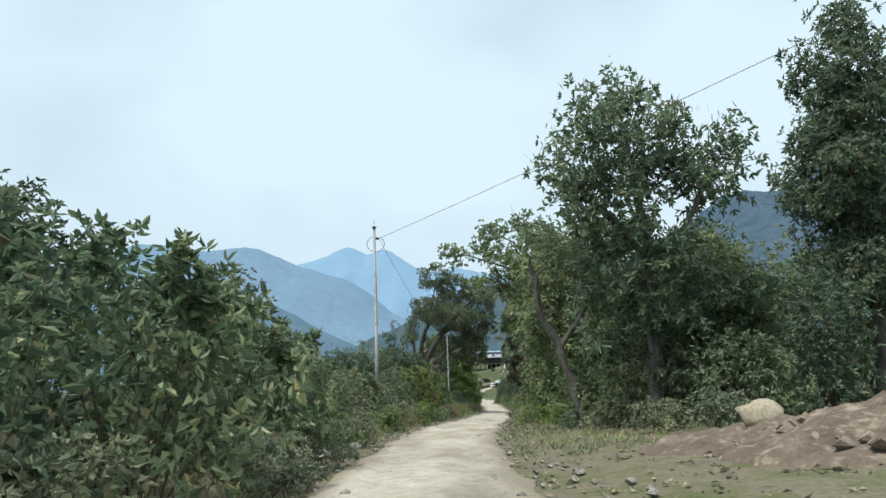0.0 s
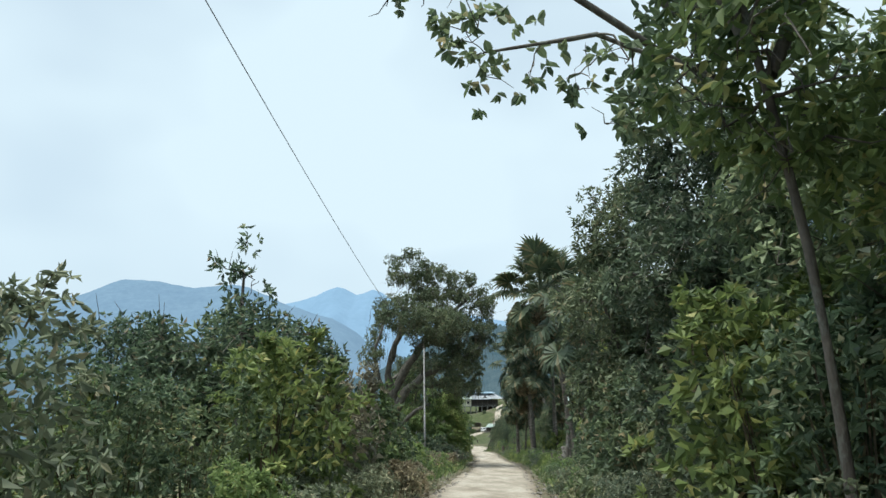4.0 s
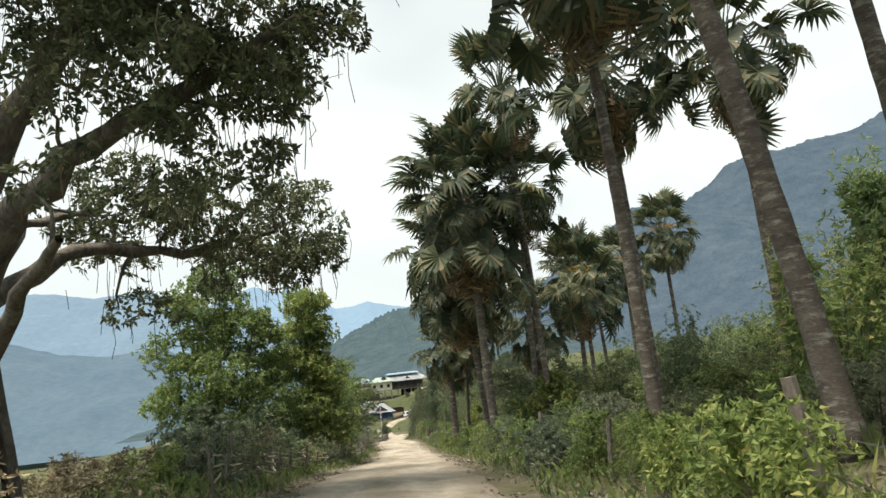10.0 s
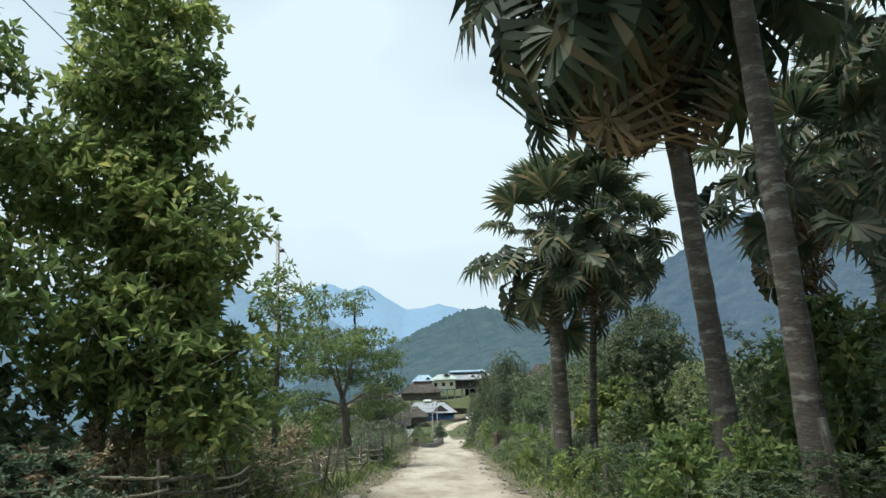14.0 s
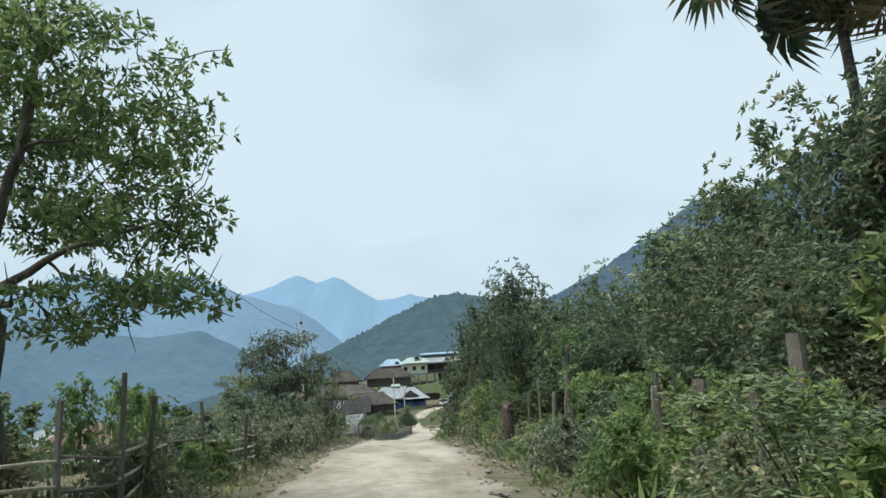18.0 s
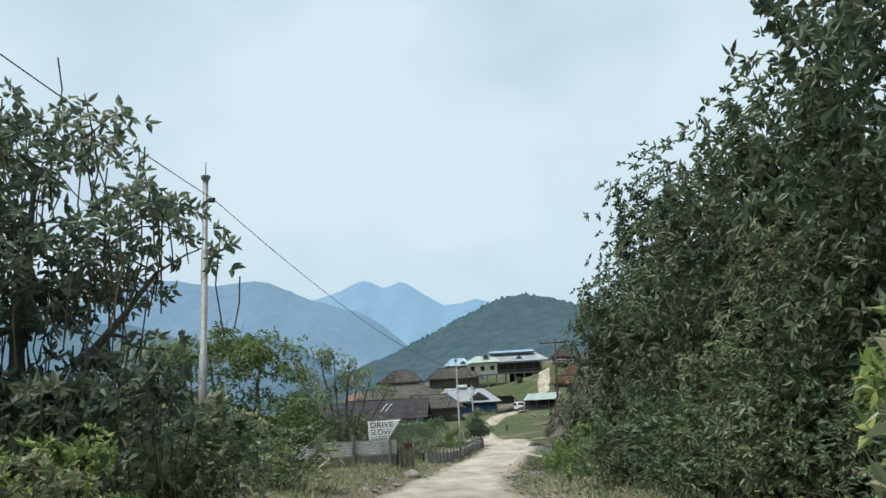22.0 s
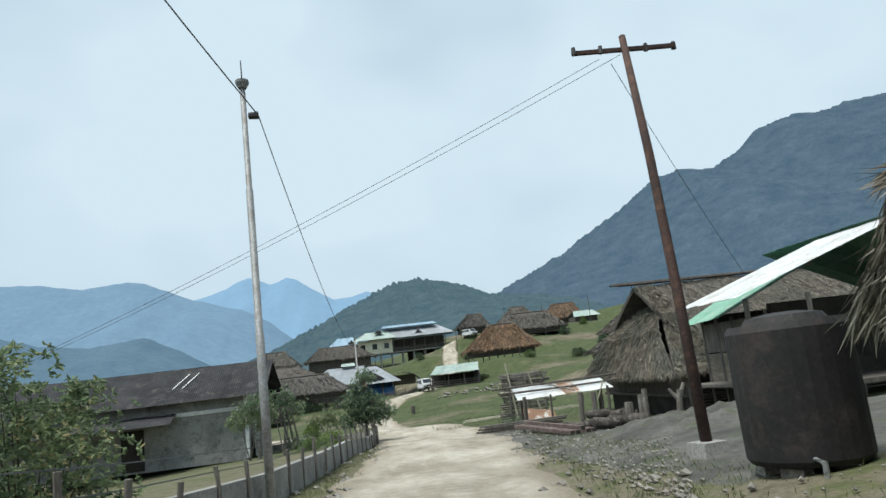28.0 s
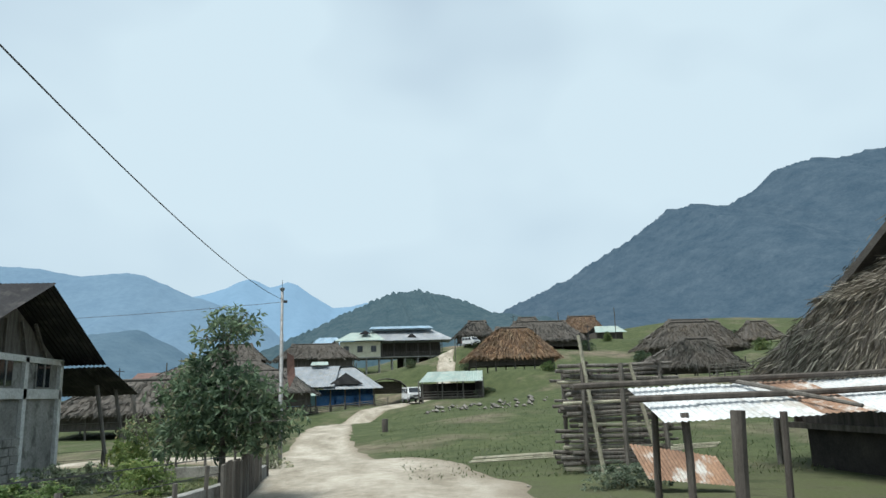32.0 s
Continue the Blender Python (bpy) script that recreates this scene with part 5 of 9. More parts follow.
def row(side, y0, y1, step, off, h0, h1, kinds, jitter=0.5, gap=(0, 0), low=1.0, rnd=RND):
    y = y0
    while y <= y1:
        f = (y - y0) / max(1e-6, y1 - y0)
        back = max(0.0, 32 - y) * 0.26 if side > 0 else 0.0
        x = beside(side, y, off - 2.1 + back + rnd.uniform(-jitter, jitter))
        h = (h0 + (h1 - h0) * f) * rnd.uniform(0.8, 1.2)
        key, at = rnd.choice(kinds), y + rnd.uniform(-0.4, 0.4) * step
        hedge(key, x, at, h * low if gap[0] < at < gap[1] else h, rnd)
        y += step


A, B, C, DD, E = "an", "bn", "cn", "dn", "en"
# left of the road
row(-1, 8.5, 40, 2.2, 4.3, 3.0, 2.4, ("N", B, A), gap=(25, 36), low=0.72)
hedge("L", -6.4, 14.0, 4.5)
hedge("L", -5.7, 19.3, 4.2)
hedge("L", -6.2, 24.0, 3.3)
hedge("N", -4.6, 22.0, 2.7)
row(-1, 9, 44, 3.4, 6.6, 3.5, 2.6, ("af", "cf", "df"))
row(-1, 8, 60, 2.6, 3.1, 0.9, 0.9, ("h", "h", "g", "k"), 0.3)
row(-1, 42, 60, 2.4, 4.6, 2.6, 3.2, (A, DD, C, E))
row(-1, 50, 58, 2.6, 7.2, 4.0, 3.4, ("af", "cf", "bf", "ef"))
row(-1, 61, 78, 2.6, 4.6, 1.7, 1.2, ("N", "g", E, "N"))
row(-1, 60, 80, 3.2, 7.6, 1.9, 1.3, ("g", "df", "N"))
row(-1, 74, 98, 2.8, 4.4, 1.1, 1.1, ("k", "g", "h", E))
row(-1, 76, 118, 3.6, 9.0, 1.3, 1.5, ("g", "ef", "df"))
row(-1, 100, 134, 2.4, 4.2, 1.5, 1.5, (A, "h", C, E))
row(-1, 112, 136, 3.2, 6.2, 2.6, 2.2, ("cf", "af", "af"))
row(-1, 136, 158, 2.8, 4.9, 0.8, 1.0, ("k", "h", "k"))
row(-1, 158, 172, 2.4, 4.9, 1.3, 1.8, ("h", A, "h", E))
row(-1, 164, 180, 2.2, 4.4, 1.9, 1.4, (A, B, E, "h"))
row(-1, 146, 186, 4.0, 9.5, 2.2, 2.4, ("af", "df", "g"))
row(-1, 150, 174, 1.9, 3.7, 0.9, 1.2, ("h", "h", "g"), 0.3)
# right of the road
row(1, 144, 168, 1.8, 3.5, 0.8, 1.0, ("h", "g", "h"), 0.3, (157, 163), 0.7)
row(1, 19, 62, 2.2, 4.6, 2.6, 3.2, (A, B, DD, C))
row(1, 18, 62, 2.6, 3.4, 0.8, 0.9, ("h", "h", "g", "k"), 0.3)
row(1, 19, 64, 3.2, 7.4, 4.6, 5.2, ("T", "Y", "D", "T"))
row(1, 26, 66, 4.6, 11.5, 6.0, 6.8, ("D", "Y", "T"))
row(1, 62, 116, 2.0, 4.3, 1.0, 1.2, ("g", "N", "g", "h"))
row(1, 62, 76, 2.6, 6.0, 2.6, 1.6, (DD, A, "df"))
row(1, 76, 104, 3.2, 13.4, 4.6, 5.6, ("W", "Y", "W"))
row(1, 104, 150, 3.2, 12.4, 2.4, 2.8, ("W", "Y", "g", "N"))
row(1, 84, 170, 4.6, 28.0, 6.0, 6.4, ("T", "Y", "W"))
row(1, 90, 180, 5.4, 38.0, 7.0, 7.0, ("T", "Y", "D"))
row(1, 76, 112, 4.2, 19.5, 8.0, 8.4, ("Y", "W", "T"))
row(1, 112, 150, 4.2, 19.5, 4.4, 5.0, ("Y", "W", "T"))
row(1, 70, 150, 3.0, 8.0, 1.2, 1.5, ("h", "N", "g", "N", "g"))
row(1, 100, 150, 2.4, 6.0, 0.9, 1.1, ("g", "h", "g"))
row(1, 116, 150, 2.4, 4.2, 1.3, 1.2, ("N", "g", "N", "h"))
MORE = random.Random(21)
row(1, 112, 127, 3.2, 12.4, 4.2, 3.8, ("T", "Y", "T"), rnd=MORE)
row(1, 116, 136, 2.6, 7.6, 3.0, 3.4, ("T", "D", "df"), rnd=MORE)
row(1, 124, 138, 3.0, 10.4, 4.0, 4.2, ("D", "T"), rnd=MORE)
row(1, 138, 152, 2.8, 7.4, 2.6, 3.4, ("df", "af"))
row(1, 150, 172, 2.4, 4.5, 1.4, 2.0, (A, "g", DD, "h"), gap=(156.5, 162.6), low=0.5)
row(1, 148, 164, 2.5, 7.2, 3.6, 3.3, ("D", "T", "D"), gap=(154.5, 162.4), low=0.6)
row(1, 165, 176, 2.5, 7.2, 4.4, 4.8, ("D", "T", "D"))
row(1, 152, 178, 3.8, 10.5, 6.4, 6.0, ("D", "T", "Y"))
for x, y, h in ((16.6, 167.4, 5.0), (18.2, 168.2, 5.8), (17.2, 165.2, 4.6), (19.6, 166.8, 6.0), (18.4, 163.4, 4.0), (15.6, 165.2, 3.4), (17.1, 163.0, 3.0)):
    hedge("D", x, y, h, MORE)
row(1, 164, 184.4, 1.6, 4.5, 1.6, 2.3, ("N", "N", "N"), 0.25)
row(1, 168, 184.4, 1.5, 5.4, 3.8, 5.0, ("L", "M"), 0.25, (175, 190), 0.93)
row(1, 170, 178, 1.5, 6.2, 5.8, 6.4, ("M", "L", "M"))
hedge("M", 13.9, 178.4, 6.2)
hedge("M", 15.0, 181.2, 6.2)
hedge("M", 14.2, 179.8, 6.6)
hedge("M", 14.8, 183.0, 6.3)
hedge("M", 16.2, 185.6, 5.8)
hedge("L", 13.3, 184.2, 5.0)
# bushes between the village houses
for x, y, h, key in ((26, 301, 0.9, "cf"), (34, 303, 1.1, "df"), (41, 301, 1.3, "cf"), (47, 307, 1.6, "cf"), (29, 331, 1.4, "cf"), (48, 331, 1.7, "cf"), (62, 306, 1.6, "df"), (19, 321, 1.2, "cf"), (22, 352, 1.5, "cf"), (45, 350, 1.8, "cf"), (55, 341, 1.6, "df"), (64, 334, 2.0, "cf"), (13, 332, 1.3, "cf"), (60, 352, 2.2, "cf"), (66, 342, 2.4, "df"), (40, 362, 1.6, "cf"), (30, 366, 1.4, "df"), (-2, 318, 1.8, "cf"), (4, 333, 1.8, "cf"), (-8, 310, 1.9, "df"), (2, 300, 1.6, "cf"), (52, 309, 1.2, "df"), (36, 330, 1.2, "df"), (72, 330, 2.4, "cf")):
    hedge(key, x, y, h)
for x, y, h, key in ((6.3, 208.8, 2.0, "N"), (5.4, 207.7, 2.1, "N"), (4.4, 210, 2.3, "N"), (6.2, 205.2, 1.3, "h"), (3.4, 206, 2.6, "af"), (7.2, 235.5, 0.6, "g"), (7.8, 239.5, 0.7, "g"), (6.2, 240, 0.7, "h"), (13.4, 188.2, 1.6, "g"), (14.5, 187.0, 1.9, "g"), (12.6, 189.4, 0.8, "g"), (13.2, 190.5, 1.3, "g"), (14.6, 189, 1.5, "g"), (12.6, 193, 0.8, "g"), (16.2, 199.8, 1.2, "h"), (12.2, 199, 0.6, "h"), (17.5, 237.5, 0.5, "h"), (6.8, 243, 1.2, "g"), (9.6, 246, 0.6, "h")):
    hedge(key, x, y, h)
for ob, _ in KINDS.values():
    hide_master(ob)
# ---- poles and wires ----
def steel_pole(x, y, top, label, lean=(0, 0), base=None, spike=True, girth=1.0):
    z0 = ground_z(x, y) - 0.1 if base is None else base
    h = top - z0
    ob = thing("utility_pole", (x, y, z0), label, "utility pole", "steel poles along the road")
    s = Shape()
    cuts = [(0, 0.085), (0.42, 0.083), (0.421, 0.072), (0.75, 0.07), (0.751, 0.058), (1.0, 0.056)]
    s.tube([(lean[0] * f, lean[1] * f, h * f) for f, _ in cuts], [r * girth for _, r in cuts], 10)
    part("shaft", s, M_POLE, ob, smooth=True)
    tip = Vector((lean[0], lean[1], h))
    part("cap", Shape().tube([tip + Vector((0, 0, -0.02)), tip + Vector((0, 0, 0.06)), tip + Vector((0, 0, 0.1))], [0.06, 0.1, 0.1], 10), M_POLE, ob)
    if spike:
        part("spike", Shape().tube([tip, tip + Vector((0, 0, 0.42))], [0.012, 0.008], 5), M_WIRE, ob)
    part("insulator", Shape().tube([tip + Vector((0.06, 0, -0.45)), tip + Vector((0.2, 0, -0.45))], [0.05, 0.06], 7), M_WIRE, ob)
    return Vector((x + lean[0] + 0.2, y + lean[1], top - 0.45))


def wire(a, b, sag, label="thin black overhead cable", r=0.009):
    s = Shape()
    a, b = Vector(a), Vector(b)
    s.tube([a + (b - a) * i / 24 - Vector((0, 0, sag * 4 * (i / 24) * (1 - i / 24))) for i in range(25)], r, 4, False)
    return tagged(part("overhead_cable", s, M_WIRE), label, "cable")


pole_a = steel_pole(-2.72, 33.34, 5.8, "grey steel utility pole among the hedge")
pole_b = steel_pole(0.27, 89.9, 2.4, "slim grey steel utility pole beside the fig tree")
pole_m = steel_pole(3.98, 135.2, -2.75, "grey steel utility pole beside the leafy tree")
pole_c = steel_pole(4.06, 179.65, -5.9, "grey steel utility pole rising from the bushes")
pole_d = steel_pole(8.57, 210.6, -8.75, "grey steel utility pole at the village entrance", girth=0.72)
pole_v = steel_pole(9.4, 251.7, -9.95, "steel utility pole with a red cloth at the road fork")
pole_z = steel_pole(22.3, 1.7, 10.6, "grey steel utility pole on the bank above the road")
wire(pole_z, pole_a, 0.3)
wire(pole_a, pole_b, 0.95)
wire(pole_b, pole_m, 0.5)
wire(pole_m, pole_c, 1.2)
wire(pole_c, pole_d, 0.75)
wire(pole_d, pole_v, 1.2)
wire(pole_v, (-30, 262, -9.0), 0.8, "thin cable running off to the side")
loop = Shape().tube([pole_a + Vector((-0.15 - 0.4 * math.sin(0.52 * i), 0, 0.1 - 0.35 + 0.35 * math.cos(0.52 * i))) for i in range(12)], 0.012, 4, False)
tagged(part("cable_loop", loop, M_WIRE), "loop of spare cable hanging from the pole", "cable")
# ---- village materials ----
M_THATCH = leafy("old_thatch", (0.0751, 0.0705, 0.0654), (0.154, 0.146, 0.136), (0.243, 0.234, 0.218), 0.92, 0.05)
M_THATCH_D = leafy("dark_thatch", (0.03229, 0.02925, 0.02722), (0.06965, 0.06412, 0.06006), (0.09438, 0.08736, 0.07956), 0.95, 0.05)
M_THATCH_B = leafy("brown_thatch", (0.0779, 0.05, 0.0321), (0.174, 0.115, 0.0764), (0.217, 0.162, 0.117), 0.93, 0.05)
M_UNDER = surface("thatch_bed", (0.0712, 0.0642, 0.0572), (0.119, 0.109, 0.0972), 3, 0.95, 0.8, 26)
M_UNDER_B = surface("thatch_bed_brown", (0.0697, 0.0454, 0.0319), (0.128, 0.0846, 0.0576), 3, 0.95, 0.8, 26)
M_TIN = surface("zinc_sheet", (0.2, 0.225, 0.25), (0.3, 0.325, 0.35), 0.8, 0.6, 0.15, 14, (0.28, 0.27, 0.25), metal=0.3, vary=0.1)
M_TIN_W = surface("bleached_sheet", (0.44, 0.46, 0.47), (0.6, 0.62, 0.62), 0.8, 0.6, 0.15, 14, (0.36, 0.34, 0.31), vary=0.08)
M_TIN_B = surface("blue_grey_sheet", (0.2, 0.31, 0.41), (0.3, 0.42, 0.52), 0.8, 0.4, 0.15, 14, (0.36, 0.4, 0.42), metal=0.3, vary=0.1)
M_TIN_G = surface("pale_green_sheet", (0.26, 0.34, 0.31), (0.36, 0.44, 0.4), 0.8, 0.55, 0.15, 14, (0.42, 0.42, 0.38), metal=0.2, vary=0.1)
M_TIN_GREEN = surface("green_sheet", (0.12, 0.27, 0.2), (0.19, 0.36, 0.28), 0.8, 0.45, 0.15, 14, (0.25, 0.3, 0.26), metal=0.2, vary=0.1)
M_TIN_D = surface("weathered_dark_sheet", (0.02, 0.02, 0.022), (0.042, 0.042, 0.045), 0.7, 0.95, 0.25, 14, (0.07, 0.066, 0.064), vary=0.1)
M_TIN_R = surface("rusty_sheet", (0.2, 0.12, 0.08), (0.32, 0.2, 0.13), 1.2, 0.75, 0.3, 18, (0.5, 0.5, 0.48), vary=0.15)
M_TIN_RED = surface("faded_red_roof", (0.13, 0.075, 0.065), (0.2, 0.12, 0.1), 0.8, 0.8, 0.3, 14, (0.1, 0.08, 0.075))
M_TIN_F = surface("grey_fence_sheet", (0.4, 0.416, 0.416), (0.576, 0.592, 0.584), 1.0, 0.6, 0.2, 16, (0.272, 0.24, 0.216), vary=0.1)
M_YELLOW = surface("cream_wall", (0.62, 0.6, 0.46), (0.72, 0.7, 0.56), 0.7, 0.9, 0.15, 20, (0.5, 0.46, 0.34), vary=0)
M_BLUE = surface("blue_boards", (0.03, 0.1, 0.25), (0.055, 0.15, 0.33), 1.0, 0.7, 0.3, 20, (0.1, 0.17, 0.26))
M_TEAL = surface("pale_blue_boards", (0.16, 0.3, 0.36), (0.25, 0.4, 0.45), 1.0, 0.75, 0.3, 20)
M_CONC = surface("concrete", (0.19, 0.19, 0.18), (0.32, 0.32, 0.3), 0.9, 0.95, 0.4, 20, (0.11, 0.11, 0.1), vary=0.06)
M_WHITE = surface("white_paint", (0.55, 0.56, 0.55), (0.72, 0.73, 0.71), 1.0, 0.7, 0.2, 20, (0.42, 0.41, 0.38))
M_BAMBOO = surface("bamboo_mat", (0.17, 0.145, 0.115), (0.3, 0.26, 0.21), 2.0, 0.9, 0.8, 24, (0.12, 0.1, 0.08), stretch=(1, 1, 4))
M_CANE = surface("bamboo_pole", (0.3, 0.28, 0.21), (0.46, 0.44, 0.34), 2.0, 0.75, 0.3, 26, (0.2, 0.19, 0.15))
M_BEAM = surface("reddish_timber", (0.0864, 0.0612, 0.054), (0.1728, 0.1296, 0.1152), 2.0, 0.9, 0.5, 26, (0.216, 0.1872, 0.1656))
M_LOG = surface("dead_wood", (0.03, 0.026, 0.023), (0.085, 0.075, 0.066), 3.0, 0.95, 1.0, 14, (0.15, 0.14, 0.125), stretch=(1, 1, 1))
M_TANK = surface("black_tank", (0.014, 0.0138, 0.014), (0.03, 0.0285, 0.028), 1.2, 0.72, 0.2, 20, (0.05, 0.04, 0.037))
# near-black timber: shade inside and under buildings is put into this colour
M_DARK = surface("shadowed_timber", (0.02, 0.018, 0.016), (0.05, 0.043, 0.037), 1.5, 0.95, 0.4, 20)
M_TYRE = surface("rubber", (0.014, 0.014, 0.015), (0.03, 0.03, 0.031), 4, 0.85, 0.2, 30)
M_RIM = surface("wheel_steel", (0.3, 0.3, 0.3), (0.45, 0.45, 0.45), 3, 0.4, 0.1, 30, metal=0.7)
M_CARWHITE = surface("white_enamel", (0.6, 0.62, 0.64), (0.72, 0.74, 0.75), 1.5, 0.35, 0.05, 30, (0.5, 0.48, 0.44))
M_CARGREY = surface("silver_green_enamel", (0.24, 0.27, 0.25), (0.32, 0.35, 0.33), 1.5, 0.35, 0.05, 30, (0.3, 0.28, 0.25))
M_LAMP = surface("lamp_glass", (0.6, 0.6, 0.58), (0.75, 0.75, 0.72), 4, 0.15, 0.05, 30)
M_RED = surface("red_plastic", (0.3, 0.03, 0.025), (0.4, 0.05, 0.04), 4, 0.4, 0.05, 30)
M_SIGN = surface("white_sign_paint", (0.72, 0.73, 0.73), (0.84, 0.85, 0.85), 1.0, 0.6, 0.1, 20, (0.6, 0.58, 0.54), vary=0)
M_INK = surface("black_brush_paint", (0.012, 0.012, 0.014), (0.03, 0.03, 0.032), 6, 0.8, 0.1, 40, vary=0)
M_GRAVEL = surface("grey_gravel", (0.045, 0.044, 0.039), (0.115, 0.111, 0.1), 0.9, 0.97, 1.0, 9, (0.06, 0.07, 0.04), vary=0)
M_SOIL = surface("red_brown_soil", (0.072, 0.05472, 0.04176), (0.144, 0.1138, 0.0864), 1.2, 0.98, 0.8, 12, (0.2376, 0.1944, 0.144), vary=0)


def glass_material():
    m, nt, p = principled("window_glass")
    p.inputs["Base Color"].default_value = (0.02, 0.025, 0.03, 1)
    p.inputs["Roughness"].default_value = 0.06
    p.inputs["Specular IOR Level"].default_value = 0.6
    return m


M_GLASS = glass_material()


# ---- building helpers ----
def thatch(shape, a, b, c, d, n, ln=0.7, wd=0.06, seed=0, lift=0.03, ragged=0.12):
    """Strands laid down a slope: a-b along the ridge, d-c along the eave, with a frayed fringe."""
    r = np.random.RandomState(seed)
    a, b, c, d = (np.array(p, float) for p in (a, b, c, d))
    u, v = r.uniform(0, 1, n), r.uniform(0, 1, n) ** 0.85
    fringe = r.uniform(0, 1, n) < 0.16
    v[fringe] = r.uniform(0.93, 1.0, fringe.sum())
    top = a + (b - a) * u[:, None]
    low = d + (c - d) * u[:, None]
    fall = low - top
    nrm = np.cross(b - a, d - a)
    nrm /= np.linalg.norm(nrm) + 1e-9
    if nrm[2] < 0:
        nrm = -nrm
    fall /= np.linalg.norm(fall, axis=1, keepdims=True)
    p = top + (low - top) * v[:, None] + nrm * (lift + 0.09 * r.uniform(0, 1, (n, 1)))
    ahead = fall + r.normal(size=(n, 3)) * ragged + nrm * 0.05
    ahead[:, 2] -= 0.12
    shape.leaves(p, ahead, ln, wd, 0.15, seed + 1)


def slab(shape, a, b, c, d, thick, nu=10, nv=6, bump=0.05, seed=0.0):
    """A lumpy roof bed of some thickness."""
    a, b, c, d = (Vector(p) for p in (a, b, c, d))
    pts, n1 = [], nu + 1
    for side in (0, 1):
        for j in range(nv + 1):
            for i in range(nu + 1):
                u, v = i / nu, j / nv
                q = (a + (b - a) * u) * (1 - v) + (d + (c - d) * u) * v
                q = q + Vector((0, 0, bump * noise.noise((q.x * 1.7, q.y * 1.7, q.z * 1.7 + seed)) - 0.05 * math.sin(u * math.pi) * v))
                pts.append(q - Vector((0, 0, thick * side)))
    k = n1 * (nv + 1)
    f = [(j * n1 + i, j * n1 + i + 1, (j + 1) * n1 + i + 1, (j + 1) * n1 + i) for j in range(nv) for i in range(nu)]
    f += [tuple(reversed([x + k for x in q])) for q in f]
    rim = [i for i in range(n1)] + [j * n1 + nu for j in range(1, nv + 1)] + [nv * n1 + i for i in range(nu - 1, -1, -1)] + [j * n1 for j in range(nv - 1, 0, -1)]
    f += [(rim[i], rim[(i + 1) % len(rim)], rim[(i + 1) % len(rim)] + k, rim[i] + k) for i in range(len(rim))]
    shape.add(pts, f)


def corrugated(a, b, c, d, pitch=0.09, amp=0.018):
    """A corrugated sheet, ridges running from a-b down to d-c."""
    s = Shape()
    a, b, c, d = (Vector(p) for p in (a, b, c, d))
    n = max(4, int((b - a).length / pitch) * 2)
    nrm = (b - a).cross(d - a).normalized()
    if nrm.z < 0:
        nrm = -nrm
    pts = []
    for i in range(n + 1):
        u = i / n
        o = nrm * amp * (1 if i % 2 else -1)
        pts += [a + (b - a) * u + o, d + (c - d) * u + o]
    s.add(pts, [(2 * i, 2 * i + 2, 2 * i + 3, 2 * i + 1) for i in range(n)])
    return s


def tin_slope(ob, a, b, c, d, material, sheets, pitch=0.12, amp=0.02, name="roof_sheet", odd=None):
    """A roof slope laid in overlapping sheets, each its own part."""
    a, b, c, d = (Vector(p) for p in (a, b, c, d))
    for i in range(sheets):
        u0, u1 = i / sheets - 0.004, (i + 1) / sheets + 0.008
        up = Vector((0, 0, 0.012 if i % 2 else 0.0))
        jog = (d - a).normalized() * 0.04 * ((i * 37 % 5) / 5)
        m = odd[i] if odd and i in odd else material
        part(name, corrugated(a + (b - a) * u0 + up, a + (b - a) * u1 + up, d + (c - d) * u1 + up + jog, d + (c - d) * u0 + up + jog, pitch, amp), m, ob)


def stake(ob, x, y, z0, z1, r=0.07, material=None, name="post", lean=(0, 0), seed=0, sides=7):
    """A rough round post."""
    q = random.Random(seed + int(x * 31) + int(y * 17))
    pts = [(x + lean[0] * f + q.uniform(-0.02, 0.02), y + lean[1] * f + q.uniform(-0.02, 0.02), z0 + (z1 - z0) * f) for f in (0, 0.33, 0.66, 1)]
    return part(name, Shape().tube(pts, [r * q.uniform(0.9, 1.15) for _ in pts], sides), material or M_WOOD, ob, smooth=False)


def pole_along(ob, a, b, r, material, name, bow=0.0, seed=0):
    q = random.Random(seed)
    a, b = Vector(a), Vector(b)
    pts = [a + (b - a) * f + Vector((0, 0, -bow * 4 * f * (1 - f) + q.uniform(-0.012, 0.012))) for f in (0, 0.25, 0.5, 0.75, 1)]
    return part(name, Shape().tube(pts, [r * (1.1 - 0.25 * i / 4) for i in range(5)], 7), material, ob)


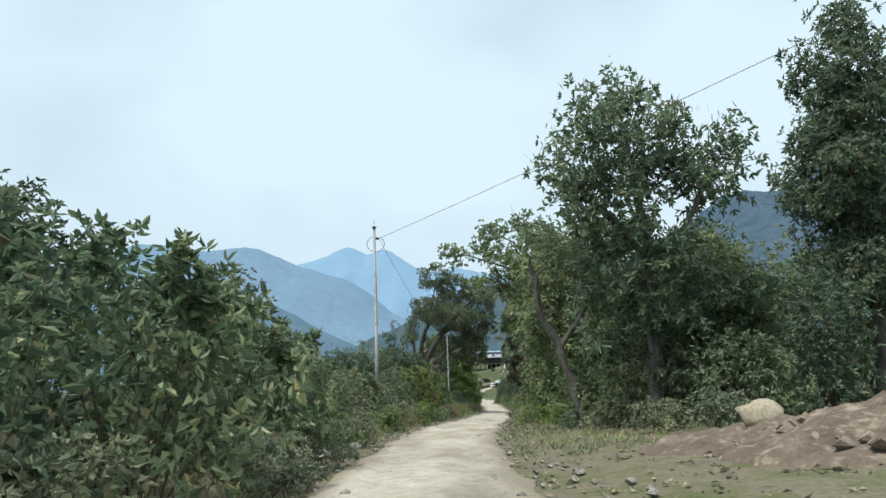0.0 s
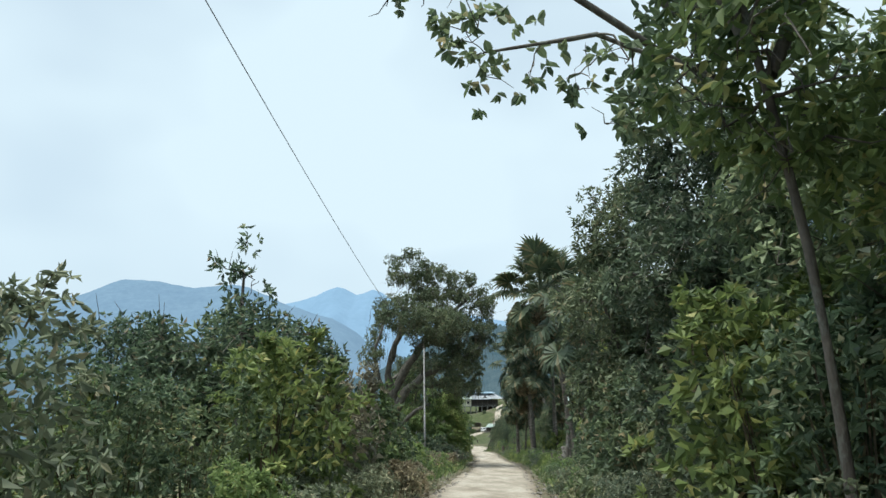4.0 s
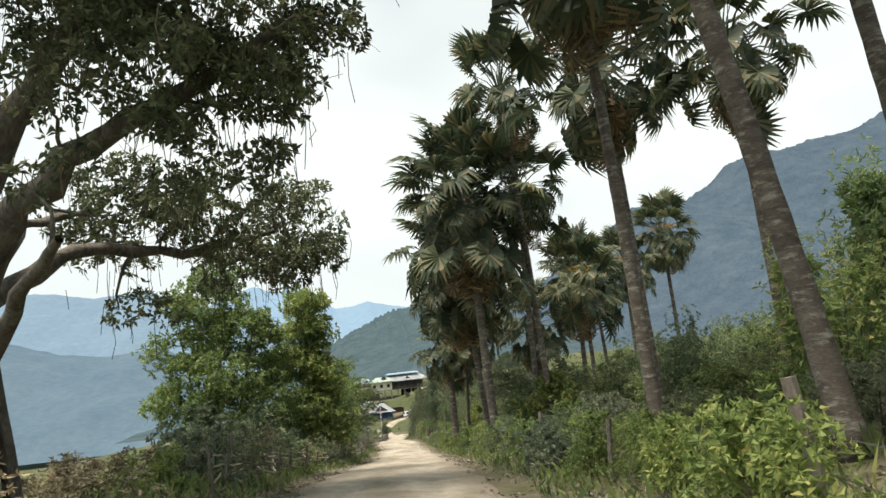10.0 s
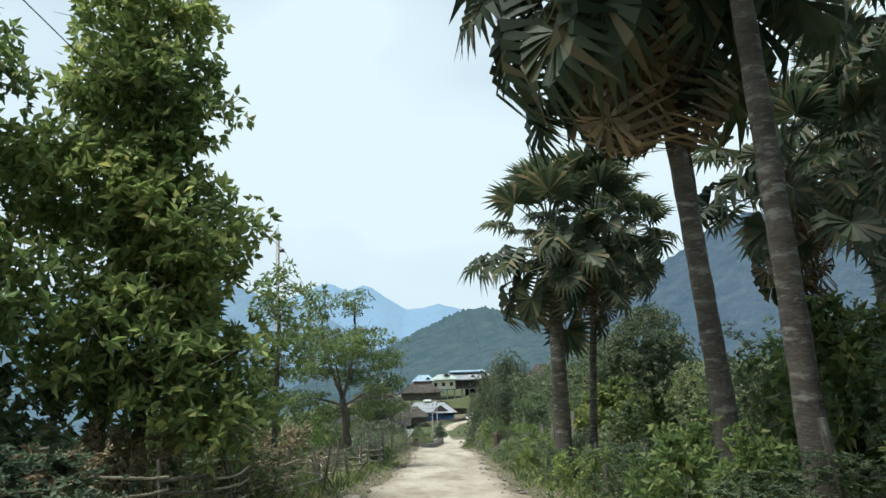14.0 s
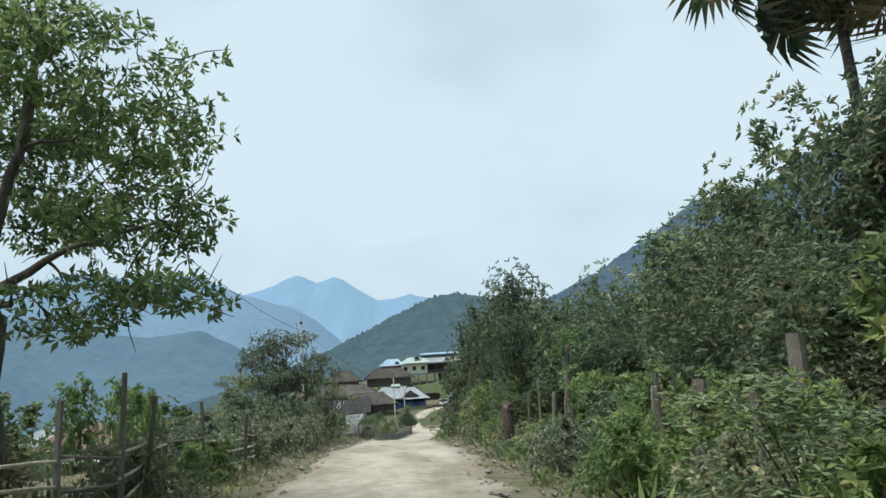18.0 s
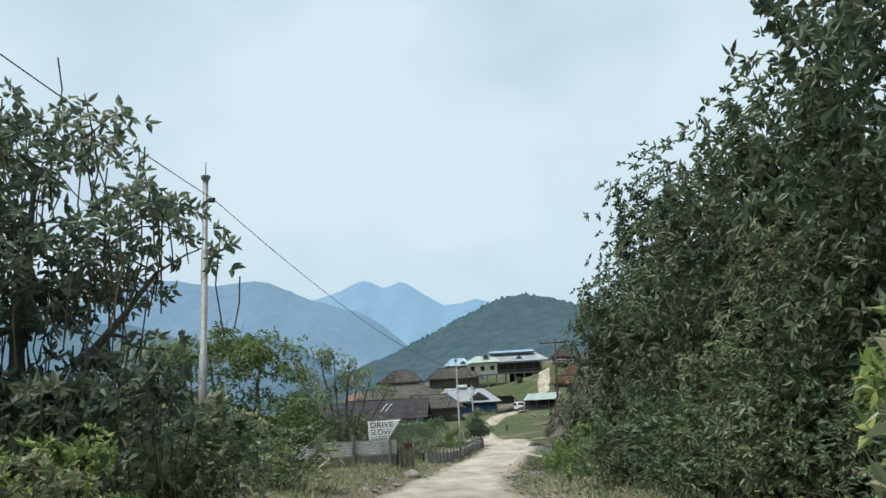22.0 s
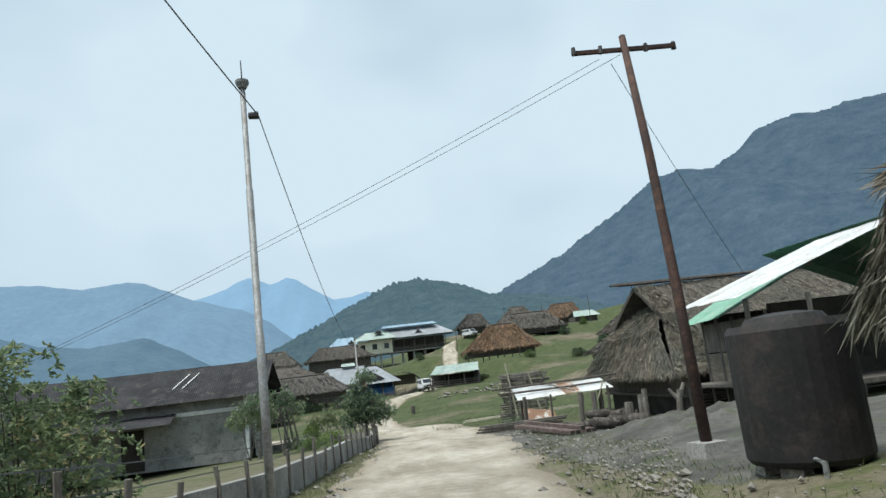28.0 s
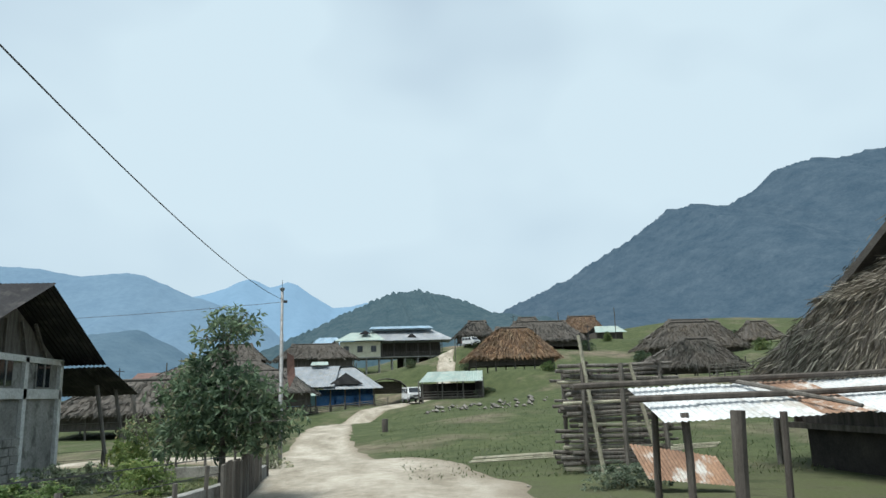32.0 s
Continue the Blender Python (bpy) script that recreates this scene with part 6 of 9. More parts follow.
def hip_hut(x0, x1, y0, y1, eave, rx0, rx1, ridge, base, label, mat, bed, strands=900, ln=0.7, wd=0.07, seed=0, floor=None, posts=5, wall_mat=None, group="thatched stilt huts", ridge_pole=False, vent=True, open_front=False):
    """A thatched stilt hut with a hipped roof. Footprint of the eaves x0..x1, y0..y1; heights are absolute."""
    cx, cy = (x0 + x1) / 2, (y0 + y1) / 2
    base = min(base, ground_z(cx, cy) - 0.05)
    ob = thing("thatched_hut", (cx, cy, base), label, "hut", group)
    L = lambda x, y, z: (x - cx, y - cy, z - base)
    ym = cy
    A, B = L(rx0, ym, ridge), L(rx1, ym, ridge)
    P, Q, R, S = L(x0, y0, eave), L(x1, y0, eave), L(x1, y1, eave), L(x0, y1, eave)
    straw = Shape()
    for i, (a, b, c, d) in enumerate(((A, B, Q, P), (B, A, S, R), (A, A, P, S), (B, B, R, Q))):
        bedding = Shape()
        slab(bedding, a, b, c, d, 0.14, 10, 6, 0.06, seed + i)
        part("roof_bed", bedding, bed, ob)
        area = (0.5 if i > 1 else 1.0)
        thatch(straw, a, b, c, d, int(strands * area), ln, wd, seed * 10 + i)
    part("thatch", straw, mat, ob)
    cap = Shape()
    cap.tube([Vector(A) + Vector((-0.35, 0, 0.08)), Vector(B) + Vector((0.35, 0, 0.08))], 0.12, 6)
    part("ridge_cap", cap, M_UNDER if not ridge_pole else M_WOOD_D, ob)
    if vent:
        for e, sgn in ((A, -1), (B, 1)):
            v = Shape()
            t = Vector(e)
            v.add([t + Vector((sgn * 0.5, -0.5, -0.35)), t + Vector((sgn * 0.5, 0.5, -0.35)), t + Vector((sgn * 0.25, 0, 0.28)), t + Vector((-sgn * 0.6, 0, 0.2))], [(0, 1, 2), (0, 2, 3), (1, 3, 2)])
            part("smoke_vent", v, M_UNDER, ob)
    fl = (floor if floor is not None else base + 0.45 * (eave - base)) - base
    inset = 0.75
    wx0, wx1, wy0, wy1 = x0 - cx + inset, x1 - cx - inset, y0 - cy + inset, y1 - cy - inset
    part("platform", Shape().box(((wx0 + wx1) / 2, (wy0 + wy1) / 2, fl), (wx1 - wx0 + 0.3, wy1 - wy0 + 0.3, 0.12)), M_WOOD_D, ob)
    wm = wall_mat or M_WOOD_D
    h = eave - base + 0.25 - fl
    for k, (c, s) in enumerate((((wx0 + wx1) / 2, wy0 + (1.2 if open_front else 0)), ((wx0 + wx1) / 2, wy1), (wx0, (wy0 + wy1) / 2), (wx1, (wy0 + wy1) / 2)) and [
            (((wx0 + wx1) / 2, wy0 + (1.2 if open_front else 0)), (wx1 - wx0 - 0.2, 0.08)), (((wx0 + wx1) / 2, wy1), (wx1 - wx0 - 0.2, 0.08)),
            ((wx0, (wy0 + wy1) / 2), (0.08, wy1 - wy0 - 0.25)), ((wx1, (wy0 + wy1) / 2), (0.08, wy1 - wy0 - 0.25))]):
        part("wall", Shape().box((*c, fl + 0.06 + h / 2), (*s, h)), wm, ob)
    for i in range(posts):
        for yy in (wy0, wy1):
            stake(ob, wx0 + (wx1 - wx0) * i / (posts - 1), yy, -0.7, fl, 0.085, M_WOOD, seed=seed + i)
    for i in range(posts):
        stake(ob, wx0 + (wx1 - wx0) * i / (posts - 1), wy0 - 0.12, fl, eave - base + 0.05, 0.05, M_WOOD, "veranda_post", seed=seed + i + 50)
    pole_along(ob, (wx0, wy0 - 0.15, fl + 0.55), (wx1, wy0 - 0.15, fl + 0.55), 0.035, M_WOOD, "rail", 0.02, seed)
    return ob


# far huts of the village
hip_hut(25.8, 37.0, 308, 315, -9.9, 30.0, 34.0, -6.2, -11.5, "thatched stilt hut with a warm brown roof above the green", M_THATCH_B, M_UNDER_B, 2200, 0.8, 0.09, 1)
hip_hut(38.6, 48.0, 285, 291, -12.4, 43.2, 46.0, -9.8, -13.4, "low thatched hut with a dark grey roof", M_THATCH_D, M_UNDER, 1500, 0.7, 0.09, 2)
hip_hut(50.2, 64.3, 312, 319, -9.0, 54.5, 61.5, -5.6, -10.3, "large dark grey thatched hut", M_THATCH_D, M_UNDER, 1500, 0.8, 0.1, 3)
hip_hut(31.8, 39.6, 362, 368, -2.7, 34.9, 38.0, 0.2, -4.9, "weathered thatched hut on the hilltop", M_THATCH_D, M_UNDER, 700, 0.9, 0.12, 4)
hip_hut(34.6, 50.0, 336, 343, -5.9, 38.6, 47.0, -2.7, -7.9, "wide grey thatched hut with patched roof", M_THATCH_D, M_UNDER, 1000, 0.9, 0.11, 5)
hip_hut(50.3, 59.0, 352, 358, -3.4, 52.8, 57.6, -0.3, -5.4, "thatched hut with a fresh orange brown roof", M_THATCH_B, M_UNDER_B, 700, 0.9, 0.12, 6)
hip_hut(68.2, 75.0, 320, 326, -7.7, 70.6, 73.2, -5.0, -9.4, "small dark thatched hut by the woods", M_THATCH_D, M_UNDER, 600, 0.8, 0.1, 7)
hip_hut(-2.4, 12.0, 351, 358, -7.1, 0.6, 8.4, -4.5, -8.9, "dark thatched longhouse behind the blue house", M_THATCH_D, M_UNDER, 900, 0.9, 0.11, 8)
hip_hut(-14.5, -3.4, 346, 353, -7.4, -10.6, -6.2, -4.6, -9.6, "grey thatched longhouse at the edge of the slope", M_THATCH_D, M_UNDER, 900, 0.9, 0.11, 9)
hip_hut(-13.4, 0.6, 284, 293, -14.9, -9.6, -2.6, -12.2, -17.1, "dark thatched hut behind the garden", M_THATCH_D, M_UNDER, 1200, 0.8, 0.1, 10)
hip_hut(-16.5, 3.6, 321, 331, -11.4, -11.0, -1.6, -8.7, -14.6, "brown grey thatched hut on the slope", M_THATCH_D, M_UNDER, 900, 0.8, 0.1, 11)
hip_hut(44.0, 52.0, 366, 373, -1.6, 46.4, 49.6, 1.2, -3.9, "far thatched hut under the wooded hill", M_THATCH_D, M_UNDER, 500, 0.9, 0.13, 12)
hip_hut(60.0, 73.0, 331, 338, -6.2, 63.6, 70.0, -3.4, -8.4, "dark thatched hut at the foot of the mountain", M_THATCH_D, M_UNDER, 800, 0.9, 0.11, 14)
hip_hut(-6.0, 7.6, 300, 308, -13.4, -2.4, 4.4, -11.0, -15.4, "low dark thatched hut beside the lane", M_THATCH_D, M_UNDER, 1100, 0.8, 0.1, 15)


def near_hut(x0, x1, y0, y1, eave, rx0, rx1, ry, ridge, base, floor, label, seed, lift_x=None, posts=6, hip=1.6, strands=5200, poles_out=1.1, torn=True, boarded=False):
    """A large old thatched hut close to the road, with a ragged gable end and a ridge of tied poles."""
    ob = thing("thatched_hut", (x0, y0, base), label, "hut", "thatched stilt huts")
    L = lambda x, y, z: (x - x0, y - y0, z - base)
    straw = Shape()
    A, B = L(rx0, ry, ridge), L(rx1, ry, ridge)
    P, Q = L(x0 + 0.5 if torn else rx0 + 0.5, y0, eave), L(x1, y0, eave + (0.1 if lift_x is None else 0.55))
    R, S = L(x1, y1, eave), L(x0 + 0.5, y1, eave)
    M1 = L(lift_x if lift_x else (x0 + x1) / 2, y0 - 0.1, eave + 0.05)
    RM = L((rx0 + rx1) / 2 if lift_x is None else max(rx0 + 0.6, lift_x), ry, ridge)
    quads = [(A, RM, M1, P), (RM, B, Q, M1), (B, A, S, R)]
    G0, G1 = L(rx0 + hip * 0.35, ry - 0.9, ridge - 1.15), L(rx0 + hip * 0.35, ry + 0.9, ridge - 1.15)
    E0, E1 = L(x0, y0 + 0.2, eave - 0.08), L(x0, y1 - 0.2, eave - 0.08)
    swell = lambda p, q: tuple(Vector(p) * 0.5 + Vector(q) * 0.5 + Vector((-0.32, 0, 0.3)))
    K0, K1 = swell(G0, E0), swell(G1, E1)
    quads += [(G0, G1, K1, K0), (K0, K1, E1, E0)]
    if not torn:
        V = tuple(Vector(A) * 0.66 + Vector(P) * 0.34)
        quads.append((G0, V, P, E0))
    for i, (a, b, c, d) in enumerate(quads):
        bed = Shape()
        slab(bed, a, b, c, d, 0.2, 12, 8, 0.12, seed + i)
        part("roof_bed", bed, M_UNDER, ob)
        thatch(straw, a, b, c, d, int(strands * (1.1, 0.7)[i > 2] if i > 1 else strands * 1.8), 0.4, 0.028, seed * 10 + i, 0.04, 0.26)
    # dark triangle set in the gable, its colour standing for the opening's shade
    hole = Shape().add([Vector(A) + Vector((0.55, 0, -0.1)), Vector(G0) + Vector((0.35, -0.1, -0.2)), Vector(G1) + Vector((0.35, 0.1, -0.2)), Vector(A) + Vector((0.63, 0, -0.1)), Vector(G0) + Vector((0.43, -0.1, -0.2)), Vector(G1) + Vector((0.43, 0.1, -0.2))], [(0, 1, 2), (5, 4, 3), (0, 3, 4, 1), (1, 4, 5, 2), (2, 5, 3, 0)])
    part("gable_board", hole, M_DARK, ob, "dark panel standing for the shaded gable opening")
    for i in range(2 if torn else 0):
        q0, q1 = (A, G0) if i == 0 else (A, G1)
        tip = Vector(q0) + Vector((-0.25, 0, -0.1))
        thatch(straw, q0, q1, (q1[0] - 0.3, q1[1], q1[2] - 1.1), (q0[0] - 0.2, q0[1], q0[2] - 1.0), 500, 0.8, 0.05, seed * 10 + 20 + i, 0.02, 0.2)
    part("thatch", straw, M_THATCH, ob, "frayed grey palm-leaf thatch")
    for i in range(5):
        k = Vector((0, (i - 2) * 0.1, 0.12 + 0.07 * (i % 2)))
        pole_along(ob, Vector(A) + k + Vector((-poles_out + 0.25 * i, 0, 0)), Vector(B) + k, 0.045, M_WOOD_D, "ridge_pole", 0.03, seed + i)
    for i in range(4):
        f = 0.25 + 0.5 * i / 3
        pole_along(ob, Vector(A) + Vector((0.15 * i, -0.1, -0.1)), Vector(A) + Vector((0.5 + 0.15 * i, -1.0, -0.85)), 0.03, M_WOOD, "rafter", 0, seed + 30 + i)
    fl = floor - base
    w = x1 - x0 - 1.6
    part("platform", Shape().box((0.9 + w / 2, (y1 - y0) / 2, fl), (w, y1 - y0 - 1.4, 0.14)), M_WOOD_D, ob)
    hh = eave - floor + 0.7
    for c, s in (((0.9 + w / 2, 1.5), (w - 0.4, 0.07)), ((0.9 + w / 2, y1 - y0 - 0.8), (w - 0.4, 0.07)), ((1.1, (y1 - y0) / 2), (0.07, y1 - y0 - 2.4))):
        part("wall", Shape().box((*c, fl + 0.07 + hh / 2), (*s, hh)), M_WOOD_D, ob)
    for i in range(posts):
        xx = 0.7 + (w + 0.3) * i / (posts - 1)
        stake(ob, xx, 0.55, -0.6, eave - base + 0.15, 0.085, M_WOOD, seed=seed + i, lean=(0.05 * (i % 3 - 1), 0))
        stake(ob, xx + 0.1, (y1 - y0) * 0.5, -0.6, fl, 0.1, M_WOOD_D, seed=seed + i + 9)
        stake(ob, xx, y1 - y0 - 0.6, -0.6, eave - base + 0.1, 0.085, M_WOOD, seed=seed + i + 20)
    # boarded huts get added near-black panels that stand for shade below the floor
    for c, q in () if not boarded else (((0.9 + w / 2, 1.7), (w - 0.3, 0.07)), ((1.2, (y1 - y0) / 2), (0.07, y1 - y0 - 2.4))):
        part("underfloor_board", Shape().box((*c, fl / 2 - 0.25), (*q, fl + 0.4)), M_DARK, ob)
    for i in range(4):
        pole_along(ob, (0.5, 0.6, fl - 0.12 - 0.13 * i), (w + 0.8, 0.6, fl - 0.12 - 0.13 * i), 0.04, M_WOOD_D, "cross_pole", 0.03, seed + i + 60)
    return ob


near_hut(12.85, 23.8, 191.8, 198.4, -12.5, 13.9, 23.3, 194.4, -9.85, ground_z(14, 192), -12.75, "large grey thatched stilt hut with a torn gable", 21, 17.5, 7)
near_hut(14.9, 23.5, 202.6, 207.4, -13.0, 15.3, 23.0, 205.0, -10.2, ground_z(16, 203), -13.5, "grey thatched hut with frayed low eaves", 22, None, 5, strands=4600, torn=False, boarded=True)
near_hut(22.8, 38.0, 229.3, 242.2, -14.2, 24.0, 37.0, 235.5, -9.85, ground_z(23, 231), -15.3, "big thatched longhouse with a high dark gable", 23, 25.0, 8, 2.4, 8200, 1.3, torn=False, boarded=True)

# house with zinc and green roofs beside the longhouse
h3 = thing("stilt_house", (23.4, 220.5, ground_z(23.4, 222)), "stilt house with bamboo-mat walls and zinc and green roofs", "house")
b3 = ground_z(23.4, 222)
z3 = lambda z: z - b3
tin_slope(h3, (3.6, -0.2, z3(-9.9)), (3.6, 4.2, z3(-9.9)), (-2.2, 4.2, z3(-11.9)), (-2.4, 0, z3(-11.95)), M_TIN_W, 5, 0.1, 0.018)
tin_slope(h3, (3.6, 3.9, z3(-10.35)), (3.6, 7.9, z3(-10.35)), (-0.8, 7.4, z3(-12.43)), (-1.0, 3.9, z3(-12.35)), M_TIN_GREEN, 4, 0.1, 0.018)
tin_slope(h3, (3.7, 8, z3(-9.75)), (3.7, -0.2, z3(-9.75)), (8.6, -0.2, z3(-11.9)), (8.6, 8, z3(-11.9)), M_TIN_GREEN, 8, 0.12, 0.018)
part("floor", Shape().box((3.8, 3.5, z3(-14.8)), (8.6, 7.4, 0.14)), M_WOOD_D, h3)
part("porch_shelf", Shape().box((-0.55, 4.6, z3(-14.7)), (1.1, 4.4, 0.09)), M_WOOD, h3)
for i in range(4):
    part("wall_panel", Shape().box((0.0, 3.05 + 1.12 * i, z3(-14.15)), (0.05, 1.06, 1.1)), M_BAMBOO, h3)
    part("wall_panel", Shape().box((0.0, 3.05 + 1.12 * i, z3(-13.0)), (0.05, 1.06, 1.1)), M_WOOD, h3)
for i in range(5):
    stake(h3, -0.03, 2.5 + 1.12 * i, z3(-15.9), z3(-12.3), 0.06, M_WOOD, seed=i)
# this wall's near-black colour stands for shade within the open porch
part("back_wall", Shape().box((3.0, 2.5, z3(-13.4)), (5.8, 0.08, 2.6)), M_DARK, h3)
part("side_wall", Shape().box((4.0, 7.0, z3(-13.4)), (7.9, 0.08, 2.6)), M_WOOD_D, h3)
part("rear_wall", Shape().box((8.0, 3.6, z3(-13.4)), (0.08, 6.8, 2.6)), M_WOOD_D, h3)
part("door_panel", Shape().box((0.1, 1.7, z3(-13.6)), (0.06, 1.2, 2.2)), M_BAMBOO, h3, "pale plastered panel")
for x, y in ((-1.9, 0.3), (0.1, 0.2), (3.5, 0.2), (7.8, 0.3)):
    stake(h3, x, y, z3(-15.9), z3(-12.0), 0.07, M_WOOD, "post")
# added near-black panel takes the place of shade beneath this house
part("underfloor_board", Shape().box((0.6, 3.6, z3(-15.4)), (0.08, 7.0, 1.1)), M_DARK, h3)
for i in range(4):
    part("ladder_rung", Shape().beam((-0.9 - 0.22 * i, 2.4, z3(-14.9 - 0.2 * i)), (-0.9 - 0.22 * i, 3.0, z3(-14.9 - 0.2 * i)), 0.05), M_TIN_RED, h3)
for y in (2.4, 3.0):
    part("ladder_rail", Shape().beam((-0.7, y, z3(-14.7)), (-1.7, y, z3(-15.65)), 0.07), M_TIN_RED, h3)


def window(ob, x, y, z, w, h, mat_frame, out=(0, -1)):
    """A casement on a wall that faces out."""
    ox, oy = out
    wx, wy = (w, 0.06) if oy else (0.06, w)
    f = part("window_frame", Shape().box((x + ox * 0.02, y + oy * 0.02, z), (wx + 0.12 * abs(oy), wy + 0.12 * abs(ox), h + 0.12)), mat_frame, ob)
    part("pane", Shape().box((x + ox * 0.06, y + oy * 0.06, z), (wx if oy else 0.03, wy if ox else 0.03, h)), M_GLASS, f)
    part("mullion", Shape().box((x + ox * 0.085, y + oy * 0.085, z), (0.05, 0.02, h) if oy else (0.02, 0.05, h)), mat_frame, f)
    return f


# the big cream house on stilts
yb = -8.6
yh = thing("stilt_house", (8.6, 370, yb), "large cream and timber stilt house with layered zinc roofs", "house")
zy = lambda z: z - yb
part("floor_slab", Shape().box((10.7, 3.6, zy(-6.3)), (21.8, 7.6, 0.22)), M_CONC, yh)
for c, s in (((4.15, 0.1), (8.3, 0.16)), ((0.1, 3.4), (0.16, 6.6)), ((8.2, 1.8), (0.16, 3.4)), ((4.15, 6.7), (8.3, 0.16))):
    part("cream_wall", Shape().box((*c, zy(-4.6)), (*s, 3.2)), M_YELLOW, yh)
for x in (1.3, 4.1, 6.9):
    window(yh, x, 0.0, zy(-4.5), 1.0, 1.15, M_WOOD_D)
part("timber_wall", Shape().box((14.6, 3.4, zy(-4.7)), (12.8, 0.12, 3.0)), M_WOOD_D, yh)
part("timber_wall", Shape().box((21.0, 5.2, zy(-4.7)), (0.12, 3.6, 3.0)), M_WOOD_D, yh)
for i in range(9):
    stake(yh, 0.1 + i * 2.65, 0.15, -2.6, zy(-6.35), 0.16, M_CONC, "stilt", seed=i)
    stake(yh, 0.1 + i * 2.65, 4.2, -2.6, zy(-6.35), 0.16, M_CONC, "stilt", seed=i + 9)
for i in range(6):
    stake(yh, 8.6 + i * 2.5, 0.2, zy(-6.2), zy(-2.9), 0.09, M_WOOD, "veranda_post", seed=i)
for k in range(3):
    pole_along(yh, (8.5, 0.15, zy(-5.9 + 0.32 * k)), (21.4, 0.15, zy(-5.9 + 0.32 * k)), 0.045, M_WOOD, "railing", 0, k)
for i in range(26):
    part("baluster", Shape().beam((8.6 + i * 0.5, 0.15, zy(-6.2)), (8.6 + i * 0.5, 0.15, zy(-5.25)), 0.05), M_WOOD, yh)
e = zy(-2.85)
tin_slope(yh, (7.0, 3.6, zy(-0.5)), (19.5, 3.6, zy(-0.5)), (23.4, -1.3, e - 0.15), (7.0, -1.3, e - 0.15), M_TIN, 12, 0.25, 0.02)
tin_slope(yh, (19.5, 3.6, zy(-0.5)), (7.0, 3.6, zy(-0.5)), (2.0, 8.6, e), (23.4, 8.6, e), M_TIN, 12, 0.25, 0.02)
tin_slope(yh, (19.5, 3.7, zy(-0.5)), (19.5, 3.5, zy(-0.5)), (23.4, -1.2, e - 0.15), (23.4, 8.6, e - 0.15), M_TIN, 4, 0.25, 0.02)
tin_slope(yh, (6.6, 3.4, zy(0.35)), (18.8, 3.4, zy(0.35)), (19.6, 1.6, zy(-0.3)), (6.0, 1.6, zy(-0.3)), M_TIN_B, 10, 0.25, 0.02)
tin_slope(yh, (18.8, 3.4, zy(0.35)), (6.6, 3.4, zy(0.35)), (6.0, 5.4, zy(-0.3)), (19.6, 5.4, zy(-0.3)), M_TIN_B, 10, 0.25, 0.02)
tin_slope(yh, (2.2, 2.6, zy(-0.9)), (7.2, 2.6, zy(-0.9)), (9.2, -1.4, e), (-1.0, -1.4, e), M_TIN_G, 6, 0.25, 0.02)
tin_slope(yh, (2.2, 2.7, zy(-0.9)), (2.2, 2.5, zy(-0.9)), (-1.0, -1.3, e), (-1.0, 7.6, e), M_TIN_G, 4, 0.25, 0.02)
for x, z, s in ((5.2, -0.75, 1.3), (14.8, -1.55, 1.0)):
    v = Shape()
    yv = 0.6 if x < 6 else 0.4
    v.add([(x - s, yv - 0.6, zy(z - 0.75)), (x + s, yv - 0.6, zy(z - 0.75)), (x, yv - 0.6, zy(z + 0.1)), (x, yv + 2.0, zy(z + 0.15))], [(0, 1, 2), (0, 2, 3), (1, 3, 2)])
    part("gable_vent", v, M_TIN_D, yh, "dark gable vent")
part("lower_wall", Shape().box((16.5, 5.5, zy(-8.2)), (9.0, 0.1, 3.6)), M_DARK, yh)
part("retaining_wall", Shape().box((20.5, -1.6, zy(-9.6)), (7.0, 0.35, 1.6)), M_ROCK, yh)

# the small blue-white roofed house further up
uh = thing("stilt_house", (0.8, 386, -5.4), "house with bright pale blue zinc roof", "house")
tin_slope(uh, (2.6, 3, 5.0), (6.6, 3, 5.0), (8.6, -0.6, 2.6), (0.0, -0.6, 2.6), M_TIN_B, 6, 0.25, 0.02)
tin_slope(uh, (6.6, 3, 5.0), (2.6, 3, 5.0), (0.0, 6.6, 2.6), (8.6, 6.6, 2.6), M_TIN_B, 6, 0.25, 0.02)
tin_slope(uh, (6.6, 3.1, 5.0), (6.6, 2.9, 5.0), (8.6, -0.6, 2.55), (8.6, 6.6, 2.55), M_TIN_B, 3, 0.25, 0.02)
part("wall", Shape().box((4.3, 3, 1.6), (7.2, 5.6, 2.2)), M_TIN_RED, uh)
part("gable_vent", Shape().add([(5.2, -0.1, 3.2), (7.4, -0.1, 3.2), (6.3, -0.1, 4.1), (6.3, 1.8, 4.2)], [(0, 1, 2), (0, 2, 3), (1, 3, 2)]), M_TIN_D, uh)
for x in (1, 3.2, 5.4, 7.6):
    stake(uh, x, 0.4, -0.6, 0.6, 0.12, M_WOOD, "stilt")

# the blue house
bb = -16.6
bh = thing("stilt_house", (2.6, 318, bb), "blue boarded stilt house with pale zinc roofs", "house")
zb = lambda z: z - bb
part("floor", Shape().box((6.2, 3.2, zb(-15.2)), (11.6, 7.0, 0.18)), M_WOOD_D, bh)
part("wall", Shape().box((2.2, 0.4, zb(-14.2)), (4.0, 0.1, 1.9)), M_TEAL, bh)
for i in range(3):
    part("wall", Shape().box((5.4 + i * 2.6, 0.5, zb(-14.55)), (2.3, 0.1, 1.2)), M_BLUE, bh, "blue painted boards")
part("wall", Shape().box((6.2, 2.4, zb(-14.1)), (11.2, 0.1, 2.1)), M_BLUE, bh)
part("wall", Shape().box((11.7, 3.6, zb(-14.1)), (0.1, 5.6, 2.1)), M_WHITE, bh, "slatted pale wall")
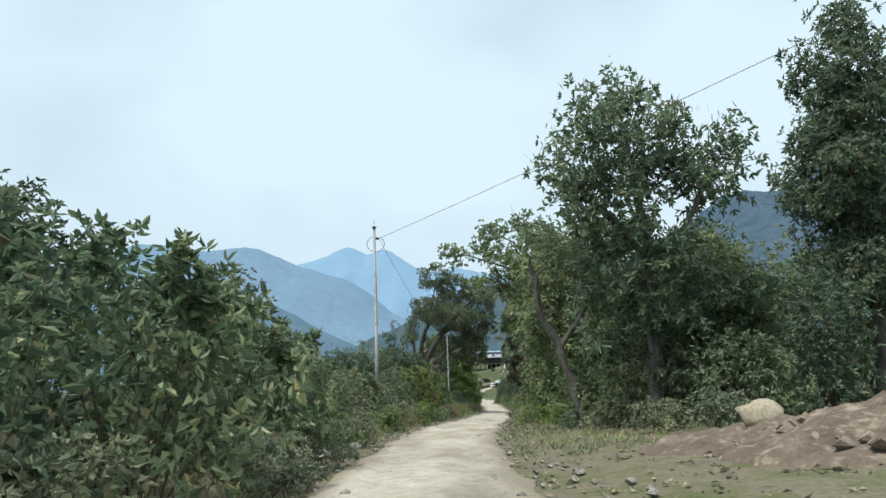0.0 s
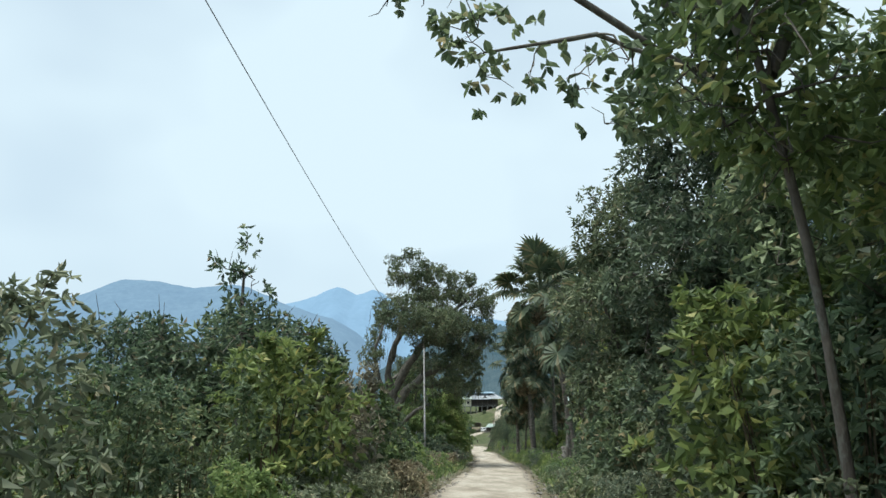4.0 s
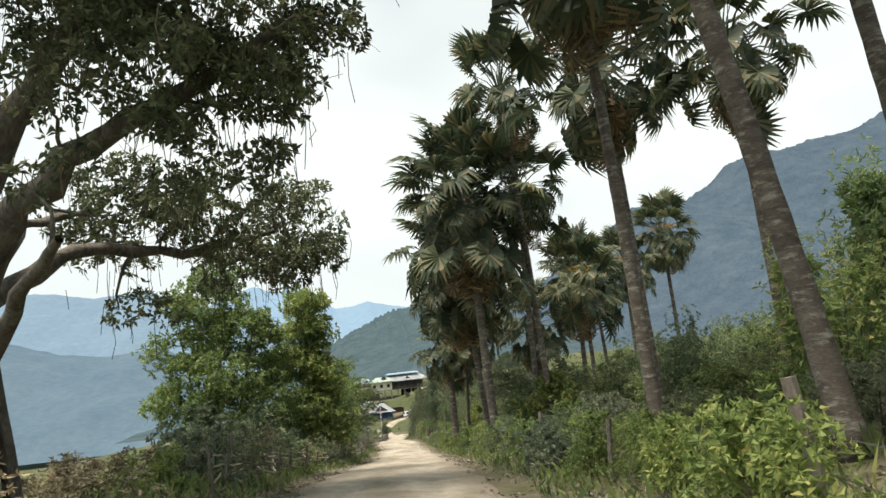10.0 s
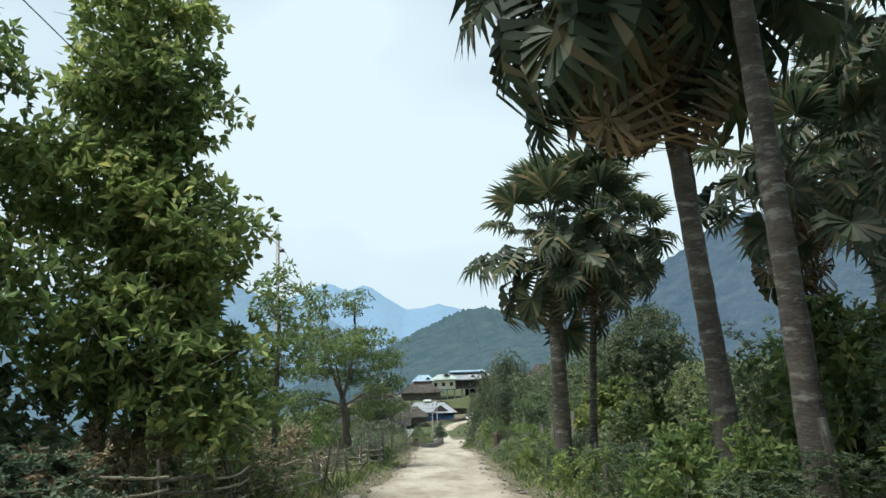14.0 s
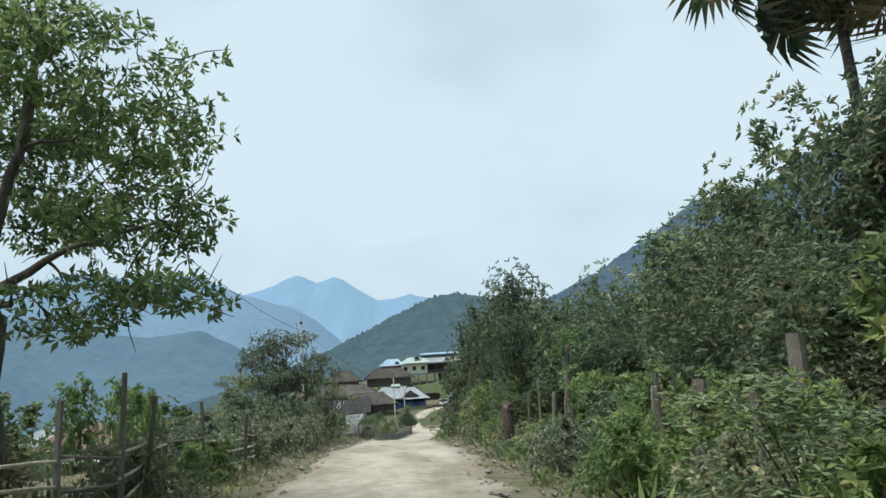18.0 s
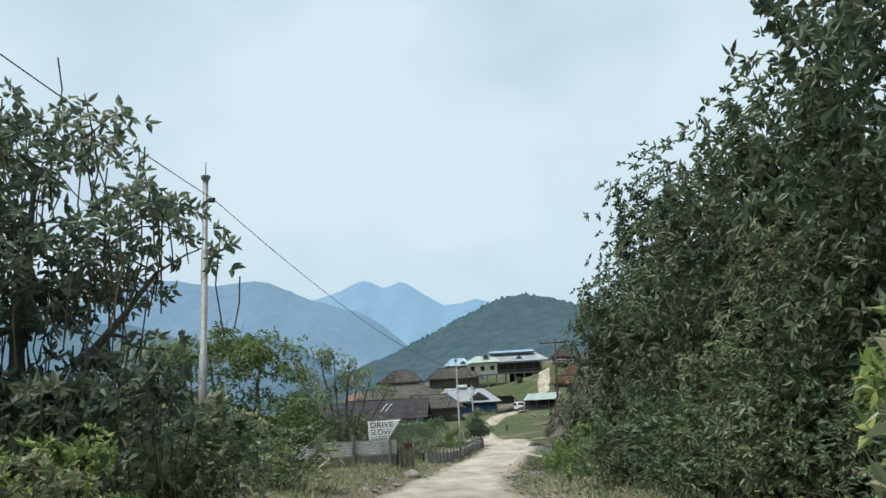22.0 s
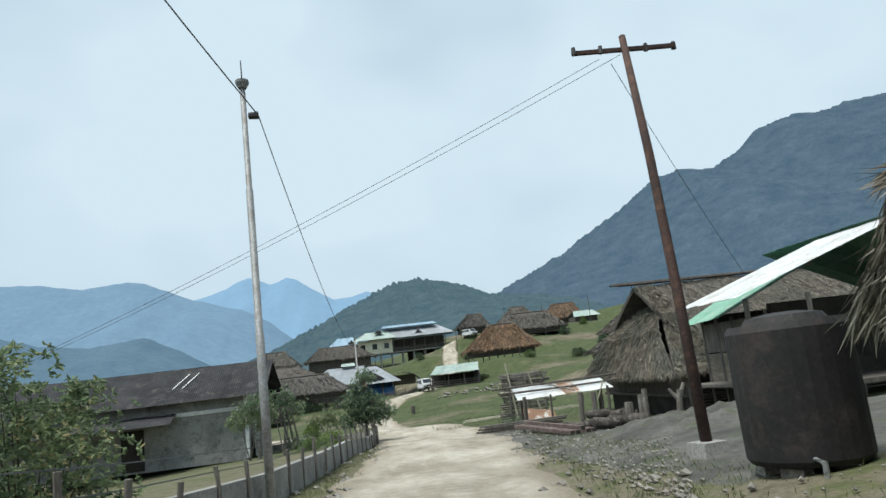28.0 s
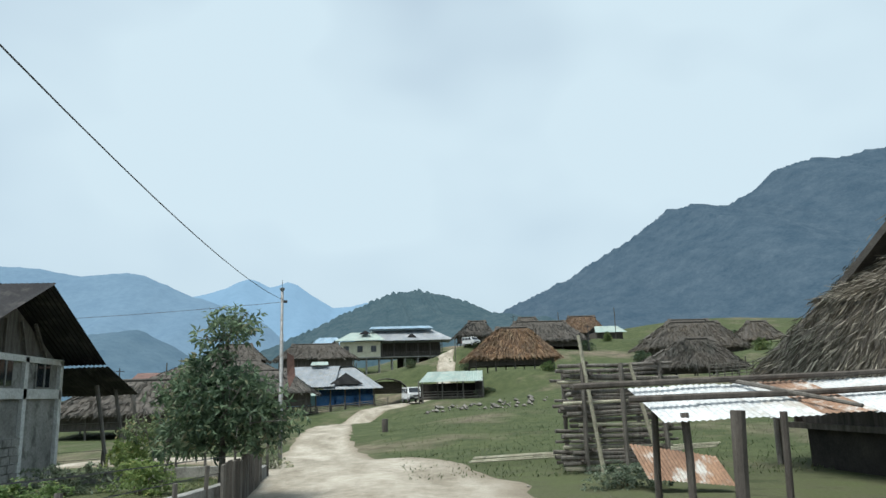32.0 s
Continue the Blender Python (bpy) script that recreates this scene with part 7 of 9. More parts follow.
for i in range(7):
    stake(bh, 0.4 + i * 1.9, 0.35, -0.6, zb(-13.0), 0.1, M_WOOD, "stilt", seed=i)
    stake(bh, 0.4 + i * 1.9, 4.0, -0.6, zb(-15.2), 0.1, M_WOOD, "stilt", seed=i + 11)
tin_slope(bh, (1.0, 4.2, zb(-9.9)), (7.2, 4.2, zb(-9.9)), (6.6, -0.9, zb(-12.7)), (-2.6, -0.9, zb(-12.9)), M_TIN, 8, 0.22, 0.02)
tin_slope(bh, (7.4, 4.2, zb(-10.2)), (9.2, 4.2, zb(-10.2)), (13.0, -0.9, zb(-13.1)), (5.2, -0.9, zb(-13.1)), M_TIN, 6, 0.22, 0.02)
tin_slope(bh, (9.2, 4.3, zb(-10.2)), (9.2, 4.1, zb(-10.2)), (13.0, -0.8, zb(-13.1)), (13.0, 8.6, zb(-13.1)), M_TIN, 4, 0.22, 0.02)
tin_slope(bh, (9.2, 4.2, zb(-9.95)), (1.0, 4.2, zb(-9.95)), (-2.0, 8.6, zb(-12.9)), (13.0, 8.6, zb(-12.9)), M_TIN, 8, 0.22, 0.02)
tin_slope(bh, (3.4, 4.6, zb(-9.25)), (5.6, 4.6, zb(-9.25)), (5.7, 3.4, zb(-9.75)), (3.3, 3.4, zb(-9.75)), M_TIN_G, 3, 0.22, 0.02, "vent_roof")
tin_slope(bh, (-0.2, -0.5, zb(-13.2)), (4.6, -0.5, zb(-13.2)), (4.8, -1.9, zb(-13.8)), (-0.6, -1.9, zb(-13.8)), M_TIN_G, 5, 0.22, 0.02, "porch_sheet")
part("gable_vent", Shape().add([(5.9, -0.4, zb(-12.5)), (10.4, -0.4, zb(-12.5)), (8.1, -0.2, zb(-11.0)), (8.1, 2.6, zb(-10.9))], [(0, 1, 2), (0, 2, 3), (1, 3, 2)]), M_TIN_D, bh, "dark gable end")
yard = thing("split_rail_fence", (10, 312, -16.2), "grey timber rail fence below the blue house", "fence")
for k in range(4):
    pole_along(yard, (-5, 1.2, 0.15 + 0.22 * k), (6.2, 5.6, 1.0 + 0.22 * k), 0.05, M_WOOD, "rail", 0.03, k)
for i in range(7):
    stake(yard, -5 + 1.86 * i, 1.1 + 0.73 * i, -0.5, 1.1 + 0.14 * i, 0.06, M_WOOD, "post", seed=i)

# dark vehicle shed with an arched cover beside the blue house
arch = thing("arched_shelter", (16.2, 322, -13.9), "low shelter with an arched dark tarpaulin", "shelter")
s = Shape()
for j in range(2):
    for i in range(13):
        a = math.pi * i / 12
        s.v.append((3.0 * math.cos(a), j * 4.0, 2.1 * math.sin(a)))
s.f = [(i, i + 1, 14 + i, 13 + i) for i in range(12)]
part("cover", s, M_TIN_D, arch)
for i in range(3):
    part("hoop", Shape().tube([(3.02 * math.cos(math.pi * k / 10), 2.0 * i, 2.12 * math.sin(math.pi * k / 10)) for k in range(11)], 0.04, 5), M_WOOD, arch)
part("mat", Shape().box((0, 3.4, 0.9), (4.6, 0.1, 1.7)), M_BAMBOO, arch)

# open tin-roofed shed on the green
sb = -14.75
sh = thing("open_shed", (19.0, 298, sb), "open timber shed with pale zinc roof and rail fence", "shed")
zs = lambda z: z - sb
tin_slope(sh, (0.9, 3.0, zs(-11.75)), (6.9, 3.0, zs(-11.75)), (6.3, -0.5, zs(-12.9)), (-0.4, -0.5, zs(-12.9)), M_TIN_G, 8, 0.15, 0.018)
tin_slope(sh, (6.9, 3.0, zs(-11.75)), (0.9, 3.0, zs(-11.75)), (0.6, 5.4, zs(-12.7)), (7.2, 5.4, zs(-12.7)), M_TIN_D, 8, 0.15, 0.018)
part("floor", Shape().box((3.2, 2.4, 0.12), (6.6, 4.6, 0.14)), M_WOOD_D, sh)
part("back_wall", Shape().box((3.3, 4.6, 0.95), (6.2, 0.08, 1.6)), M_DARK, sh)
part("end_wall", Shape().box((6.5, 2.4, 1.2), (0.08, 4.4, 2.1)), M_WOOD, sh)
for x in (0.0, 2.1, 4.3, 6.4):
    stake(sh, x, 0.0, -0.4, 1.95, 0.07, M_WOOD, "post", seed=int(x * 3))
    stake(sh, x, 4.5, -0.4, 2.1, 0.07, M_WOOD, "post", seed=int(x * 3) + 1)
for k in range(3):
    pole_along(sh, (-0.1, -0.08, 0.3 + 0.27 * k), (6.4, -0.08, 0.3 + 0.27 * k), 0.04, M_WOOD, "rail", 0.01, k)
wh = thing("hill_house", (54.6, 346, -6.2), "small house with a white sheet roof between thatched huts", "house")
tin_slope(wh, (1.0, 3, 3.4), (5.4, 3, 3.4), (5.9, -0.4, 2.0), (0, -0.4, 2.0), M_TIN_G, 5, 0.25, 0.02)
tin_slope(wh, (5.4, 3, 3.4), (1.0, 3, 3.4), (0, 6.0, 2.0), (5.9, 6.0, 2.0), M_TIN, 5, 0.25, 0.02)
part("wall", Shape().box((2.9, 2.8, 0.9), (4.9, 4.8, 2.4)), M_WOOD_D, wh)
part("skirting", Shape().box((2.9, 0.3, 0.2), (5.0, 0.1, 1.0)), M_WHITE, wh)
rh = thing("brick_house", (-20.5, 330, -13.0), "low house with a faded red brown roof", "house")
tin_slope(rh, (0.6, 3, 3.3), (9.6, 3, 3.3), (10.2, -0.6, 1.6), (0, -0.6, 1.6), M_TIN_RED, 8, 0.25, 0.02)
tin_slope(rh, (9.6, 3, 3.3), (0.6, 3, 3.3), (0, 6.6, 1.6), (10.2, 6.6, 1.6), M_TIN_RED, 8, 0.25, 0.02)
part("wall", Shape().box((5.1, 3, 0.6), (9.4, 5.8, 2.2)), M_WHITE, rh)
lo = thing("low_house", (-26.0, 206, ground_z(-24, 210)), "low house with long pale roof below the road", "house")
zl = -12.6 - ground_z(-24, 210)
tin_slope(lo, (0.5, 5, zl + 0.9), (15, 5, zl + 0.9), (15.4, 0, zl - 0.4), (0, 0, zl - 0.4), M_TIN, 12, 0.2, 0.02)
tin_slope(lo, (15, 5, zl + 0.9), (0.5, 5, zl + 0.9), (0, 10, zl - 0.4), (15.4, 10, zl - 0.4), M_TIN_RED, 12, 0.2, 0.02)
part("wall", Shape().box((7.7, 5, zl / 2 - 0.3), (14.4, 8.6, zl)), M_TIN_RED, lo)
lo2 = thing("low_house", (-9.5, 178, ground_z(-6, 181)), "low shack with rusty red sheet roof below the road", "house")
zl2 = -11.7 - ground_z(-6, 181)
tin_slope(lo2, (0, 4, zl2 + 1.0), (9, 4, zl2 + 1.0), (9.4, 0, zl2 - 0.2), (-0.4, 0, zl2 - 0.2), M_TIN_RED, 8, 0.2, 0.02)
tin_slope(lo2, (9, 4, zl2 + 1.0), (0, 4, zl2 + 1.0), (-0.4, 8, zl2 - 0.2), (9.4, 8, zl2 - 0.2), M_TIN_RED, 8, 0.2, 0.02)
part("wall", Shape().box((4.5, 4, zl2 / 2 - 0.2), (8.4, 7.0, zl2)), M_CONC, lo2)
tin_slope(lo2, (1, -0.2, zl2 - 0.4), (6, -0.2, zl2 - 0.4), (6, -2, zl2 - 0.7), (1, -2, zl2 - 0.7), M_TIN_G, 4, 0.2, 0.02, "awning_sheet")

# ---- the concrete house in the garden ----
gb = -16.1
gh = thing("garden_house", (3.6, 242, gb), "grey concrete house with white beams and a dark sheet roof", "house")
zg = lambda z: z - gb
for c, s in (((-6.5, -3.4), (13.0, 0.16)), ((-6.5, 3.4), (13.0, 0.16)), ((-13, 0), (0.16, 6.7)), ((0, 0), (0.16, 6.7))):
    part("wall", Shape().box((*c, zg(-14.55)), (*s, 3.3)), M_CONC, gh)
part("gable", Shape().add([(0.02, -3.35, zg(-12.9)), (0.02, 3.35, zg(-12.9)), (0.02, 0, zg(-11.35)), (-0.1, -3.35, zg(-12.9)), (-0.1, 3.35, zg(-12.9)), (-0.1, 0, zg(-11.35))], [(0, 1, 2), (5, 4, 3), (0, 3, 4, 1), (1, 4, 5, 2), (2, 5, 3, 0)]), M_WOOD, gh, "open timber gable")
for y in (-3.42, -0.9, 1.2, 3.42):
    part("pillar", Shape().box((0.1, y, zg(-14.5)), (0.16, 0.2, 3.2)), M_WHITE, gh)
part("beam", Shape().box((0.11, 0, zg(-13.85)), (0.14, 6.9, 0.26)), M_WHITE, gh)
part("beam", Shape().box((0.11, 0, zg(-12.95)), (0.14, 6.9, 0.16)), M_WHITE, gh)
part("beam", Shape().box((-6.5, -3.52, zg(-13.6)), (13.0, 0.1, 0.2)), M_WHITE, gh)
window(gh, 0.08, 2.3, zg(-13.35), 0.75, 0.62, M_CONC, (1, 0))
window(gh, 0.08, 0.1, zg(-13.35), 0.75, 0.62, M_CONC, (1, 0))
part("doorway", Shape().box((-5.5, -3.5, zg(-15.1)), (1.1, 0.08, 2.0)), M_DARK, gh)
for i in range(5):
    part("brace", Shape().beam((0.12, -2.4 + 1.2 * i, zg(-12.85)), (0.12, -1.6 + 0.8 * i, zg(-12.0)), 0.07), M_WOOD, gh)
tin_slope(gh, (-14, 0, zg(-11.15)), (1.1, 0, zg(-11.15)), (1.1, -4.2, zg(-13.0)), (-14, -4.2, zg(-13.0)), M_TIN_D, 14, 0.12, 0.018)
tin_slope(gh, (1.1, 0, zg(-11.15)), (-14, 0, zg(-11.15)), (-14, 4.2, zg(-13.0)), (1.1, 4.2, zg(-13.0)), M_TIN_D, 14, 0.12, 0.018)
for x in (-3.2, -2.7):
    part("bright_strip", Shape().beam((x, -0.9, zg(-11.5)), (x - 0.5, -2.6, zg(-12.26)), 0.06, 0.02), M_WHITE, gh, "pale strip on the dark roof")
tin_slope(gh, (-13, -3.6, zg(-13.5)), (-3.4, -3.6, zg(-13.5)), (-3.2, -5.6, zg(-13.95)), (-13, -5.6, zg(-13.95)), M_TIN_D, 9, 0.12, 0.018, "lean_to_sheet")
tin_slope(gh, (-2.0, 3.6, zg(-13.1)), (1.4, 3.6, zg(-13.1)), (1.6, 6.0, zg(-13.9)), (-2.0, 6.0, zg(-13.9)), M_TIN_D, 4, 0.12, 0.018, "lean_to_sheet")
for i in range(6):
    for k in range(7):
        bk = part("block", Shape().box((0.55 + 0.0 * i, -3.0 + 0.44 * k + 0.1 * (i % 2), 0.1 + 0.2 * i), (0.3, 0.4, 0.18)), M_CONC, gh)
for i in range(3):
    stake(gh, 1.3 + 0.2 * i, 4.5 + i, -0.4, zg(-13.6), 0.06, M_WOOD, "prop", lean=(-0.5, 0))

# ---- things beside the road ----
tk = thing("water_tank", (14.6, 208.1, ground_z(14.6, 208.1)), "black cylindrical water tank on stones", "water tank")
zt = lambda z: z - ground_z(14.6, 208.1)
t0, t1 = zt(-14.55), zt(-13.05)
prof = [(0.60, t0), (0.64, t0 + 0.06), (0.645, (t0 + t1) / 2), (0.64, t1 - 0.1), (0.6, t1 - 0.02)]
part("shell", Shape().tube([(0, 0, z) for _, z in prof], [r for r, _ in prof], 28), M_TANK, tk, smooth=False)
part("lid", Shape().tube([(0, 0, t1 - 0.02), (0, 0, t1 + 0.05), (0, 0, t1 + 0.09)], [0.45, 0.4, 0.16], 20), M_TANK, tk)
part("outlet_pipe", Shape().tube([(-0.3, -0.5, t0 + 0.1), (-0.34, -0.75, t0 + 0.08), (-0.34, -0.75, 0)], 0.03, 6), M_POLE, tk)
for a in range(5):
    part("foot_stone", Shape().box((0.42 * math.cos(a * 1.26), 0.42 * math.sin(a * 1.26), t0 / 2 - 0.08), (0.28, 0.24, t0 + 0.12), a * 40, 0.85), M_ROCK, tk)

# leaning timber power pole with a cross arm
pe = thing("power_pole", (14.76, 210.81, ground_z(14.76, 210.81) - 0.2), "rust brown power pole with a cross arm", "utility pole")
ze = lambda z: z - ground_z(14.76, 210.81) + 0.2
part("shaft", Shape().tube([(0, 0, 0), (0.1, 0.3, ze(-12.4)), (0.2, 0.65, ze(-10)), (0.36, 1.26, ze(-7.58))], [0.09, 0.083, 0.075, 0.062], 9), M_RUSTPOLE, pe, smooth=True)
part("cross_arm", Shape().beam((-0.62, 1.25, ze(-7.86)), (1.3, 1.2, ze(-7.84)), 0.07), M_RUSTPOLE, pe)
for x in (-0.6, 1.28, -0.1, 0.75):
    part("insulator", Shape().tube([(x, 1.22, ze(-7.9)), (x, 1.22, ze(-7.76))], [0.05, 0.035], 7), M_WIRE, pe)
part("concrete_foot", Shape().box((0, 0, 0.25), (0.5, 0.5, 0.35), 12, 0.8), M_CONC, pe)
arm = Vector((14.6, 212.0, -8.02))
WIRE_END = Vector((-8.0, 226.0, -13.2))
wire(arm, WIRE_END, 0.5, "pair of thin cables crossing the road", 0.005)
wire(arm + Vector((0.4, 0, 0.06)), WIRE_END + Vector((0.6, 0, 0.15)), 0.5, "pair of thin cables crossing the road", 0.005)
wire(arm + Vector((0.2, 0, -0.1)), (20.6, 219.0, -11.4), 0.1, "thin drop cable to the stilt house", 0.006)

# corrugated fence with the sign
tf = thing("tin_fence", (2.0, 195.1, ground_z(4, 195)), "grey corrugated sheet fence with timber base", "fence")
zf = lambda z: z - ground_z(4, 195)
for i in range(5):
    a = Shape()
    x0 = -2.2 + 1.28 * i
    n = 20
    lo_, hi = zf(-13.05), zf(-12.35 - 0.02 * i)
    pts = []
    for k in range(n + 1):
        zz = lo_ + (hi - lo_) * k / n
        o = 0.022 * (1 if k % 2 else -1) - 0.01 * (i % 2)
        pts += [(x0, -0.25 + 0.09 * i + o, zz), (x0 + 1.32, -0.16 + 0.09 * i + o, zz - 0.02)]
    a.add(pts, [(2 * k, 2 * k + 1, 2 * k + 3, 2 * k + 2) for k in range(n)])
    part("sheet", a, M_TIN_F, tf)
part("base_plank", Shape().box((1.0, -0.1, zf(-13.2)), (6.4, 0.06, 0.32), 4), M_WOOD, tf)
part("base_plank", Shape().box((1.0, -0.1, zf(-13.5)), (6.4, 0.06, 0.28), 4), M_WOOD_D, tf)
for i in range(5):
    stake(tf, -2.0 + 1.5 * i, -0.35 + 0.1 * i, zf(-14.2), zf(-12.3) + 0.1 * (i % 2), 0.06, M_WOOD, "post", seed=i)
for i in range(5):
    part("board", Shape().box((4.05 + 0.2 * i, 0.3, zf(-13.35)), (0.17, 0.05, 0.95 + 0.12 * (i % 3)), 5), M_WOOD_D, tf)
part("prop", Shape().beam((0.6, -1.6, zf(-13.9)), (1.6, -0.5, zf(-13.05)), 0.09), M_CANE, tf)

sg = thing("road_sign", (5.06, 195.5, -12.47), "white hand-painted corrugated warning sign with black lettering", "sign")
n = 18
pts = []
for k in range(n + 1):
    f = k / n
    right = 0.86 + 0.54 * max(0.0, (f - 0.05) / 0.95) ** 1.1
    o = 0.012 * (1 if k % 2 else -1)
    zz = 0.8 * f
    pts += [(0.02 - 0.03 * f, o, zz), (right, o, zz + 0.05 * f)]
part("plate", Shape().add(pts, [(2 * k, 2 * k + 1, 2 * k + 3, 2 * k + 2) for k in range(n)]), M_SIGN, sg)
for x in (0.1, 0.95):
    part("post", Shape().beam((x, 0.06, -1.5), (x, 0.06, 0.75), 0.05), M_WOOD, sg)


def lettering(parent, words, x, z, size, y=-0.03, wide=1.0):
    cu = bpy.data.curves.new("lettering", "FONT")
    cu.body = words
    cu.size = size
    cu.extrude = 0.003
    cu.offset = -0.002
    ob = new("lettering", cu)
    ob.data.materials.append(M_INK)
    ob.parent = parent
    ob.matrix_basis = Matrix.Translation((x, y, z)) @ Matrix.Rotation(radians(90), 4, "X") @ Matrix.Diagonal((wide, 1, 1, 1))
    ob["label"] = "black brush lettering"
    return ob


lettering(sg, "DRIVE", 0.07, 0.52, 0.33, wide=1.12)
lettering(sg, "SLOW", 0.09, 0.22, 0.33, wide=0.95)
lettering(sg, "VILL'AREA", 0.09, 0.02, 0.19, wide=0.85)

bd = thing("small_board", (6.65, 196.2, ground_z(6.65, 196.2)), "small blank brown board on a stake", "sign")
part("stake", Shape().beam((0, 0, -0.2), (0, 0, 1.3), 0.06), M_WOOD, bd)
part("board", Shape().box((0, -0.05, 0.95), (0.36, 0.03, 0.3), 0), M_RUSTPOLE, bd)

# low garden wall and post fence left of the road
gw = thing("garden_wall", (8.6, 226, -15.5), "low stained concrete garden wall with timber posts", "wall")
line = [(6.9, 203.5), (7.5, 208), (8.15, 213), (8.7, 218.5), (9.2, 224), (9.75, 230), (10.1, 236.5), (9.9, 243), (6.0, 246.5), (0.0, 247.5)]
for (ax, ay), (bx, by) in zip(line, line[1:]):
    d = Vector((bx - ax, by - ay, 0))
    za, zb2 = ground_z(ax, ay), ground_z(bx, by)
    m = Shape()
    k = Vector((d.y, -d.x, 0)).normalized() * 0.09
    hgt = 0.52 if ay < 236 else 0.34
    o = Vector((8.6, 226, -15.5))
    q = [Vector((ax, ay, za - 0.3)) - o, Vector((bx, by, zb2 - 0.3)) - o]
    top = [Vector((ax, ay, za + hgt)) - o, Vector((bx, by, zb2 + hgt)) - o]
    m.add([q[0] + k, q[1] + k, q[1] - k, q[0] - k, top[0] + k, top[1] + k, top[1] - k, top[0] - k], [(0, 1, 5, 4), (1, 2, 6, 5), (2, 3, 7, 6), (3, 0, 4, 7), (4, 5, 6, 7)])
    part("wall_panel", m, M_CONC, gw)
    for j in range(4):
        f = j / 4
        x, y = ax + d.x * f, ay + d.y * f
        stake(gw, x - 8.6 + 0.1, y - 226, ground_z(x, y) + 15.5 - 0.2, ground_z(x, y) + 15.5 + RND.uniform(0.6, 0.95), 0.035, M_WOOD, "post", seed=j)
    for zz in (0.7, 0.95):
        part("wire", Shape().tube([Vector((ax, ay, za + zz)) - o, Vector((bx, by, zb2 + zz)) - o], 0.008, 3, False), M_WIRE, gw)
for i in range(16):
    x, y = 10.25 - 0.012 * i, 235.4 + 0.36 * i
    part("plank", Shape().box((x - 8.6, y - 226, ground_z(x, y) + 15.5 + 0.3), (0.04, 0.24, 1.0 + 0.25 * RND.random())), M_WOOD_D if i % 3 else M_WOOD, gw)

# tin roof on posts by the road
cv = thing("tin_shelter", (16.9, 234.9, ground_z(18, 232)), "low shelter of old zinc sheets on rough posts", "shelter")
zc = lambda z: z - ground_z(18, 232)
tin_slope(cv, (0, 0.1, zc(-14.22)), (4.15, -0.75, zc(-14.18)), (4.2, -2.4, zc(-14.62)), (-0.1, -1.5, zc(-14.72)), M_TIN_W, 6, 0.085, 0.009, odd={3: M_TIN_R})
pole_along(cv, (-1.0, -0.05, zc(-14.16)), (5.0, -0.85, zc(-14.05)), 0.05, M_WOOD_D, "roof_pole", 0.02, 1)
pole_along(cv, (-0.4, -0.9, zc(-14.4)), (4.9, -1.7, zc(-14.28)), 0.05, M_WOOD_D, "roof_pole", 0.02, 2)
pole_along(cv, (1.6, -0.3, zc(-14.14)), (2.4, -2.3, zc(-14.56)), 0.035, M_WOOD, "roof_pole", 0, 3)
for x, y, r, top in ((-0.4, -3.9, 0.08, -14.5), (0.2, -1.4, 0.06, -14.6), (2.1, -3.9, 0.13, -14.6), (2.75, -3.7, 0.13, -14.65), (3.9, -2.3, 0.07, -14.5), (0.3, 0.0, 0.06, -14.25), (4.0, -0.7, 0.06, -14.2), (1.2, -2.2, 0.05, -14.6)):
    stake(cv, x, y, -0.5, zc(top), r, M_WOOD if r > 0.1 else M_WOOD_D, "post", seed=int(x * 10) + 40, lean=(0.06, 0))
part("brace", Shape().beam((3.0, -3.6, zc(-15.0)), (3.4, -3.5, zc(-14.2)), 0.05), M_CANE, cv)

# crib of stacked poles
rk = thing("pole_stack", (17.8, 240.4, ground_z(18.5, 241)), "tall crib of stacked wooden poles", "log stack")
zr = lambda z: z - ground_z(18.5, 241)
for i in range(20):
    zz = 0.12 + 0.128 * i
    wob = RND.uniform(-0.25, 0.25)
    pole_along(rk, (-0.35 + wob, 0.1 * RND.random(), zz), (2.35 + wob, 0.1 * RND.random() - 0.1, zz + RND.uniform(-0.1, 0.1)), RND.uniform(0.035, 0.06), M_WOOD if i % 4 else M_CANE, "stacked_pole", 0.02, i)
    pole_along(rk, (-0.2 + wob, 1.3, zz + 0.05), (2.2 + wob, 1.3 + 0.1 * RND.random(), zz + 0.05), RND.uniform(0.035, 0.06), M_WOOD, "stacked_pole", 0.02, i + 40)
    if i % 2:
        pole_along(rk, (0.1 + wob, -0.2, zz + 0.06), (0.1 + wob, 1.6, zz + 0.06), 0.04, M_WOOD_D, "stacked_pole", 0.02, i + 80)
        pole_along(rk, (1.9 + wob, -0.2, zz + 0.06), (1.9 + wob, 1.6, zz + 0.06), 0.04, M_WOOD_D, "stacked_pole", 0.02, i + 120)
for x in (0.0, 1.0, 2.0):
    stake(rk, x, -0.12, -0.3, zr(-13.6), 0.055, M_WOOD, "upright", seed=int(x))
    stake(rk, x, 1.5, -0.3, zr(-13.7), 0.055, M_WOOD, "upright", seed=int(x) + 5)
pole_along(rk, (0.3, -0.35, 0), (-0.05, -0.2, zr(-12.9)), 0.05, M_CANE, "leaning_pole", 0, 7)
pole_along(rk, (1.7, -0.4, 0), (1.2, -0.2, zr(-13.6)), 0.05, M_CANE, "leaning_pole", 0, 8)

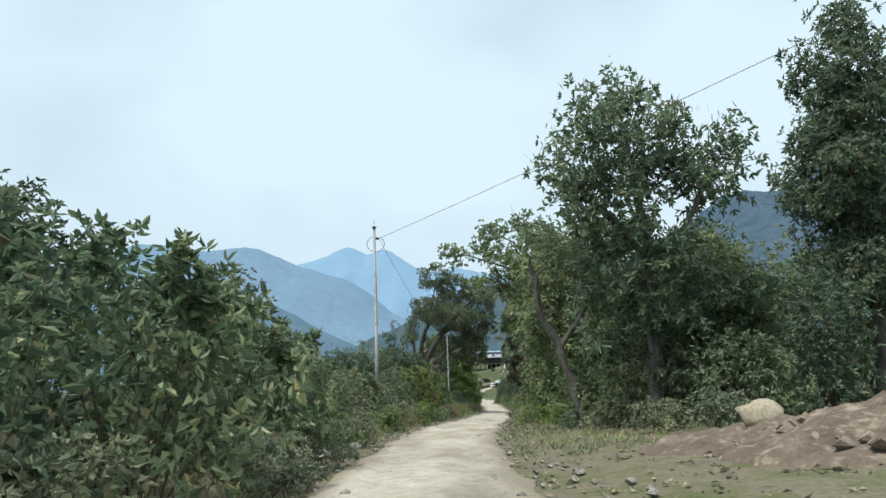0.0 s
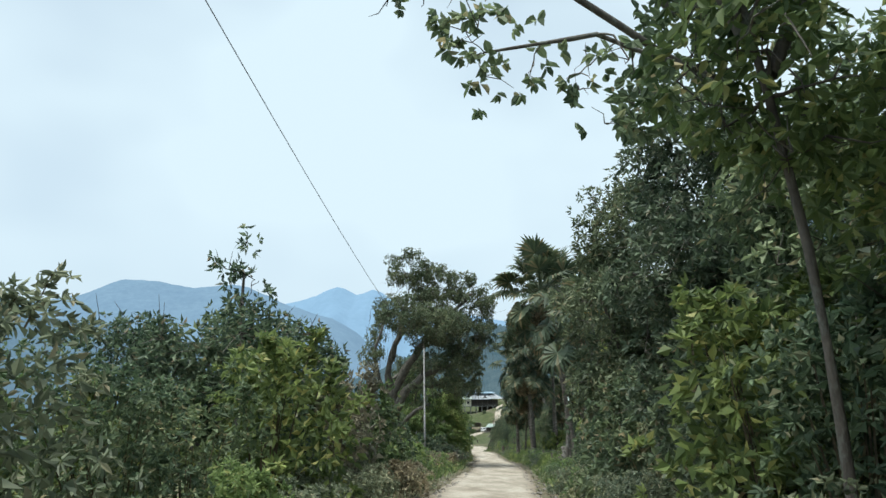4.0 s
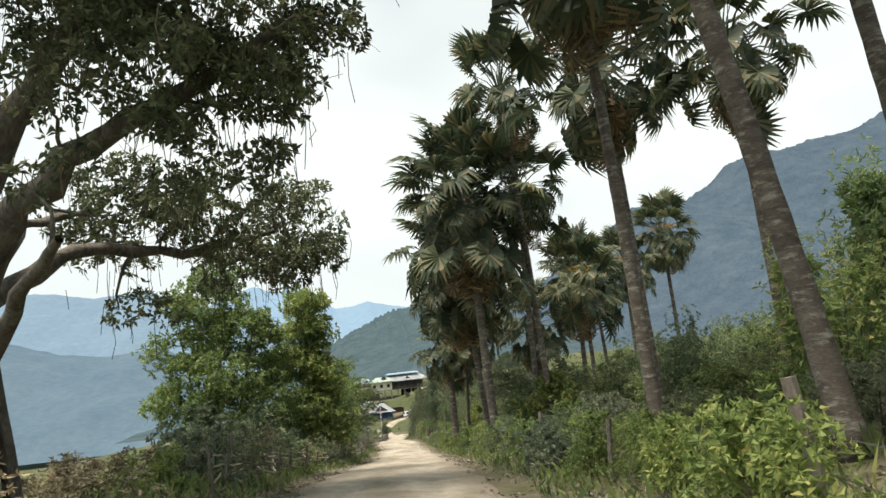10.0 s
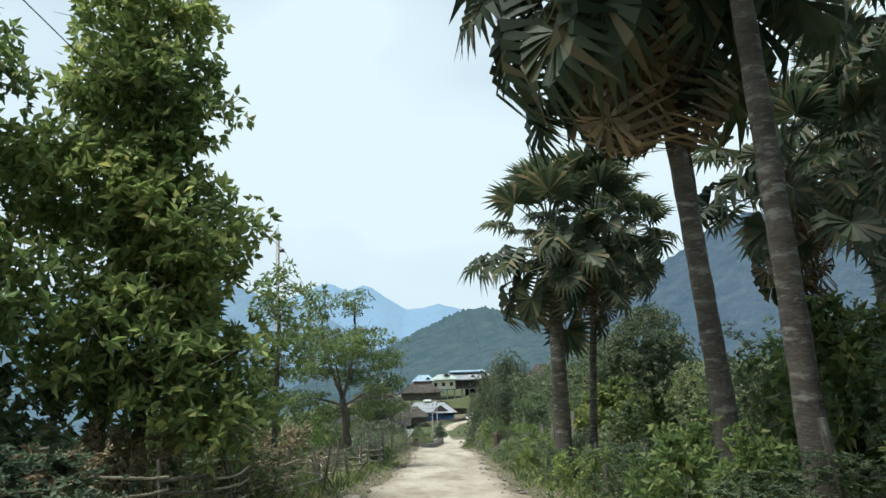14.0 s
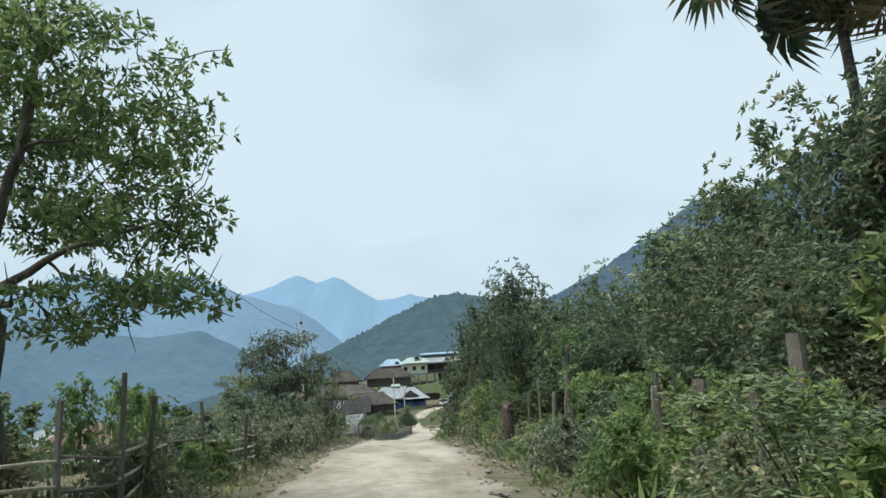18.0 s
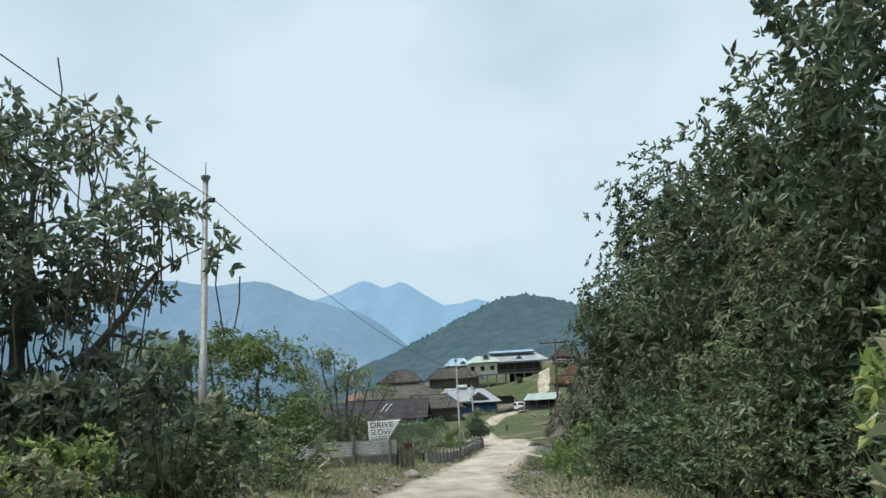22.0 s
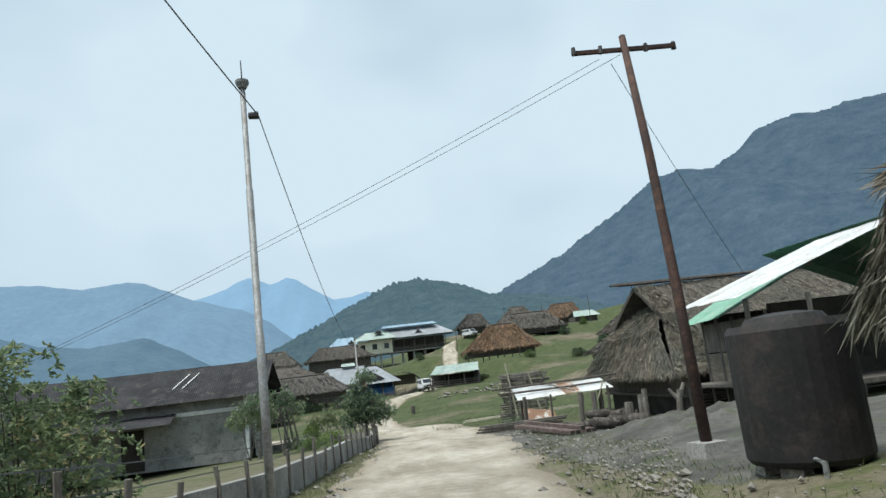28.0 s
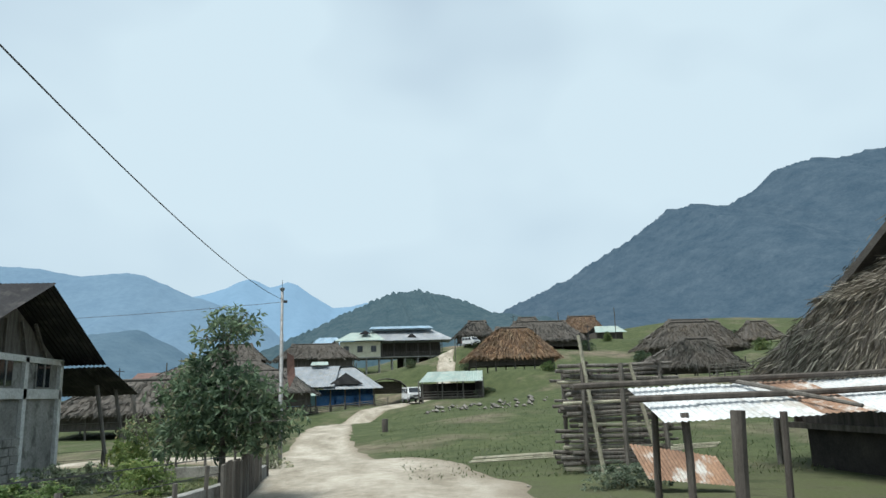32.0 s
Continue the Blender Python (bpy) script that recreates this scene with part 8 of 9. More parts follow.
rs = thing("rusty_sheet", (17.6, 236.4, ground_z(17.6, 236.4)), "rusty corrugated sheet leaning on the pole stack", "metal sheet")
part("sheet", corrugated((0, 0.6, 0.85), (1.7, 0.5, 0.55), (1.8, 0, 0.05), (0.1, 0, 0.25), 0.08, 0.015), M_TIN_R, rs)
for i in range(4):
    lg = thing("cut_pole", (15.4 + 0.1 * i, 243.4 + 0.3 * i, ground_z(16, 244) + 0.1), "peeled bamboo pole lying on the grass", "pole", "bamboo poles on the grass")
    pole_along(lg, (0, 0, 0.02 * i), (7.5, 0.5 - 0.2 * i, 0.03 * i + 0.1), 0.022, M_CANE, "cane", 0.0, i)
for i in range(7):
    pk = thing("timber_plank", (14.0, 229.2 + 0.14 * i, ground_z(15.5, 230) + 0.08 + 0.09 * (i % 4)), "old dark plank lying in a pile", "plank", "planks in a pile")
    part("board", Shape().beam((0.1 * i, 0, 0), (3.9 - 0.2 * (i % 3), 0.25 - 0.1 * i, 0.04), 0.2, 0.06), M_WOOD_D if i % 3 else M_WOOD, pk)
for i in range(5):
    bx, by = 15.62 + 0.2 * i, 220.9 + 0.12 * i
    bm = thing("squared_beam", (bx, by, ground_z(bx, by) + 0.12 + (0.1 if i == 2 else 0)), "weathered reddish beam with a dark sawn end", "beam", "sawn beams in a stack")
    part("beam", Shape().beam((0, 0, 0), (-0.75, 4.2, 0.03), 0.12, 0.1), M_BEAM, bm)
    part("end_face", Shape().beam((0.005, -0.03, 0), (0.0, 0, 0), 0.125, 0.105), M_DARK, bm)
def fallen_log(x, y, dz, ends, thick, seed):
    """A knotty old trunk lying on the ground, with splintered stubs."""
    r = random.Random(seed)
    ob = thing("fallen_trunk", (x, y, ground_z(x, y) + dz), "weathered dark fallen tree trunk", "log", "old trunks before the longhouse")
    a, b = Vector(ends[0]), Vector(ends[1])
    pts = [a + (b - a) * k / 9 + Vector((r.uniform(-0.05, 0.05), r.uniform(-0.05, 0.05), r.uniform(-0.05, 0.05))) for k in range(10)]
    part("trunk", Shape().tube(pts, [thick * r.uniform(0.75, 1.2) for _ in pts], 11), M_LOG, ob, smooth=True)
    for k in (2, 5, 7):
        q = pts[k]
        part("stub", Shape().tube([q, q + Vector((r.uniform(-0.2, 0.2), r.uniform(-0.2, 0.1), thick * 1.35))], [thick * 0.3, thick * 0.12], 6), M_LOG, ob, smooth=True)


fallen_log(17.9, 222.6, 0.24, ((-0.9, 0.4, 0), (0.6, -0.2, 0.02)), 0.22, 1)
fallen_log(17.7, 223.1, 0.5, ((-0.9, 0.1, 0.06), (0.4, -0.1, -0.06)), 0.16, 2)
fallen_log(17.3, 223.6, 0.2, ((-1.0, 0.2, 0), (0.9, 0.0, 0.02)), 0.17, 3)
fallen_log(20.2, 222.2, 0.14, ((-0.7, 0.3, 0), (0.9, -0.1, 0.02)), 0.11, 4)
sp = thing("forked_post", (20.1, 223.6, ground_z(20.1, 223.6) - 0.1), "forked weathered timber post", "post")
part("trunk", Shape().tube([(0, 0, 0), (0.05, 0, 0.8), (0.12, 0, 1.2)], [0.12, 0.1, 0.09], 8), M_BARK_G, sp)
part("fork", Shape().tube([(0.06, 0, 0.9), (0.3, 0, 1.4)], [0.08, 0.06], 7), M_BARK_G, sp)
part("fork", Shape().tube([(0.06, 0, 0.85), (-0.22, 0.1, 1.25)], [0.08, 0.05], 7), M_BARK_G, sp)
for x, y, h, r in ((19.3, 224.4, 1.35, 0.09), (19.8, 226.1, 1.2, 0.1), (18.1, 222.8, 0.9, 0.13)):
    q = thing("timber_post", (x, y, ground_z(x, y) - 0.1), "weathered standing timber post", "post", "posts before the longhouse")
    stake(q, 0, 0, 0, h, r, M_BARK_G, "shaft")
st = thing("tree_stump", (13.9, 266, ground_z(13.9, 266)), "short dark post standing on the green", "stump")
stake(st, 0, 0, -0.1, 0.75, 0.17, M_WOOD_D, "stump")
bp = thing("bamboo_pole", (11.6, 190.6, ground_z(11.6, 191) + 0.08), "pale bamboo pole lying by the roadside", "pole")
pole_along(bp, (0, 9.5, 0.02), (2.8, -1.2, 0.12), 0.035, M_CANE, "cane", 0, 3)
pole_along(bp, (0.2, 9.2, 0.0), (3.3, 0.2, 0.05), 0.03, M_CANE, "cane", 0, 4)


# ---- vehicles ----
def vehicle(x, y, z, rz, paint, label, van=True, open_door=False):
    ob = thing("parked_car", (x, y, z), label, "car", rz=rz)
    w = 1.6
    if van:
        side = [(-1.9, 0.45), (1.75, 0.45), (1.85, 0.7), (1.8, 1.0), (1.25, 1.08), (0.75, 1.72), (-1.8, 1.76), (-1.9, 1.2)]
    else:
        side = [(-1.85, 0.4), (1.75, 0.4), (1.85, 0.62), (1.75, 0.88), (0.95, 0.95), (0.35, 1.4), (-1.2, 1.42), (-1.75, 0.98), (-1.88, 0.75)]
    s = Shape()
    n = len(side)
    for k, yy in enumerate((-w / 2, -w / 2 + 0.06, w / 2 - 0.06, w / 2)):
        f = 0.97 if k in (0, 3) else 1.0
        tuck = lambda zz: 0.10 * max(0.0, (zz - 0.95)) if k in (0, 3) else 0
        s.v += [(px * f, yy - math.copysign(tuck(pz), yy), 0.4 + (pz - 0.4) * (0.985 if k in (0, 3) else 1)) for px, pz in side]
    for k in range(3):
        s.f += [(k * n + i, k * n + (i + 1) % n, (k + 1) * n + (i + 1) % n, (k + 1) * n + i) for i in range(n)]
    s.f += [tuple(range(n)), tuple(reversed(range(3 * n, 4 * n)))]
    part("body", s, paint, ob)
    if van:
        ws = [(1.235, 1.13), (0.79, 1.66)]
        rear = [(-1.9, 1.2), (-1.83, 1.65)]
    else:
        ws = [(0.92, 0.99), (0.4, 1.36)]
        rear = [(-1.72, 1.02), (-1.24, 1.38)]
    for nm, ((ax, az), (bx, bz)), o in (("windscreen", ws, 0.02), ("rear_window", rear, -0.02)):
        part(nm, Shape().add([(ax + o, -0.68, az), (ax + o, 0.68, az), (bx + o, 0.6, bz), (bx + o, -0.6, bz)], [(0, 1, 2, 3)]), M_GLASS, ob)
    spans = ((0.85, 0.1), (0.0, -0.85), (-0.95, -1.75)) if van else ((0.45, -0.25), (-0.35, -1.15))
    zl0, zl1 = (1.15, 1.58) if van else (1.0, 1.32)
    for sgn in (-1, 1):
        for a, b in spans:
            yy = sgn * (w / 2 + 0.004)
            part("side_window", Shape().add([(a, yy, zl0), (b, yy, zl0), (b, yy - sgn * 0.05, zl1), (a - 0.12, yy - sgn * 0.05, zl1)], [(0, 1, 2, 3)]), M_GLASS, ob)
        part("headlight", Shape().box((1.84, sgn * 0.58, 0.82), (0.06, 0.3, 0.16)), M_LAMP, ob)
        part("tail_light", Shape().box((-1.9, sgn * 0.66, 0.85), (0.05, 0.14, 0.22)), M_RED, ob)
        part("mirror", Shape().box((0.95, sgn * 0.9, 1.12), (0.08, 0.16, 0.13)), M_TYRE, ob)
        for xx in (1.2, -1.2):
            wheel = part("wheel", Shape().tube([(xx, sgn * 0.72 - 0.09, 0.3), (xx, sgn * 0.72 + 0.09, 0.3)], 0.3, 16), M_TYRE, ob)
            part("rim", Shape().tube([(xx, sgn * 0.815, 0.3), (xx, sgn * 0.83, 0.3)], [0.18, 0.15], 12), M_RIM, wheel)
    part("front_bumper", Shape().box((1.86, 0, 0.5), (0.12, 1.5, 0.2)), M_TYRE, ob)
    part("rear_bumper", Shape().box((-1.9, 0, 0.5), (0.12, 1.5, 0.2)), M_TYRE, ob)
    part("grille", Shape().box((1.85, 0, 0.75), (0.05, 0.7, 0.14)), M_TYRE, ob)
    part("number_plate", Shape().box((1.93, 0, 0.55), (0.02, 0.45, 0.12)), M_WHITE, ob)
    if open_door:
        part("door", Shape().box((0.5, -1.2, 0.95), (0.08, 0.8, 0.9), 12), M_TIN_R, ob, "open reddish door")
    return ob


vehicle(18.4, 304.6, ground_z(18.4, 304.6) + 0.1, -80, M_CARWHITE, "white van with dark windscreen parked on the track", True)
vehicle(6.2, 320.5, ground_z(6.2, 320.5) + 0.08, -42, M_CARGREY, "silver green hatchback parked beside the track", False)
vehicle(33.8, 357.0, ground_z(33.8, 357) + 0.08, -60, M_CARWHITE, "white van parked at the top of the village", True)

# far poles on the skyline
for x, y, h in ((-24.0, 395, 6.4), (30.5, 380, 6.0), (42, 356, 6.0), (60, 372, 6.2), (-12.0, 300, 5.5), (2.5, 380, 6.0), (48, 330, 4.4)):
    fp = thing("thin_pole", (x, y, ground_z(x, y) - 0.2), "thin dark pole standing among the huts", "pole", "thin poles in the village")
    part("shaft", Shape().tube([(0, 0, 0), (0, 0, h)], [0.09, 0.06], 6), M_WIRE, fp)
    part("cross_bar", Shape().beam((-0.5, 0, h - 0.35), (0.5, 0, h - 0.35), 0.07), M_WIRE, fp)
rc = thing("red_cloth", (9.62, 251.7, -12.4), "faded red cloth hanging from the pole", "cloth")
part("cloth", Shape().add([(0, 0, 0), (0.25, 0.02, -0.15), (0.32, 0.05, -0.9), (0.1, -0.03, -1.4), (0.0, 0.08, -0.9), (0.2, 0.1, -0.5)], [(0, 1, 5), (1, 2, 5), (2, 3, 4, 5), (0, 5, 4)]), M_TIN_RED, rc)
# ---- verges, fences and stones ----
def tufts(name, label, spans, material, count, height, leaf_w, seed, category="weeds", flat=False, blades=6):
    """Low growth or litter scattered along the road: spans of (side, y0, y1, off0, off1)."""
    r = np.random.RandomState(seed)
    total = sum(b - a for _, a, b, _, _ in spans)
    at, ahead, ln = [], [], []
    for sd, a, b, o0, o1 in spans:
        n = int(count * (b - a) / total)
        ys = r.uniform(a, b, n)
        off = r.uniform(o0, o1, n)
        for y, o in zip(ys, off):
            x = beside(sd, y, o - 1.95)
            z = ground_z(x, y)
            m = blades
            at.append(np.array([x, y, z + 0.012]) + r.normal(size=(m, 3)) * np.array([0.09, 0.09, 0.0]))
            d = r.normal(size=(m, 3))
            d[:, 2] = (0.05 if flat else np.abs(d[:, 2]) + 0.7)
            ahead.append(d)
            ln.append(height * r.uniform(0.5, 1.5, m))
    ln = np.concatenate(ln)
    s = Shape().leaves(np.concatenate(at), np.concatenate(ahead), ln, ln * leaf_w, seed=seed)
    return tagged(part(name, s, material), label, category, kind="stuff")


tufts("roadside_weeds", "low green weeds along the verge", [(-1, 0, 204, 2.3, 4.6), (1, 16, 190, 2.4, 5.2)], M_LEAF_U, 5200, 0.17, 0.17, 301)
tufts("roadside_weeds", "fresh green weeds along the verge", [(-1, 0, 204, 2.6, 6.0), (1, 16, 192, 2.8, 8.0)], M_LEAF_G, 2600, 0.16, 0.2, 302)
tufts("roadside_weeds", "dry grass and stalks along the verge", [(-1, 0, 204, 2.3, 7.0), (1, 18, 192, 2.4, 9.0)], M_LEAF_B, 4200, 0.22, 0.08, 303)
tufts("roadside_weeds", "rank green growth under the palms", [(1, 60, 168, 2.5, 10.0), (-1, 60, 150, 2.6, 6.0)], M_LEAF_Y, 5200, 0.34, 0.16, 306)
tufts("leaf_litter", "fallen dry leaves beside the track", [(-1, 0, 204, 1.9, 4.5), (1, 2, 200, 1.9, 6.0)], M_LEAF_B, 5200, 0.11, 0.5, 304, "leaf litter", True, 4)
tufts("village_grass", "short grass beside the village track", [(1, 186, 208, 2.2, 9.0), (1, 208, 226, 2.2, 4.0), (-1, 204, 244, 2.0, 3.4)], M_GRASS, 5200, 0.075, 0.12, 305, "grass")


def green_grass():
    r = np.random.RandomState(77)
    n = 9000
    x, y = r.uniform(13.5, 40, n), 240 + 60 * r.uniform(0, 1, n) ** 1.6
    at = np.array([(a, b, ground_z(a, b)) for a, b in zip(x, y)])
    d = r.normal(size=(n, 3))
    d[:, 2] = np.abs(d[:, 2]) + 0.8
    return Shape().leaves(at, d, 0.13, 0.03, seed=5)


tagged(part("village_grass", green_grass(), M_GRASS), "short grass on the village green", "grass", kind="stuff")


M_CLOD = surface("soil_clod", (0.1275, 0.0975, 0.075), (0.255, 0.2137, 0.1688), 2.5, 0.97, 0.7, 20, vary=0)


def pebbles(name, label, places, seed, material, smallest, largest, heap=0.0):
    """Angular stones: places of (x, y)."""
    r = np.random.RandomState(seed)
    s = Shape()
    for x, y in places:
        k = smallest + (largest - smallest) * r.uniform() ** 3
        c = np.array([x, y, ground_z(x, y) + k * 0.3 + 0.02 + heap * max(0.0, 1 - ((x - 8.4) / 4.2) ** 2 - ((y - 12.6) / 3.2) ** 2)])
        v = [(1, 0, 0), (-1, 0, 0), (0, 1, 0), (0, -1, 0), (0, 0, 0.75), (0, 0, -0.6), (0.6, 0.6, 0.4), (-0.6, -0.5, 0.45)]
        v = [c + np.array(p) * k * r.uniform(0.7, 1.2, 3) for p in v]
        s.add(v, [(0, 6, 4), (6, 2, 4), (2, 1, 4), (1, 7, 4), (7, 3, 4), (3, 0, 4), (0, 2, 6), (1, 3, 7), (2, 0, 5), (1, 2, 5), (3, 1, 5), (0, 3, 5)])
    return tagged(part(name, s, material), label, "stones", kind="stuff")


def verge_places(n, seed, y0, y1, o0, o1, sides=(-1, 1)):
    r = random.Random(seed)
    out = []
    for _ in range(n):
        y = r.uniform(y0, y1)
        off = o0 + (o1 - o0) * r.random() ** 1.6
        out.append((beside(r.choice(sides), min(y, 244), off - 1.95), y))
    return out


pebbles("gravel", "loose grey stones along both road edges", verge_places(4200, 5, 0, 236, 1.5, 3.4), 5, M_ROCK, 0.018, 0.1)
pebbles("gravel", "small loose stones on the dirt track", verge_places(1500, 6, 0, 240, 0.4, 1.9), 6, M_ROCK, 0.01, 0.045)
pebbles("gravel", "rubble and gravel before the longhouse", [(13.2 + 8 * a * b, 208 + 20 * a) for a, b in ((random.Random(i).random(), random.Random(i + 999).random()) for i in range(1800))], 8, M_ROCK, 0.01, 0.06)
pebbles("gravel", "loose rubble and gravel on the verge before the huts", [(11.6 + 3.6 * random.Random(i + 31).random() ** 1.5, 186 + 22 * random.Random(i + 5031).random()) for i in range(1300)], 18, M_ROCK, 0.012, 0.07)
pebbles("rubble", "stones scattered across the green bank", [(18 + 14 * random.Random(i).random(), 284 + 6 * random.Random(i + 77).random()) for i in range(60)], 9, M_ROCK, 0.12, 0.42)

# bare gravel yard right of the road
s = Shape()
for j in range(24):
    for i in range(11):
        x, y = 13.2 + i * 0.85 + 0.35 * noise.noise((j * 0.4, i, 2)), 207.5 + j * 0.95
        edge = min(i, 10 - i, j, 23 - j)
        s.v.append((x, y, ground_z(x, y) + (0.035 + 0.05 * noise.noise((x, y, 0)) if edge else -0.06)))
s.f = [(j * 11 + i, j * 11 + i + 1, (j + 1) * 11 + i + 1, (j + 1) * 11 + i) for j in range(23) for i in range(10)]
tagged(part("gravel_yard", s, M_GRAVEL, smooth=True), "bare grey gravel yard beside the track", "gravel", kind="structure")


def mound(x, y, rx, ry, h, label, material, seed):
    ob = Shape()
    n, m = 64, 22
    c0 = ground_z(x, y)
    for j in range(m + 1):
        for i in range(n):
            a, f = 2 * math.pi * i / n, j / m
            px, py = x + rx * f * math.cos(a), y + ry * f * math.sin(a)
            hh = h * (1 - f * f) * (1 + 0.5 * noise.noise((px * 0.8, py * 0.8, seed))) + 0.14 * noise.noise((px * 2.5, py * 2.5, seed)) + 0.07 * noise.noise((px * 6, py * 6, seed))
            ob.v.append((px, py, ground_z(px, py) + (hh if j < m else -0.1)))
    ob.f = [(j * n + i, j * n + (i + 1) % n, (j + 1) * n + (i + 1) % n, (j + 1) * n + i) for j in range(m) for i in range(n)]
    return tagged(part("soil_mound", ob, material, smooth=True), label, "soil mound")


mound(8.4, 12.6, 4.2, 3.2, 0.75, "heap of reddish soil and stones dumped by the road", M_SOIL, 1)
mound(6.2, 14.6, 2.6, 2.0, 0.35, "low spill of reddish soil at the roadside", M_SOIL, 2)
mound(17.6, 216.5, 2.6, 3.2, 0.4, "low heap of grey gravel before the stilt house", M_GRAVEL, 3)
pebbles("rubble", "stones on the soil heap", [(8.2 + 3.6 * math.cos(i * 2.4) * ((i * 7) % 53) / 53, 12.6 + 2.9 * math.sin(i * 2.4) * ((i * 7) % 53) / 53) for i in range(900)], 11, M_CLOD, 0.03, 0.2, 0.55)


def boulder(x, y, r, label, seed, sink=0.3, dz=0.0, mat=None):
    s = Shape()
    n, m = 14, 8
    for j in range(m + 1):
        for i in range(n):
            a, b = 2 * math.pi * i / n, math.pi * (j / m - 0.5)
            d = Vector((math.cos(a) * math.cos(b), math.sin(a) * math.cos(b), math.sin(b)))
            k = r * (1 + 0.35 * noise.noise(d * 1.6 + Vector((seed, 0, 0))))
            s.v.append((d.x * k * 1.25, d.y * k, d.z * k * 0.75))
    s.f = [(j * n + i, j * n + (i + 1) % n, (j + 1) * n + (i + 1) % n, (j + 1) * n + i) for j in range(m) for i in range(n)]
    ob = tagged(part("boulder", s, mat or M_ROCK, smooth=True), label, "boulder")
    ob.location = (x, y, ground_z(x, y) + r * 0.75 - sink + dz)
    return ob


M_SAND = surface("pale_sandstone", (0.2604, 0.2232, 0.155), (0.372, 0.3286, 0.248), 1.5, 0.95, 0.6, 16)
boulder(6.2, 15.6, 0.36, "pale sandstone boulder on the soil heap", 3.0, 0.08, 0.25, M_SAND)
for i, (x, y, r) in enumerate(((-2.2, 16.5, 0.22), (-2.0, 20.3, 0.16), (12.7, 152.6, 0.2), (12.5, 149.3, 0.15), (6.6, 132, 0.2), (7.2, 191.0, 0.25), (12.4, 208, 0.12), (15.2, 224.6, 0.2), (12.8, 156.4, 0.18), (9.8, 77.5, 0.2))):
    boulder(x, y, r, "grey stone lying at the road edge", 10.0 + i, 0.1)


# fence right of the road beneath the palms
rf = thing("post_and_wire_fence", (8.6, 66, ground_z(10, 66)), "rough fence of grey timber posts and barbed wire", "fence")
o = Vector((8.6, 66, ground_z(10, 66)))
spots = []
y, i = 66.0, 0
while y < 160:
    x = beside(1, y, 2.2 + 0.35 * math.sin(i * 1.7))
    spots.append((x, y))
    h = RND.uniform(0.8, 1.4)
    q = ground_z(x, y)
    stake(rf, x - o.x, y - o.y, q - 0.3 - o.z, q + h - o.z, RND.choice((0.035, 0.05, 0.065)), M_BARK_G, "post", (RND.uniform(-0.15, 0.15), 0), i)
    y += RND.uniform(1.6, 2.6)
    i += 1
for x, y, h, r in ((8.75, 73.4, 2.3, 0.09), (9.95, 82.6, 1.3, 0.045), (8.75, 80.2, 1.0, 0.1), (12.3, 88, 2.6, 0.08), (13.4, 150, 1.2, 0.07), (12.9, 147.2, 1.3, 0.08), (13.3, 160.6, 1.5, 0.03), (13.7, 161, 1.9, 0.03), (12.9, 155, 1.4, 0.06), (15.0, 146.0, 2.0, 0.11), (16.4, 145.2, 2.1, 0.16), (14.3, 147.6, 1.6, 0.1), (14.5, 152.4, 1.5, 0.15)):
    q = ground_z(x, y)
    stake(rf, x - o.x, y - o.y, q - 0.3 - o.z, q + h - o.z, r, M_BARK_G, "post", (0.1, 0), 99)
for (ax, ay), (bx, by) in zip(spots, spots[1:]):
    for hh in (0.5, 0.85):
        a, b = Vector((ax, ay, ground_z(ax, ay) + hh)) - o, Vector((bx, by, ground_z(bx, by) + hh)) - o
        part("wire", Shape().tube([a, (a + b) / 2 - Vector((0, 0, 0.06)), b], 0.006, 3, False), M_WIRE, rf)

# bamboo fence left of the road
lf = thing("bamboo_fence", (3.6, 100, ground_z(3.6, 100)), "broken bamboo and stick fence beside the road", "fence")
o = Vector((3.6, 100, ground_z(3.6, 100)))
y, i, prev = 98.0, 0, None
while y < 168:
    x = beside(-1, y, 1.3 + 0.3 * math.sin(i * 1.3))
    q = ground_z(x, y)
    tall = 142 < y < 156
    stake(lf, x - o.x, y - o.y, q - 0.3 - o.z, q + RND.uniform(0.8, 1.3) * (1.5 if tall else 1) - o.z, 0.035, M_WOOD, "stick", (RND.uniform(-0.35, 0.35), RND.uniform(-0.2, 0.2)), i, 5)
    if prev is not None:
        for hh in (0.35, 0.6, 0.85):
            a = Vector((prev[0], prev[1], ground_z(*prev) + hh + RND.uniform(-0.08, 0.08))) - o
            b = Vector((x, y, q + hh + RND.uniform(-0.08, 0.08))) - o
            pole_along(lf, a, b + (b - a) * 0.15, 0.022, M_CANE if i % 3 else M_WOOD, "rail", 0.02, i)
    prev = (x, y)
    y += RND.uniform(1.2, 1.9)
    i += 1
for i in range(26):
    y = 104 + 2.0 * i
    x = beside(-1, y, 1.5 + RND.uniform(-0.4, 0.6))
    br = thing("dry_branch", (x, y, ground_z(x, y) + 0.1), "bare dead branch lying on the verge", "branch", "dead branches on the verge")
    q = random.Random(i)
    part("limb", Shape().tube([(0, 0, 0), (q.uniform(-0.4, 0.4), q.uniform(0.3, 0.8), 0.15), (q.uniform(-0.7, 0.7), q.uniform(0.9, 1.6), q.uniform(0.05, 0.5))], [0.035, 0.025, 0.01], 5), M_BARK_G, br)
    part("twig", Shape().tube([(0.05, 0.4, 0.1), (q.uniform(-0.5, 0.5), 0.8, 0.4)], [0.016, 0.006], 4), M_BARK_G, br)

